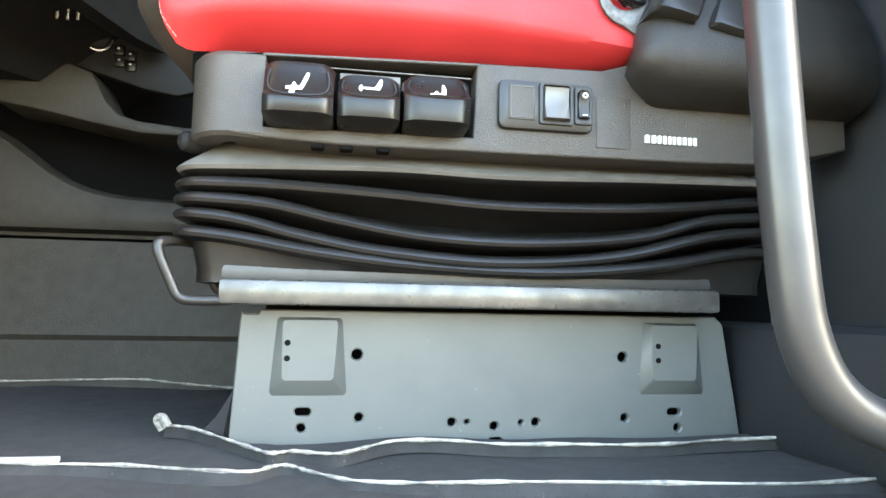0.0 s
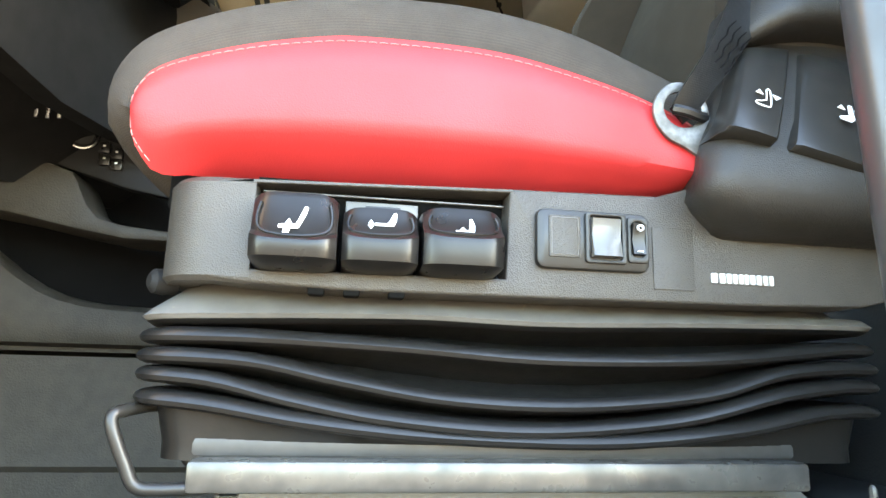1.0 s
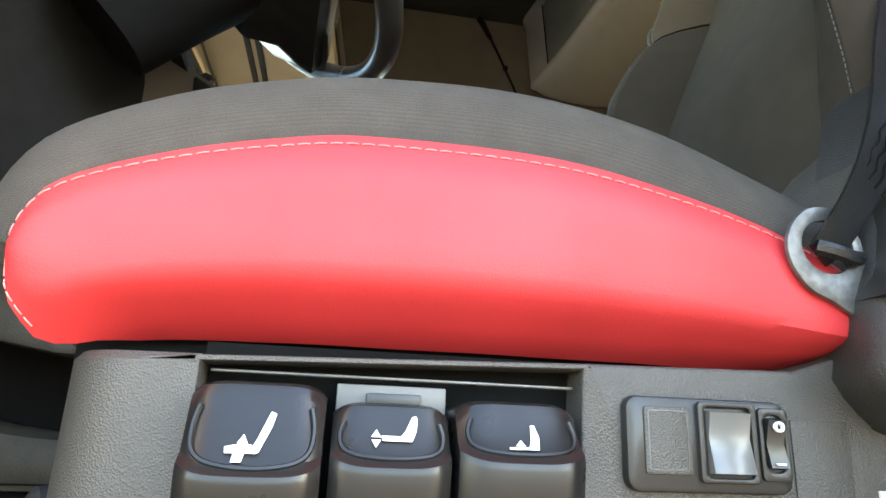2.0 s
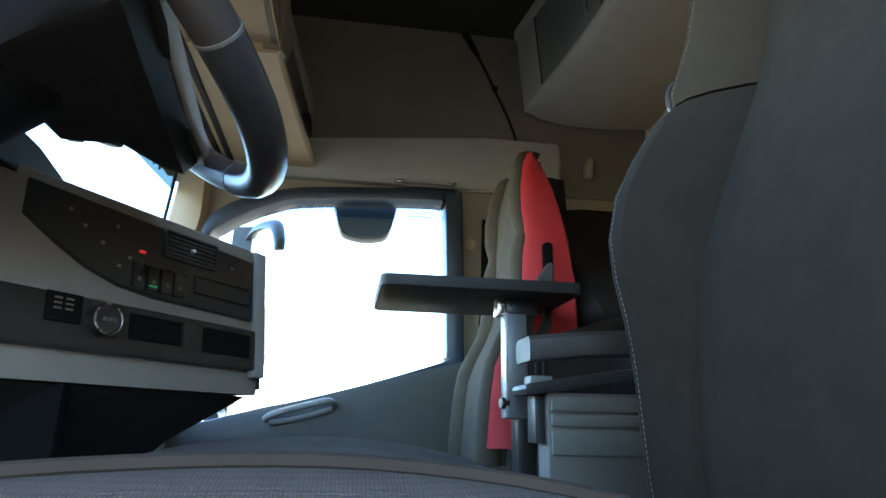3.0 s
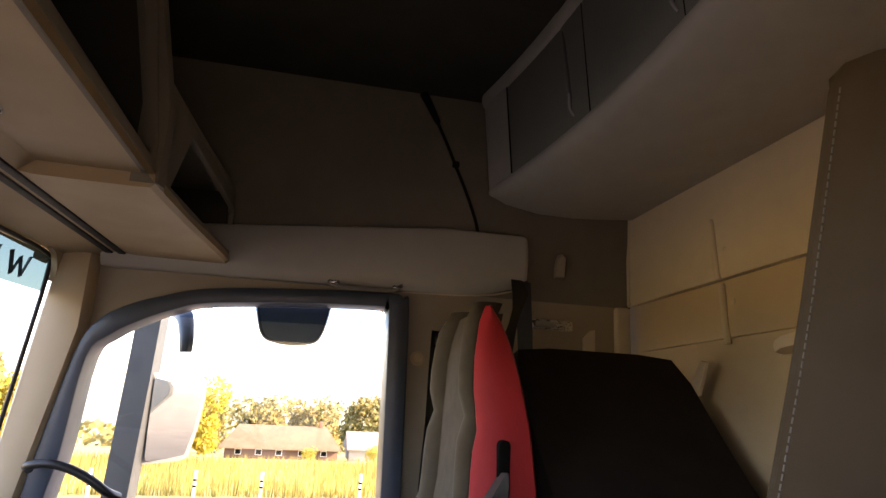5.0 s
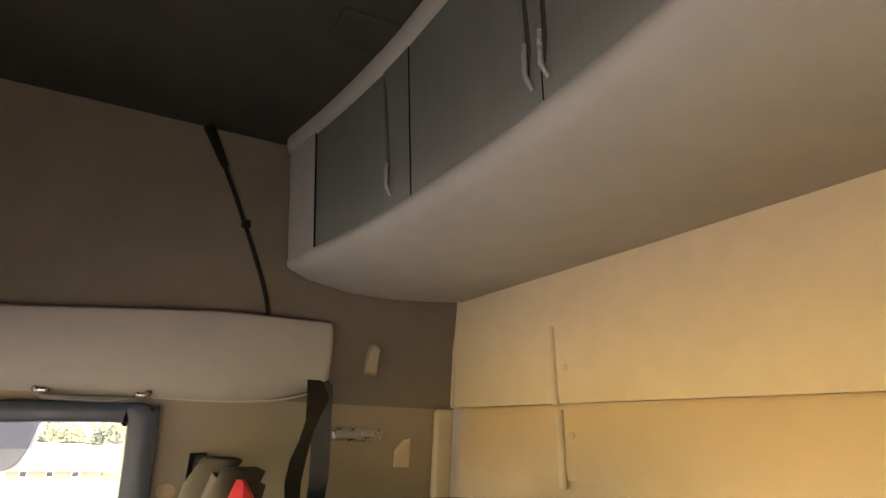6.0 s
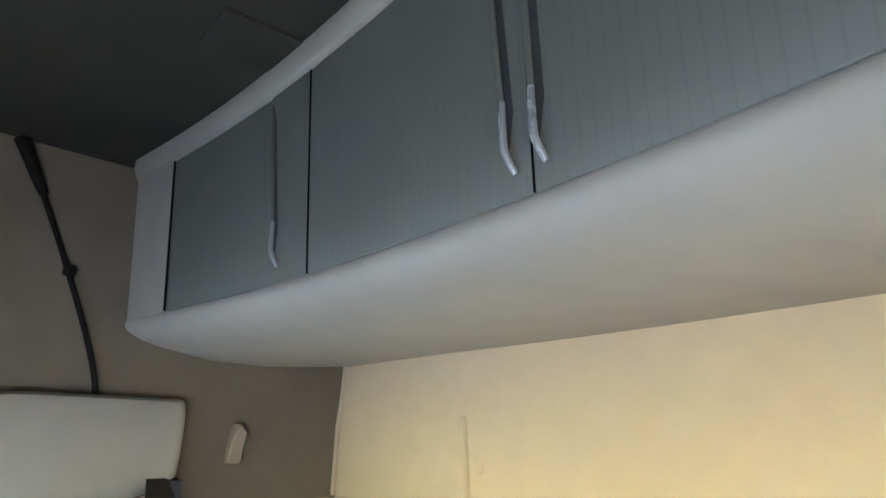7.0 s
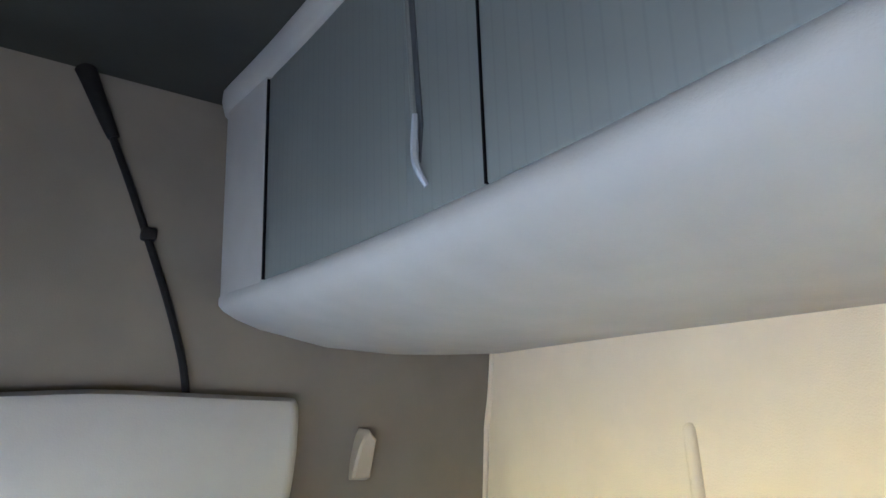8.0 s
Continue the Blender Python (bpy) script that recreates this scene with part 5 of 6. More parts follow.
rings = []
for x in np.linspace(-0.62, 0.86, 44):
    hump = 1 / (1 + math.exp((x + 0.375) * 21))
    lip = 0.358 + 0.15 * hump
    s = 0.022
    rings.append([(x, 0.60, 0.0), (x, 0.606, 0.09), (x, 0.598, 0.10), (x, 0.602, 0.10 + s), (x, 0.604, 0.275), (x, 0.625, 0.283), (x, 0.625, 0.290), (x, 0.592, 0.296), (x, 0.585, 0.31), (x, 0.585, lip - 0.03), (x, 0.592, lip - 0.008), (x, 0.606, lip),
                  (x, 0.63, lip + 0.004), (x, 0.66, max(lip - 0.03, 0.33)), (x, 0.70, 0.355), (x, 1.16, 0.355), (x, 1.18, 0.33), (x, 1.18, 0.0)])
tun = thing("engine_tunnel", (0.1, 0.9, 0.0), "grey-green moulded engine tunnel cover between the seats", "tunnel cover")
part("kick_panel", loft([r[0:5] + [(r[0][0], 0.68, 0.275), (r[0][0], 0.68, 0.0)] for r in rings]), M_TUNNEL, tun, "moulded lower kick panel")
part("side_band", loft([r[5:13] + [(r[0][0], 0.68, r[12][2] - 0.04), (r[0][0], 0.68, 0.283)] for r in rings]), M_TUNNEL, tun, "moulded side band with a raised lip")
part("cover", loft([[(r[0][0], 0.64, 0.30)] + r[13:] for r in rings]), M_TUNNEL, tun)
DASH_SIDE = sheet([(-0.404, 0.617), (-0.382, 0.61), (-0.337, 0.589), (-0.283, 0.579), (-0.242, 0.565), (-0.232, 0.548), (-0.215, 0.513), (-0.196, 0.493), (-0.159, 0.482), (-0.077, 0.475), (0.007, 0.472), (0.008, 0.456), (-0.076, 0.459), (-0.157, 0.46), (-0.238, 0.474), (-0.317, 0.49), (-0.369, 0.498), (-0.39, 0.502)], (), 0.50, 0.60, bevel=0.006)

gt = thing("grab_tube", (0.56, -0.2, 0.06), "satin silver tubular grab rail beside the doorway", "grab rail")
part("tube", tube([(0.535, -0.205, 1.05), (0.537, -0.205, 0.80), (0.540, -0.205, 0.55), (0.547, -0.205, 0.36), (0.556, -0.205, 0.22), (0.566, -0.205, 0.145), (0.592, -0.207, 0.098), (0.64, -0.21, 0.074), (0.70, -0.215, 0.07)], 0.0195, 20, 8), M_SATIN, gt)
part("foot", lathe([(0.03, 0), (0.03, 0.012), (0.022, 0.018)], (0.715, -0.215, 0.07), (-1, 0, 0), 16), M_BLACK, gt)
solid("sill_cover", rbox((0.70, -0.20, 0.0), (0.86, 0.30, 0.15), 0.02), M_DARKP, "dark plastic cover at the foot of the pillar", "cover", "structure")
solid("pillar_cover", rbox((0.82, -0.215, 0.0), (0.95, -0.10, 1.30), 0.02), M_DARKP, "dark blue-grey cover of the door pillar", "cover", "structure")
solid("pillar_lining", rbox((0.82, -0.098, 0.0), (0.928, 0.50, 0.66), 0.02), M_DARKP, "dark blue-grey lining beside the seat", "lining", "structure")
for k, x in enumerate((0.735, 0.765, 0.785, 0.80)):
    solid("stray_screw", lathe([(0.004, 0), (0.004, 0.01), (0.002, 0.014)], (x, 0.05 + 0.01 * (k % 2), 0.15 if x > 0.69 else 0.0), (0, 0, 1), 8), M_STEEL, "small grey screw on the pillar cover", "screw", group="screws on the pillar foot")

# ---- steering wheel ----
WC, WR = Vector((0.053, 0.340, 1.015)), 0.2258
ax = Vector((0.645, 0.0672, 0.761)).normalized()
d1 = Vector((-0.0998, 0.995, 0.0)).normalized()
d2 = ax.cross(d1)
wheel = thing("steering_wheel", tuple(WC - ax * 0.1), "dark leather steering wheel with a grey hub and bright joint rings", "steering wheel")
on = lambda a, r, h=0.0: WC + (d1 * math.cos(a) + d2 * math.sin(a)) * r + ax * h
at = lambda u, v, h=0.0: WC + d1 * u + d2 * v + ax * h
M_RIM = mat("dark_grained_leather", (0.034, 0.028, 0.024), (0.026, 0.021, 0.018), 0.42, scale=40, bump=0.12, bscale=900, kind="leather")
M_RIMB = mat("smooth_black_rim", (0.030, 0.029, 0.029), (0.022, 0.022, 0.022), 0.32, scale=30, bump=0.05, bscale=400)
J0, J1 = math.radians(-126), math.radians(-54)
part("rim", tube([on(J1 + (2 * math.pi - (J1 - J0)) * k / 26, WR) for k in range(27)], 0.0172, 16, 3), M_RIM, wheel, "dark leather rim")
part("rim_grip", tube([on(J0 + (J1 - J0) * k / 12, WR) for k in range(13)], 0.0175, 16, 3), M_RIMB, wheel, "smooth black lower rim")
for a in (J0, J1):
    part("joint_ring", tube([on(a - 0.006, WR), on(a + 0.006, WR)], 0.0180, 16, 1), M_SKIRT, wheel, "thin pale joint ring")
for a in (math.radians(-26), math.radians(26), math.radians(154), math.radians(206)):
    part("stitching", tube([on(a + 0.05 * k / 6, WR + 0.004 * (k % 2), 0.0172) for k in range(7)], 0.0012, 5, 2), M_SKIRT, wheel)
hub_line = resample([(-0.03, -0.136), (0.08, -0.136), (0.138, -0.138), (0.150, -0.130), (0.143, -0.09), (0.128, -0.03), (0.108, 0.04), (0.075, 0.085), (0.0, 0.098), (-0.075, 0.085), (-0.108, 0.04), (-0.128, -0.03), (-0.143, -0.09), (-0.150, -0.130), (-0.138, -0.138), (-0.08, -0.136), (-0.03, -0.136)], 64)[:-1]
part("hub_cover", loft([[at(u * k, v * k, q) for u, v in hub_line] for k, q in ((0.96, -0.013), (0.99, -0.011), (1.0, -0.008), (1.0, -0.002), (0.985, 0.003), (0.93, 0.006), (0.6, 0.008), (0.2, 0.009))]), mat("brown_grey_hub", (0.27, 0.235, 0.19), (0.24, 0.208, 0.168), 0.5, scale=30, bump=0.2, bscale=600, kind="leather", spec=0.3), wheel, "brown-grey hub cover")
part("hub", loft([[at(u * k, v * k, q) for u, v in hub_line] for k, q in ((0.95, -0.010), (0.99, -0.0135), (0.995, -0.034), (0.90, -0.046), (0.68, -0.062), (0.5, -0.10))]), M_MATT, wheel, "black hub underside")
for s2 in (1, -1):
    part("spoke", loft([[at(s2 * u, v + w, q - 0.006), at(s2 * u, v + w * 0.6, q + 0.006), at(s2 * u, v - w * 0.6, q + 0.006), at(s2 * u, v - w, q - 0.006), at(s2 * u, v - w * 0.6, q - 0.02), at(s2 * u, v + w * 0.6, q - 0.02)] for u, v, w, q in ((0.06, -0.06, 0.08, -0.008), (0.11, -0.06, 0.085, -0.006), (0.15, -0.055, 0.088, -0.006), (0.18, -0.045, 0.078, -0.006), (0.205, -0.03, 0.060, -0.006), (0.217, -0.02, 0.048, -0.006))]), M_BLACK, wheel, "black spoke with buttons")
    part("button", loft([[at(s2 * (0.132 + dx * k), -0.02 + dy * k, q) for dx, dy in ((-0.012, -0.03), (0.03, -0.024), (0.034, 0.0), (0.03, 0.024), (-0.012, 0.03))] for k, q in ((1.0, 0.004), (1.0, 0.010), (0.92, 0.012))]), M_GLOSS, wheel)
    part("mark", loft([[at(s2 * u, v, q) for u, v in ((0.138, -0.006), (0.152, -0.006), (0.152, -0.001), (0.138, -0.001))] for q in (0.0118, 0.0128)]), M_WHITE, wheel)
# near-black colour imitates the deep shade under the dash
part("column", tube([WC - ax * 0.05, WC - ax * 0.10, WC - ax * 0.16, WC - ax * 0.25], lambda t: 0.085 - 0.02 * t, 20, 5), M_HOLE, wheel, "steering column cowl blackened like deep shade")
part("stalk", tube([WC - ax * 0.13 - d1 * 0.05, WC - ax * 0.12 - d1 * 0.13, WC - ax * 0.10 - d1 * 0.19], lambda t: 0.008 + 0.005 * t, 10), M_BLACK, wheel)

# ---- dashboard ----
dash = thing("dashboard", (-0.3, 0.6, 0.4), "grey dashboard with a dark switch panel turned to the driver", "dashboard")
plan_pts = [(-0.55, -0.16), (-0.24, -0.14), (-0.20, 0.0), (-0.19, 0.30), (-0.14, 0.45), (-0.07, 0.549), (0.150, 0.872), (0.166, 0.905), (0.152, 0.925), (0.06, 0.945), (-0.2, 0.965), (-0.55, 0.98)]
def dash_ring(z, g):
    return [((x - 0.40) * 1.0 + 0.40 + (g if x > -0.5 else 0), y, z + (0.02 if z > 0.9 else 0) * max(0.0, -x) * 4) for x, y in plan_pts]


part("body", loft([dash_ring(z, g) for z, g in ((0.690, -0.006), (0.705, -0.004), (0.80, -0.004), (0.905, -0.012), (0.921, -0.018), (0.927, -0.035), (0.930, -0.08))]), M_DASH, dash, sharp=30)
part("knee_panel", loft([dash_ring(z, g) for z, g in ((0.54, -0.22), (0.62, -0.13), (0.688, -0.02))]), M_MATT, dash, "matt black knee panel", sharp=30)
part("cluster_cover", loft([[(x + 0.004, y, 0.60), (x + 0.014, y, 0.70), (x + 0.012, y, 0.84), (x + 0.0, y, 0.918), (x - 0.03, y, 0.918), (x - 0.03, y, 0.60)] for x, y in ((-0.235, -0.135), (-0.20, 0.0), (-0.19, 0.15), (-0.186, 0.30), (-0.15, 0.42), (-0.118, 0.478))]), M_MATT, dash, "black cover under the instruments")
part("instrument_hood", loft([[(-0.40, y, 0.915), (-0.40, y, 0.955 + 0.045 * k), (-0.25, y, 0.975 + 0.05 * k), (-0.13, y, 0.965 + 0.045 * k), (-0.085 - 0.01 * (1 - k), y, 0.945 + 0.03 * k), (-0.075 - 0.01 * (1 - k), y, 0.915)] for y, k in ((-0.13, 0.6), (0.0, 0.9), (0.2, 1.0), (0.45, 1.0), (0.62, 0.85), (0.70, 0.5), (0.735, 0.0))]), M_MATT, dash, "black hood over the instruments")
part("lower_end", DASH_SIDE, M_TUNNEL, dash, "curved moulded lower end")
# black sheet added as the shade below the dashboard
part("toe_shade", rbox((-0.62, 0.64, 0.34), (-0.02, 0.67, 0.74), 0.002), M_HOLE, dash)
rings = [[(-0.62, y, 0.3), (-0.30, y, 0.32), (-0.22, y, 0.5), (-0.20, y, 0.66), (-0.235, y, 0.735), (-0.30, y, 0.755), (-0.62, y, 0.78)] for y in np.linspace(0.97, 1.88, 8)]
part("passenger_side", loft(rings), M_DASH, dash)
Pd = Vector((0.147, 0.871, 0.80))
ua = Vector((0.56, 0.83, 0)).normalized()
va = Vector((-0.083, 0.056, 1.0)).normalized()
wa = ua.cross(va).normalized()
DM = Matrix((ua, va, wa)).transposed().to_4x4()
DM.translation = Pd


def on_dash(bm):
    bmesh.ops.transform(bm, matrix=DM, verts=bm.verts)
    bmesh.ops.recalc_face_normals(bm, faces=bm.faces)
    return bm


def dbox(x0, y0, x1, y1, d0, d1, r=0.002):
    return on_dash(rbox((x0, y0, d0), (x1, y1, d1), r))


panel = part("switch_panel", on_dash(sheet([(-0.37, 0.07), (-0.33, 0.046), (-0.29, 0.026), (-0.244, 0.012), (-0.19, 0.006), (-0.004, 0.003), (-0.004, 0.099), (-0.37, 0.112)], (), 0.008, -0.02, "z", 0.002)), M_BLACK, dash, "dark switch panel")
part("vent_frame", on_dash(sheet(rrect(-0.186, 0.064, -0.088, 0.104, 0.004), [rrect(-0.182, 0.068, -0.092, 0.100, 0.003)], 0.014, 0.0, "z", 0.001)), M_BLACK, panel)
for k in range(5):
    part("vent_slat", on_dash(rbox((-0.182, 0.0705 + 0.0062 * k, 0.001), (-0.092, 0.0735 + 0.0062 * k, 0.012), 0.001)), M_PLAST, panel)
part("vent_tab", dbox(-0.139, 0.081, -0.134, 0.086, 0.01, 0.017, 0.001), M_WHITE, panel)
part("tray", on_dash(sheet(rrect(-0.128, 0.024, -0.016, 0.052, 0.003), [rrect(-0.125, 0.027, -0.019, 0.049, 0.003)], 0.013, 0.0, "z", 0.001)), M_BLACK, panel)
for k, x in enumerate((-0.222, -0.2, -0.178, -0.156)):
    b = part("switch", dbox(x - 0.009, 0.012, x + 0.009, 0.046, 0.004, 0.013, 0.002), M_GLOSS, panel, "black dash switch")
    part("mark", dbox(x - 0.0028, 0.0215, x + 0.0028, 0.0265, 0.0128, 0.0136, 0), M_SKIRT, b)
for x, y, w in ((-0.205, 0.037, 0.006), (-0.053, 0.078, 0.005), (-0.256, 0.087, 0.004), (-0.30, 0.075, 0.005), (-0.275, 0.06, 0.005), (-0.235, 0.05, 0.005), (-0.25, 0.036, 0.005), (-0.32, 0.09, 0.004)):
    part("mark", dbox(x - w * 0.5, y - 0.002, x + w * 0.5, y + 0.002, 0.0075, 0.0088, 0), M_DASH, panel)


def glow(name, rgb, s):
    m = bpy.data.materials.new(name)
    m.use_nodes = True
    q = m.node_tree.nodes["Principled BSDF"]
    q.inputs["Base Color"].default_value = (*rgb, 1)
    q.inputs["Emission Color"].default_value, q.inputs["Emission Strength"].default_value = (*rgb, 1), s
    return m


M_LEDR, M_LEDG, M_AMBER = glow("red_indicator", (0.5, 0.02, 0.03), 0.04), glow("green_indicator", (0.03, 0.4, 0.15), 0.02), glow("amber_display", (0.10, 0.075, 0.05), 0.003)
part("indicator", dbox(-0.222, 0.0605, -0.2135, 0.064, 0.007, 0.012, 0.0008), M_LEDR, panel, "red indicator light")
part("indicator", dbox(-0.207, 0.0165, -0.1945, 0.0188, 0.012, 0.0145, 0.0005), M_LEDG, panel, "green indicator light")
lower_panel = part("climate_panel", on_dash(sheet(rrect(-0.40, -0.074, 0.006, -0.012, 0.004), [rrect(-0.226, -0.054, -0.138, -0.021, 0.003), rrect(-0.103, -0.057, -0.002, -0.021, 0.003)], 0.006, -0.02, "z", 0.0015)), M_BLACK, dash, "dark climate panel with two pockets")
part("pocket_back", dbox(-0.232, -0.06, 0.003, -0.016, -0.002, 0.0015, 0), M_HOLE, lower_panel)
dial = part("dial", on_dash(lathe([(0.0195, 0.004), (0.019, 0.018), (0.0172, 0.020), (0.0165, 0.0185), (0.002, 0.0185)], (-0.265, -0.037, 0.0), (0, 0, 1), 28)), M_BLACK, lower_panel, "round climate dial")
part("ring", on_dash(tube([(-0.265 + 0.0182 * math.cos(a), -0.037 + 0.0182 * math.sin(a), 0.0198) for a in np.linspace(0, 2 * math.pi, 24, endpoint=False)], 0.0012, 8, 2, True)), M_CHROME, dial, "silver ring")
tx = bpy.data.curves.new("dial_text", "FONT")
tx.body, tx.size, tx.align_x, tx.align_y, tx.extrude = "AUTO", 0.0066, "CENTER", "CENTER", 0.0003
tob = new("dial_text", tx)
tob.matrix_world = DM @ Matrix.Translation((-0.263, -0.037, 0.0188))
tme = bpy.data.meshes.new_from_object(tob.evaluated_get(bpy.context.evaluated_depsgraph_get()))
tme.transform(DM @ Matrix.Translation((-0.263, -0.037, 0.0188)))
bpy.data.objects.remove(tob)
tb = bmesh.new()
tb.from_mesh(tme)
part("dial_text", tb, M_DASH, dial)
dsp = part("display", dbox(-0.335, -0.046, -0.292, -0.012, 0.004, 0.009, 0.001), M_HOLE, lower_panel)
for x in (-0.322, -0.308):
    part("digit_bar", join(dbox(x - 0.005, -0.020, x + 0.004, -0.018, 0.009, 0.0098, 0), dbox(x - 0.005, -0.026, x + 0.004, -0.024, 0.009, 0.0098, 0), dbox(x - 0.005, -0.032, x + 0.004, -0.030, 0.009, 0.0098, 0)), M_AMBER, dsp, "amber digit")
part("side_grip", dbox(0.032, -0.10, 0.044, 0.09, -0.05, -0.015, 0.003), M_BLACK, dash, "black grip beside the dash")
part("upright_trim", dbox(0.004, -0.085, 0.030, 0.122, -0.01, 0.006, 0.004), mat("pale_grey_trim", (0.22, 0.215, 0.20), (0.19, 0.185, 0.175), 0.5, scale=20), dash, "pale grey upright trim")
solid("pillar_grip", tube([(-0.245, 1.87, 0.945), (-0.235, 1.83, 0.957), (-0.19, 1.815, 0.965), (-0.14, 1.815, 0.955), (-0.09, 1.82, 0.93), (-0.05, 1.83, 0.90), (-0.03, 1.86, 0.885)], 0.011, 10), M_BLACK, "black curved grip on the windscreen pillar", "grab handle")
# lower panel with a round dial and four buttons, the ignition lock and keys
lp = thing("lower_dash_panel", (-0.2, 0.53, 0.55), "dark panel under the dashboard with a round dial and buttons", "panel")
part("plate", sheet([(-0.36, 0.71), (-0.36, 0.59), (-0.29, 0.583), (-0.22, 0.563), (-0.16, 0.545), (-0.10, 0.535), (-0.07, 0.545), (-0.075, 0.60), (-0.10, 0.68), (-0.12, 0.72), (-0.24, 0.73)], (), 0.512, 0.53, bevel=0.004), M_MATT, lp)
dl = part("dial", lathe([(0.020, 0.0), (0.020, 0.012), (0.016, 0.016), (0.013, 0.0155), (0.004, 0.016)], (-0.237, 0.513, 0.628), (0.25, -1, -0.1), 24), M_BLACK, lp, "round dark dial")
part("ring", tube([(-0.237 + 0.0215 * math.cos(a) + 0.0008, 0.504 + 0.004 * math.cos(a), 0.628 + 0.0215 * math.sin(a)) for a in np.linspace(0, 2 * math.pi, 24, endpoint=False)], 0.0022, 8, 2, True), M_CHROME, dl, "bright rim")
for x, z in ((-0.202, 0.611), (-0.182, 0.602), (-0.200, 0.590), (-0.181, 0.583)):
    bt = part("button", rbox((x - 0.009, 0.506, z - 0.009), (x + 0.009, 0.514, z + 0.009), 0.002), M_GLOSS, lp)
    part("mark", rbox((x - 0.002, 0.5052, z + 0.001), (x + 0.002, 0.5065, z + 0.004), 0), M_WHITE, bt)
keys = thing("key_bunch", (-0.26, 0.42, 0.64), "bunch of bright keys hanging from the ignition lock", "keys")
part("lock", lathe([(0.016, 0), (0.016, 0.075), (0.011, 0.08)], (-0.262, 0.50, 0.685), (0.1, -1, 0), 16), M_BLACK, keys)
part("key_ring", tube([(-0.262 + 0.012 * math.cos(a), 0.416, 0.672 + 0.012 * math.sin(a)) for a in np.linspace(0, 2 * math.pi, 16, endpoint=False)], 0.001, 6, 2, True), M_CHROME, keys)
for k, (x, z, w) in enumerate(((-0.266, 0.664, 0.002), (-0.252, 0.665, 0.004), (-0.238, 0.668, 0.006), (-0.29, 0.69, 0.006))):
    part("key", sheet([(x - w, z), (x + w, z), (x + w * 1.1, z - 0.018), (x + 0.002, z - 0.022), (x + 0.0022, z - 0.045), (x - 0.0022, z - 0.045), (x - 0.002, z - 0.022), (x - w * 1.1, z - 0.018)], (), 0.412 + 0.004 * k, 0.415 + 0.004 * k, bevel=0.0005), M_CHROME, keys)

# ---- passenger seat ----
ps = thing("passenger_seat", (0.5, 1.49, 0.0), "upright passenger seat in grey cloth with a red leather side", "seat")
PRX = lambda z: float(np.interp(z, [0.55, 0.70, 0.79, 0.85, 0.90, 0.95, 1.12, 1.25, 1.345, 1.376], [0.60, 0.612, 0.625, 0.655, 0.682, 0.696, 0.702, 0.704, 0.718, 0.74]))
PW = lambda z: float(np.interp(z, [0.55, 0.8, 1.05, 1.14, 1.25, 1.345, 1.376], [0.205, 0.20, 0.185, 0.175, 0.165, 0.15, 0.13]))


def p_bolster(side, z0, z1, name, m, label):
    rings = []
    for z in np.linspace(z0, z1, 18):
        rx, w = PRX(z) + (0.016 * math.exp(-((z - 1.13) / 0.028) ** 2)), PW(z)
        sec = [(rx + 0.06, w - 0.006), (rx + 0.04, w + 0.004), (rx + 0.022, w + 0.004), (rx + 0.009, w - 0.002), (rx + 0.002, w - 0.013), (rx, w - 0.026), (rx + 0.003, w - 0.042), (rx + 0.012, w - 0.058), (rx + 0.03, w - 0.072), (rx + 0.06, w - 0.075)]
        rings.append([(x, 1.49 + side * y, z) for x, y in sec])
    part(name, loft(rings), m, ps, label, 85)


for sgn in (1, -1):
    p_bolster(sgn, 0.56, 1.376, "bolster", M_SEATP, "tan-grey cloth bolster")
part("backrest", loft([[(PRX(z) + 0.03, 1.49 - PW(z) + 0.05, z), (PRX(z) + 0.024, 1.49, z), (PRX(z) + 0.03, 1.49 + PW(z) - 0.05, z), (PRX(z) + 0.08, 1.49 + PW(z) - 0.03, z), (PRX(z) + 0.08, 1.49 - PW(z) + 0.03, z)] for z in np.linspace(0.56, 1.355, 16)]), M_SEATP, ps, "tan-grey cloth backrest")
rings = []
for z in np.linspace(0.60, 1.366, 22):
    f = PRX(z) + 0.024 + 0.010 * math.exp(-((z - 1.12) / 0.04) ** 2)
    b = float(np.interp(z, [0.6, 0.8, 1.0, 1.12, 1.20, 1.28, 1.332, 1.366], [0.86, 0.862, 0.860, 0.848, 0.832, 0.810, 0.788, 0.770]))
    y = 1.49 - PW(z)
    rings.append([(f, y - 0.006, z), (f + 0.012, y - 0.014, z), ((f + b) / 2, y - 0.018, z), (b - 0.008, y - 0.014, z), (b, y - 0.002, z), (b, y + 0.03, z), (f, y + 0.03, z)])
part("red_side", loft(rings), M_RED, ps, "red leather side of the backrest")
part("recliner_slot", sheet(rrect(0.772, 0.985, 0.797, 1.095, 0.011), (), 1.276, 1.30, bevel=0.004), M_HOLE, ps)
part("recliner_lever", loft([[(x0, 1.268, z), (x0 + 0.004, 1.258, z), (x1 - 0.004, 1.256, z), (x1, 1.266, z), (x1, 1.30, z), (x0, 1.30, z)] for z, x0, x1 in ((0.925, 0.738, 0.772), (0.932, 0.735, 0.777), (0.965, 0.737, 0.781), (0.985, 0.744, 0.786), (0.995, 0.752, 0.790), (1.03, 0.774, 0.791), (1.036, 0.778, 0.789))]), M_DKSTEEL, ps, "grey recliner lever")
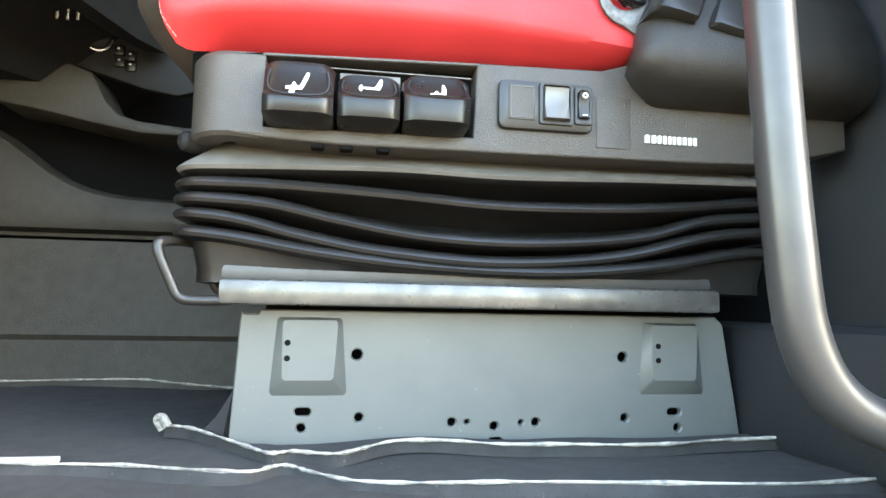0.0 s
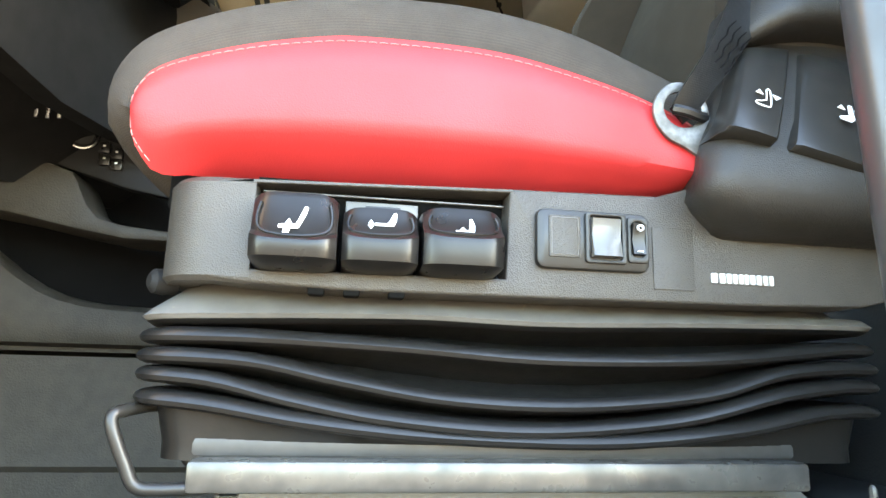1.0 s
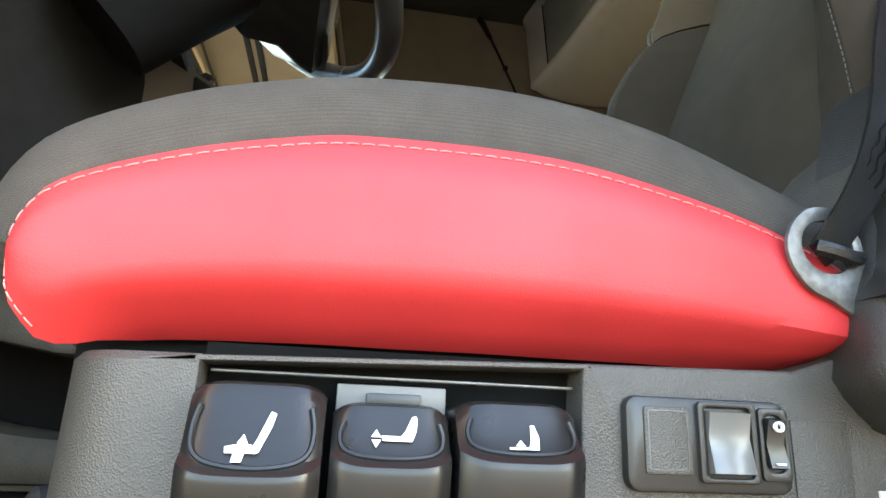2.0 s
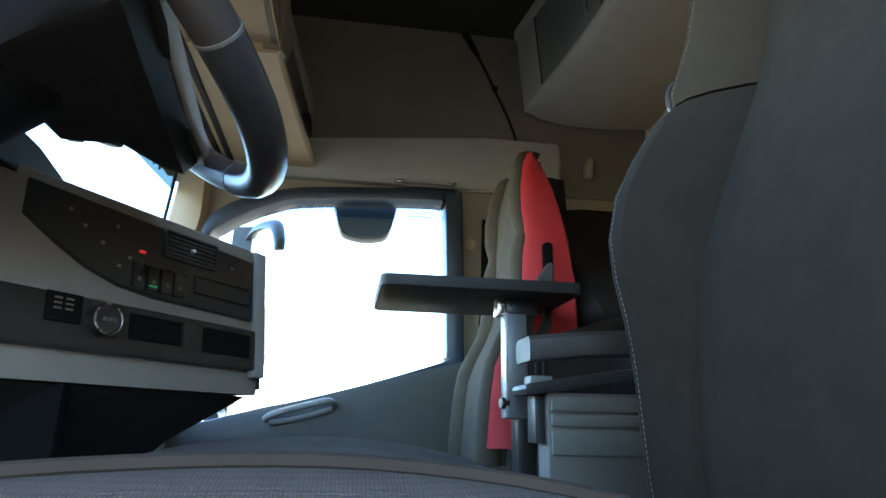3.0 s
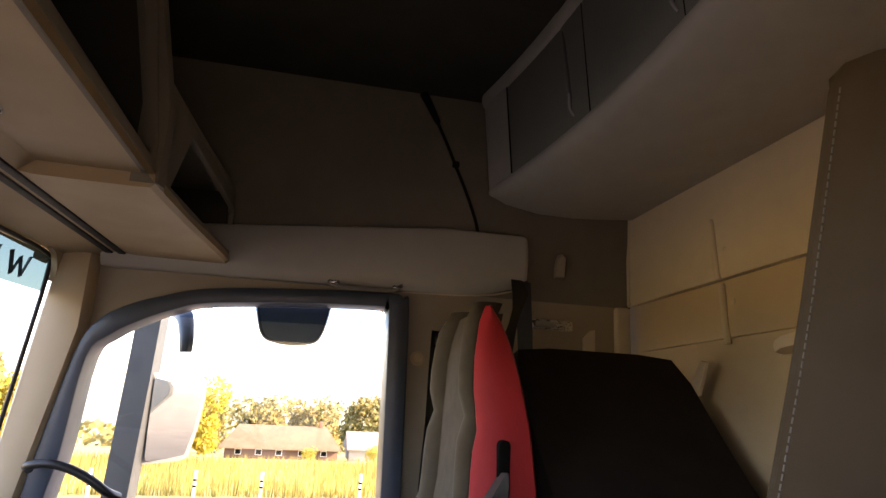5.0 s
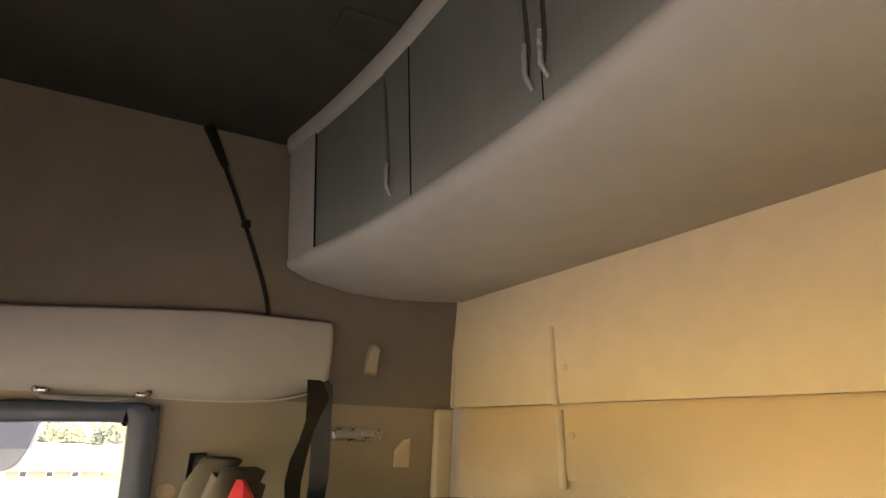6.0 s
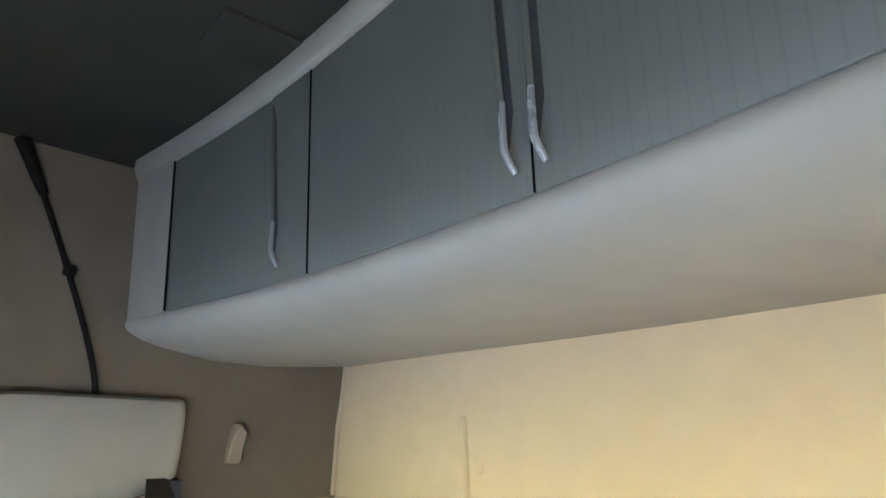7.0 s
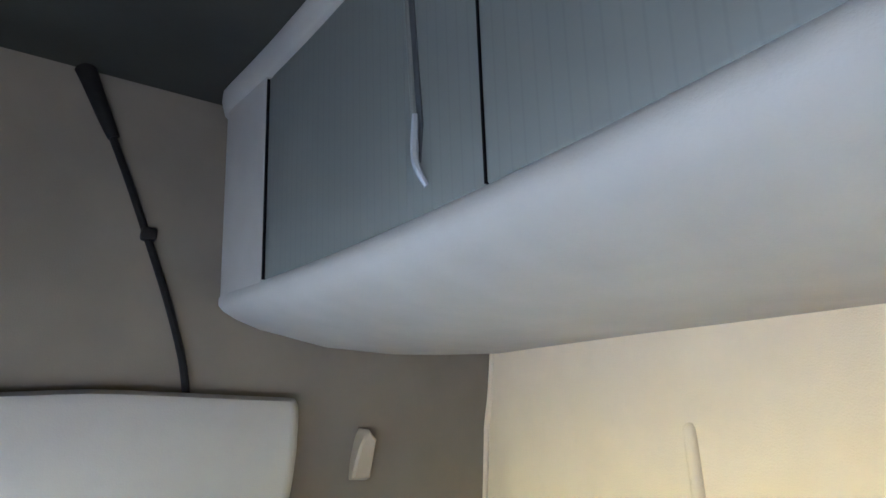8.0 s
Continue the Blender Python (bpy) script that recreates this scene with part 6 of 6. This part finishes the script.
part("cushion", loft([[(x, 1.26, 0.44), (x, 1.255, 0.56 + h), (x, 1.285, 0.595 + h), (x, 1.34, 0.60 + h), (x, 1.49, 0.585 + h), (x, 1.64, 0.60 + h), (x, 1.70, 0.595 + h), (x, 1.725, 0.56 + h), (x, 1.72, 0.44)] for x, h in ((0.19, -0.11), (0.205, -0.075), (0.24, -0.06), (0.32, -0.05), (0.45, -0.05), (0.6, -0.06), (0.72, -0.07))]), M_SEAT, ps, "grey cloth cushion")
part("red_cushion_side", loft([[(x, 1.250, 0.46), (x, 1.246, 0.53 + h), (x, 1.252, 0.565 + h), (x, 1.262, 0.572 + h), (x, 1.27, 0.46)] for x, h in ((0.22, -0.02), (0.26, 0.0), (0.33, 0.02), (0.45, 0.018), (0.6, -0.01))]), M_RED, ps, "red leather cushion side")
part("pedestal", rbox((0.28, 1.30, 0.0), (0.66, 1.68, 0.45), 0.02), M_BLACK, ps)
web([(0.775, 1.925, 1.36), (0.77, 1.915, 1.25), (0.765, 1.90, 1.1), (0.755, 1.89, 0.95), (0.74, 1.87, 0.7)], [(0.020, 0.016, 0)] * 5, "seat_belt", ps, M_BELT, "black belt webbing")
part("belt_guide", rbox((0.765, 1.895, 1.315), (0.80, 1.945, 1.355), 0.012), M_BLACK, ps)
# loose strap hanging from the valance
strap = thing("hanging_strap", (1.02, 1.89, 1.28), "dark shiny strap looped from the end of the valance", "strap")
web([(1.026, 1.90, 1.535), (1.024, 1.884, 1.49), (1.016, 1.880, 1.445), (1.002, 1.880, 1.40), (0.990, 1.884, 1.35), (0.984, 1.886, 1.30), (0.988, 1.886, 1.25), (1.004, 1.884, 1.215), (1.026, 1.886, 1.215), (1.042, 1.890, 1.25), (1.047, 1.894, 1.31), (1.046, 1.896, 1.37), (1.040, 1.898, 1.44), (1.036, 1.902, 1.53)],
    [(0.030, 0.006, 0), (0.030, 0.010, 0), (0.022, 0.014, 0.006), (0.019, 0.014, 0.006), (0.021, 0.008, 0), (0.021, 0.006, 0), (0.018, 0.006, 0.008), (0.006, 0.006, 0.018), (-0.008, 0.006, 0.018), (-0.019, 0.006, 0.006), (-0.021, 0.007, 0), (-0.021, 0.010, 0), (-0.024, 0.008, 0), (-0.026, 0.004, 0)], "webbing", strap, M_BELT)

# ---- table, post, storage box and bunk ----
tb1 = thing("folding_table", (0.66, 1.13, 0.355), "dark folding table on a grey metal post", "table")
part("tabletop", sheet(rrect(0.36, 1.035, 0.775, 1.34, 0.02), (), 0.912, 0.936, "z", 0.005), mat("dark_grey_tabletop", (0.028, 0.027, 0.025), (0.022, 0.021, 0.020), 0.55, scale=20, bump=0.1, spec=0.3), tb1, "dark flat tabletop")
part("post", rbox((0.630, 1.103, 0.664), (0.674, 1.157, 0.878), 0.004), mat("grey_aluminium", (0.175, 0.18, 0.178), (0.15, 0.155, 0.153), 0.36, metal=0.3, scale=30, bump=0.05, bscale=200), tb1, "grey aluminium post")
# pale strip puts the specular glint of the narrow post face into colour
part("post_glint", rbox((0.626, 1.101, 0.666), (0.6325, 1.125, 0.8795), 0.0015), M_GRIP, tb1, "bright strip imitating the glint along the post edge")
part("post_core", rbox((0.652, 1.112, 0.355), (0.692, 1.162, 0.872), 0.003), M_BLACK, tb1, "black inner post")
part("clamp_knob", lathe([(0.004, 0), (0.011, 0.001), (0.012, 0.014), (0.010, 0.017), (0.0, 0.0175)], (0.634, 1.112, 0.694), (-1, -0.15, 0), 18), M_BLACK, tb1, "round black clamp knob")
part("knuckle", rbox((0.612, 1.11, 0.874), (0.630, 1.15, 0.912), 0.004), M_CHROME, tb1, "bright metal knuckle")
part("hinge_block", rbox((0.630, 1.112, 0.872), (0.70, 1.158, 0.912), 0.006), M_BLACK, tb1, "black hinge block")
part("stay", tube([(0.69, 1.13, 0.80), (0.73, 1.15, 0.86), (0.75, 1.2, 0.905)], 0.012, 8), M_BLACK, tb1)
bx = thing("storage_box", (0.77, 1.02, 0.355), "ribbed grey plastic storage box under a slim dark lid", "storage box")
part("box", rbox((0.676, 0.988, 0.355), (0.88, 1.055, 0.712), 0.006), M_DASH, bx)
for z0, z1 in ((0.600, 0.645), (0.651, 0.672), (0.678, 0.704)):
    part("front_board", rbox((0.682, 0.980, z0), (0.876, 0.990, z1), 0.002), mat("worn_grey_board", (0.19, 0.19, 0.165), (0.16, 0.16, 0.14), 0.5, scale=30) if z0 == 0.6 else bpy.data.materials["worn_grey_board"], bx, "pale grey ribbed front")
part("support", rbox((0.655, 1.0, 0.62), (0.674, 1.05, 0.708), 0.003), M_DKSTEEL, bx, "dark upright support")
part("lid", sheet([(0.629, 0.716), (0.631, 0.7235), (0.640, 0.727), (0.81, 0.755), (0.90, 0.765), (0.90, 0.743), (0.82, 0.733), (0.646, 0.7065), (0.634, 0.707)], (), 0.97, 1.062, bevel=0.003), mat("dark_box_lid", (0.038, 0.037, 0.033), (0.03, 0.029, 0.026), 0.42, scale=20), bx, "slim dark rounded lid")
part("lid_stop", rbox((0.648, 1.0, 0.722), (0.692, 1.045, 0.743), 0.003), bpy.data.materials["worn_grey_board"], bx, "pale grey stop block")
bkl = thing("belt_buckle", (0.705, 1.145, 0.60), "black seat belt buckle with a steel rim standing on a stalk", "buckle")
part("stalk", tube([(0.706, 1.142, 0.60), (0.707, 1.142, 0.70), (0.706, 1.140, 0.745)], 0.008, 8), M_BLACK, bkl)
part("head", rbox((0.694, 1.128, 0.738), (0.716, 1.150, 0.814), 0.005), M_BLACK, bkl, "black buckle body")
part("slot_rim", tube([(0.693, 1.127, 0.801), (0.694, 1.127, 0.818), (0.714, 1.127, 0.822), (0.717, 1.127, 0.818), (0.716, 1.127, 0.748), (0.713, 1.127, 0.745), (0.712, 1.127, 0.804)], 0.0013, 6, 3, True), M_STEEL, bkl, "worn steel slot rim")
solid("bunk_bolster", loft([[(x, 1.18, 0.45), (x, 1.175, z - 0.03), (x, 1.19, z - 0.005), (x, 1.22, z), (x, 1.28, z), (x, 1.30, z - 0.03), (x, 1.30, 0.45)] for x, z in ((0.719, 0.785), (0.721, 0.822), (0.730, 0.837), (0.748, 0.845), (0.783, 0.856), (0.83, 0.872), (0.90, 0.894), (0.97, 0.91))]), M_SEATG, "green-grey cloth bolster at the end of the bunk", "bolster")
bunk = thing("bunk", (1.12, 0.7, 0.0), "lower bunk with a dark mattress and a raised head end", "bed")
part("base", rbox((0.93, LEFT_Y + 0.01, 0.0), (1.40, 1.93, 0.47), 0.01), M_DASH, bunk)
part("mattress", rbox((0.91, LEFT_Y + 0.02, 0.47), (1.40, 0.56, 0.60), 0.03, 3), M_BED, bunk, "dark mattress")
rings = []
for t in np.linspace(0, 1, 12):
    y, z = 0.75 + (1.60 - 0.75) * t ** 0.7, 0.61 + (1.296 - 0.61) * t
    e = 0.02 * (max(0, t - 0.93) / 0.07) ** 2
    rings.append([(0.885 + e, y + 0.06, 0.46), (0.882 + e, y + 0.012, z - 0.02), (0.90 + e, y - 0.004, z + 0.0), (1.0, y - 0.012, z + 0.008), (1.25, y - 0.012, z + 0.008), (1.375 - e, y - 0.004, z), (1.392 - e, y + 0.012, z - 0.02), (1.392 - e, y + 0.06, 0.46)])
part("head_end", loft(rings), M_BED, bunk, "raised dark head end of the mattress")
part("side_board", sheet([(1.548, 1.225), (1.500, 1.292), (1.478, 1.288), (1.515, 1.205)], (), 1.375, 1.385, "x", 0.002), M_CLOTH, bunk, "cream board at the head end")

# ---- mirrors outside the passenger window ----
bm2 = thing("kerb_mirror", (0.34, 2.1, 1.43), "blue-black kerb mirror hanging over the side window", "mirror")
KERB = resample([(0.225, 1.43), (0.235, 1.385), (0.245, 1.345), (0.262, 1.315), (0.30, 1.302), (0.345, 1.298), (0.39, 1.302), (0.425, 1.315), (0.442, 1.345), (0.452, 1.385), (0.46, 1.43)], 36)
rings = []
for y, k in ((2.04, 0.96), (2.05, 1.0), (2.10, 1.0), (2.13, 0.9), (2.14, 0.7)):
    poly = KERB
    rings.append([(0.343 + (x - 0.343) * k, y, 1.38 + (z - 1.38) * k) for x, z in poly])
part("housing", loft(rings), M_MIRRORH, bm2)
part("glass", sheet([(0.345 + (x - 0.343) * 0.9, 1.375 + (z - 1.38) * 0.86) for x, z in KERB], (), 2.032, 2.041), M_MIRGREY, bm2, "blue-grey inner cover")
mm = thing("wing_mirror", (-0.1, 2.5, 0.85), "large grey wing mirror on dark arms outside the door", "mirror")
part("housing", loft([[(-0.20 - 0.02 * t, 2.46, z), (-0.115 - 0.02 * t, 2.44, z), (-0.10 - 0.02 * t, 2.50, z), (-0.12 - 0.02 * t, 2.60, z), (-0.20 - 0.02 * t, 2.58, z)] for t, z in ((1.6, 0.62), (1.2, 0.75), (0.8, 0.95), (0.3, 1.2), (0.0, 1.40), (-0.1, 1.44))]), M_MIRRORH, mm)
tip = lambda x, y, z: (x + 0.075 * (z - 1.04), y - 0.095 * (z - 1.04), z)
part("mirror_body", loft([[tip(-0.135 + q, 2.475, z0), tip(x1, 2.615, z0), tip(x1 - 0.02, 2.66, z0), tip(-0.15 + q, 2.60, z0)] for z0, x1, q in ((0.885, -0.005, 0.03), (0.90, 0.018, 0.022), (1.0, 0.034, 0.012), (1.12, 0.04, 0.004), (1.175, 0.034, 0.0), (1.195, 0.012, 0.004))]), M_MIRGREY, mm, "grey mirror body")
part("mirror_glass", loft([[tip(-0.125 + q + d * 0.6, 2.480 - d, z0), tip(x1 - 0.008 + d * 0.6, 2.605 - d, z0)] for z0, x1, q in ((0.897, -0.005, 0.026), (0.91, 0.012, 0.021), (1.0, 0.028, 0.012), (1.12, 0.034, 0.004), (1.17, 0.028, 0.0), (1.185, 0.01, 0.004)) for d in (0.006,)], closed=False), M_MIRROR, mm, "mirror glass")
part("arm", tube([(-0.13, 2.48, 1.40), (-0.08, 2.35, 1.41), (0.0, 2.2, 1.38), (0.03, 2.13, 1.31), (0.035, 2.12, 1.26)], lambda t: 0.034 - 0.014 * t, 10, flat=0.5), M_MIRRORH, mm, "dark mirror arm")
part("arm", tube([(-0.17, 2.48, 0.68), (-0.15, 2.3, 0.66), (-0.12, 2.05, 0.66)], 0.02, 10), M_MIRRORH, mm)
# dash camera bracket at the top of the windscreen
M_BRACKET = mat("dull_black_bracket", (0.005, 0.005, 0.0055), (0.004, 0.004, 0.0045), 0.9, scale=40)
dc = thing("dash_bracket", (-0.3, 1.25, 1.33), "dark device on a bracket at the top of the windscreen", "device")
part("arm", tube([(-0.30, 1.55, 1.455), (-0.29, 1.48, 1.42), (-0.285, 1.42, 1.375), (-0.28, 1.36, 1.33), (-0.275, 1.31, 1.31)], lambda t: 0.022 - 0.004 * t, 8), M_BRACKET, dc)
part("body", sheet([(1.02, 1.25), (1.05, 1.285), (1.12, 1.285), (1.20, 1.325), (1.29, 1.345), (1.36, 1.335), (1.36, 1.305), (1.325, 1.278), (1.23, 1.25), (1.17, 1.235), (1.13, 1.20), (1.05, 1.19)], [[(1.165, 1.262), (1.235, 1.285), (1.25, 1.30), (1.19, 1.295)]], -0.295, -0.265, "x", 0.006), M_BRACKET, dc)

# ---- outside: sloping ground, field, trees and a farmhouse ----
GZ = lambda y: -1.45 - 0.091 * y
big = bmesh.new()
vs = [[big.verts.new((x, y, GZ(y))) for x in (-2500, -300, -60, -15, -3, 3, 15, 60, 300, 2500)] for y in (-2500, -300, -30, -6, 0, 3, 10, 30, 100, 400, 2500)]
for r0, r1 in zip(vs, vs[1:]):
    for i in range(len(r0) - 1):
        big.faces.new((r0[i], r0[i + 1], r1[i + 1], r1[i]))
M_GROUND = mat("dry_field_grass", (0.25, 0.215, 0.065), (0.18, 0.165, 0.05), 0.95, scale=0.6, bump=0.6, bscale=8)
solid("ground", big, M_GROUND, "dry yellow-green grass field", "ground", "structure")
M_YARD = mat("pale_concrete_yard", (0.36, 0.33, 0.275), (0.30, 0.275, 0.23), 0.9, scale=1.5, bump=0.3, bscale=30)
yard = bmesh.new()
ring = [yard.verts.new((x, y, GZ(y) + 0.03)) for x, y in ((-10.496, 16), (80, 16), (80, 33), (-10.496, 33))]
yard.faces.new(ring)
solid("pavement", yard, M_YARD, "pale concrete lorry yard", "pavement", "structure")
# unseen apron, kept dark so less light bounces up from close by
lane = bmesh.new()
ring = [lane.verts.new((x, y, GZ(y) + 0.03)) for x, y in ((-10.496, -40), (80, -40), (80, 15.996), (-10.496, 15.996))]
lane.faces.new(ring)
solid("road", lane, mat("worn_asphalt", (0.09, 0.086, 0.079), (0.07, 0.067, 0.061), 0.9, scale=3, bump=0.5, bscale=60), "worn asphalt apron under the lorry", "road", "structure")
# unseen field, added so sunlit gold bounces onto the rear wall
stubble = bmesh.new()
ring = [stubble.verts.new((x, y, GZ(y) + 0.03)) for x, y in ((-120, 0.6), (-10.5, 0.6), (-10.5, 60), (-120, 60))]
stubble.faces.new(ring)
solid("bounce_field", stubble, mat("golden_stubble", (0.58, 0.44, 0.135), (0.48, 0.365, 0.115), 0.95, scale=0.6, bump=0.6, bscale=8), "unseen golden stubble field added to bounce warm light into the cab", "field", "structure")
rng = random.Random(4)
# tall dry grass band: blades
verts, faces = [], []
for k in range(36000):
    y = 36 + 70 * rng.random() ** 1.6
    x = -55 + 90 * rng.random()
    h = 0.4 + 1.2 * rng.random() ** 3
    a = rng.random() * math.pi
    w = 0.010 + 0.014 * rng.random() + 0.0003 * y
    dx, dy = math.cos(a) * w, math.sin(a) * w
    lx, ly = 0.3 * (rng.random() - 0.5), 0.3 * (rng.random() - 0.5)
    z = GZ(y)
    i = len(verts)
    verts += [(x - dx, y - dy, z), (x + dx, y + dy, z), (x + dx * 0.7 + lx * 0.5, y + dy * 0.7, z + h * 0.6), (x + lx, y + ly, z + h), (x - dx * 0.7 + lx * 0.5, y - dy * 0.7, z + h * 0.6)]
    faces += [(i, i + 1, i + 2, i + 4), (i + 4, i + 2, i + 3)]
gm = bpy.data.meshes.new("tall_grass")
gm.from_pydata(verts, [], faces)
gm.materials.append(leaf("tall_dry_grass", (0.33, 0.27, 0.06), (0.16, 0.15, 0.04)))
tagged(new("tall_grass", gm), "tall yellow dry grass along the yard", "grass", kind="stuff")


def tree(at, height, width, leaf, m_leaf, seed, label):
    r = random.Random(seed)
    t = thing("tree", at, label, "tree", "trees")
    x, y, z = at
    trunk = [tube([(x, y, z - 0.3), (x + 0.1, y, z + height * 0.25), (x - 0.1, y + 0.1, z + height * 0.6), (x, y, z + height * 0.8)], lambda q: height * (0.03 - 0.022 * q), 8, 3)]
    for k in range(7):
        a, h0 = k * 2.4 + r.random(), height * (0.25 + 0.07 * k)
        trunk.append(tube([(x, y, z + h0), (x + math.cos(a) * width * 0.2, y + math.sin(a) * width * 0.2, z + h0 + height * 0.12), (x + math.cos(a) * width * 0.38, y + math.sin(a) * width * 0.38, z + h0 + height * 0.18)], lambda q: height * (0.010 - 0.008 * q), 5, 2))
    part("trunk", join(*trunk), M_BARK, t)
    lobes = [(math.cos(k * 2.4) * width * 0.30 * (0.5 + r.random() * 0.6), math.sin(k * 2.4) * width * 0.30 * (0.5 + r.random() * 0.6), height * (0.28 + 0.62 * k / 13), width * (0.15 + 0.13 * r.random())) for k in range(14)]
    V, Fc = [], []
    for k in range(leaf * 2):
        lx, ly, lz, lr = lobes[r.randrange(14)]
        d = Vector((r.gauss(0, 1), r.gauss(0, 1), r.gauss(0, 0.8)))
        d = d.normalized() * lr * (0.55 + 0.5 * r.random() ** 0.5)
        c = Vector((x + lx, y + ly, z + lz)) + d
        s = width * (0.020 + 0.026 * r.random())
        u = Vector((r.gauss(0, 1), r.gauss(0, 1), r.gauss(0, 1))).normalized()
        v = u.orthogonal().normalized()
        i = len(V)
        V += [c + u * s, c + v * s * 0.7, c - u * s, c - v * s * 0.7 + u.cross(v) * s * 0.3]
        Fc += [(i, i + 1, i + 2), (i, i + 2, i + 3)]
    me = bpy.data.meshes.new("crown")
    me.from_pydata(V, [], Fc)
    me.materials.append(m_leaf)
    ob = new("crown", me)
    ob.parent = t
    ob.matrix_parent_inverse = Matrix.Translation(-BASES[t])


M_BARK = mat("grey_bark", (0.12, 0.10, 0.08), (0.08, 0.065, 0.05), 0.95, scale=3, bump=0.6, bscale=20)
M_YLEAF = leaf("golden_leaves", (0.46, 0.36, 0.035), (0.25, 0.235, 0.04))
M_GLEAF = leaf("olive_leaves", (0.15, 0.15, 0.05), (0.25, 0.20, 0.06))
for x, y, h, w, n, m, s, lab in ((-15.5, 100, 10.5, 11, 2600, M_YLEAF, 1, "golden autumn tree beside the field"), (-25, 62, 7.5, 8, 2200, M_YLEAF, 2, "golden autumn tree near the yard"), (-34, 75, 11, 9, 1800, M_GLEAF, 3, "olive-green tree near the yard"),
                                 (-38, 60, 8.5, 8, 1600, M_YLEAF, 4, "golden autumn tree near the yard"), (22, 190, 17, 19, 1300, M_GLEAF, 5, "olive-green tree behind the farmhouse"), (6, 210, 16, 20, 1200, M_GLEAF, 6, "olive-green tree behind the farmhouse"),
                                 (-10, 200, 15, 19, 1200, M_GLEAF, 7, "olive-green tree behind the farmhouse"), (-24, 190, 14, 17, 1100, M_GLEAF, 8, "olive-green tree behind the farmhouse"), (36, 185, 14, 17, 1000, M_GLEAF, 9, "olive-green tree behind the farmhouse"),
                                 (15, 120, 3, 3.6, 700, M_YLEAF, 10, "small golden bush by the farmhouse"), (3, 112, 2.4, 2.8, 600, M_YLEAF, 11, "small golden bush by the farmhouse")):
    tree((x, y, GZ(y)), h, w, n, m, s, lab)
# far line of woods
V, Fc = [], []
r = random.Random(9)
for k in range(5000):
    a = -1.0 + 2.2 * r.random()
    d = 330 + 60 * r.random()
    x, y = d * math.sin(a), d * math.cos(a)
    top = 9 + 4 * math.sin(a * 23) + 3 * math.sin(a * 61)
    c = Vector((x, y, GZ(y) + top * r.random() ** 0.7))
    s = 1.0 + 1.3 * r.random()
    u = Vector((r.gauss(0, 1), r.gauss(0, 1), r.gauss(0, 1))).normalized()
    v = u.orthogonal().normalized()
    i = len(V)
    V += [c + u * s, c + v * s, c - u * s, c - v * s]
    Fc += [(i, i + 1, i + 2, i + 3)]
wm = bpy.data.meshes.new("far_woods")
wm.from_pydata(V, [], Fc)
wm.materials.append(M_GLEAF)
tagged(new("far_woods", wm), "far line of autumn woods", "woods", kind="stuff")

hy = 136.0
hz = GZ(hy)
house = thing("farmhouse", (-2, hy, hz), "low farmhouse with a big brown thatched roof", "house")
part("wall", rbox((-13, hy, hz - 0.3), (9.5, hy + 9, hz + 2.3), 0.05), mat("red_brown_brick", (0.14, 0.075, 0.052), (0.11, 0.06, 0.044), 0.9, scale=2, bump=0.5, bscale=12), house)
M_THATCH = mat("brown_thatch", (0.14, 0.098, 0.062), (0.10, 0.072, 0.047), 0.95, scale=1.2, bump=0.8, bscale=9)
part("roof", loft([[(-14 + i, hy - 1.0, hz + 2.0), (-14 + i, hy - 0.8, hz + 2.5), (-11 + j, hy + 4.2, hz + 6.4), (-11 + j, hy + 4.8, hz + 6.4), (-14 + i, hy + 9.8, hz + 2.5), (-14 + i, hy + 10, hz + 2.0)] for i, j in ((0, 0), (0.6, 0.3), (12, 9), (23.4, 17.7), (24, 18))]), M_THATCH, house, "brown thatched roof")
part("chimney", rbox((5.3, hy + 4.0, hz + 5.6), (6.2, hy + 5.0, hz + 7.5), 0.05), mat("brick_chimney", (0.22, 0.10, 0.07), rough=0.9, scale=3), house)
for x in (-11, -7, -3, 1.5, 6):
    w = part("window", rbox((x, hy - 0.06, hz + 0.8), (x + 1.3, hy + 0.1, hz + 1.9), 0.03), M_WHITE, house)
    part("pane", rbox((x + 0.12, hy - 0.08, hz + 0.9), (x + 1.18, hy - 0.03, hz + 1.8), 0), M_HOLE, w)
barn = thing("barn", (16, hy + 4, hz), "pale gabled barn beside the farmhouse", "barn")
part("wall", rbox((12, hy + 2, hz - 0.3), (24, hy + 12, hz + 2.4), 0.05), mat("pale_barn_wall", (0.42, 0.38, 0.32), rough=0.9, scale=1), barn)
part("roof", loft([[(x, hy + 1.4, hz + 2.3), (x, hy + 7, hz + 5.6), (x, hy + 12.6, hz + 2.3), (x, hy + 12.6, hz + 2.1), (x, hy + 1.4, hz + 2.1)] for x in (11.5, 24.5)]), mat("grey_barn_roof", (0.22, 0.21, 0.20), rough=0.8, scale=1), barn)
for x in (-4.2, -1.0, -9.0, 4.0):
    post = thing("marker_post", (x, 34.5, GZ(34.5)), "white marker post with a dark band at the yard's edge", "post", "marker posts")
    part("post", rbox((x - 0.07, 34.43, GZ(34.5)), (x + 0.07, 34.57, GZ(34.5) + 1.35), 0.02), M_WHITE, post)
    for h in (0.55, 0.85):
        part("band", rbox((x - 0.074, 34.426, GZ(34.5) + h), (x + 0.074, 34.574, GZ(34.5) + h + 0.12), 0), M_HOLE, post)
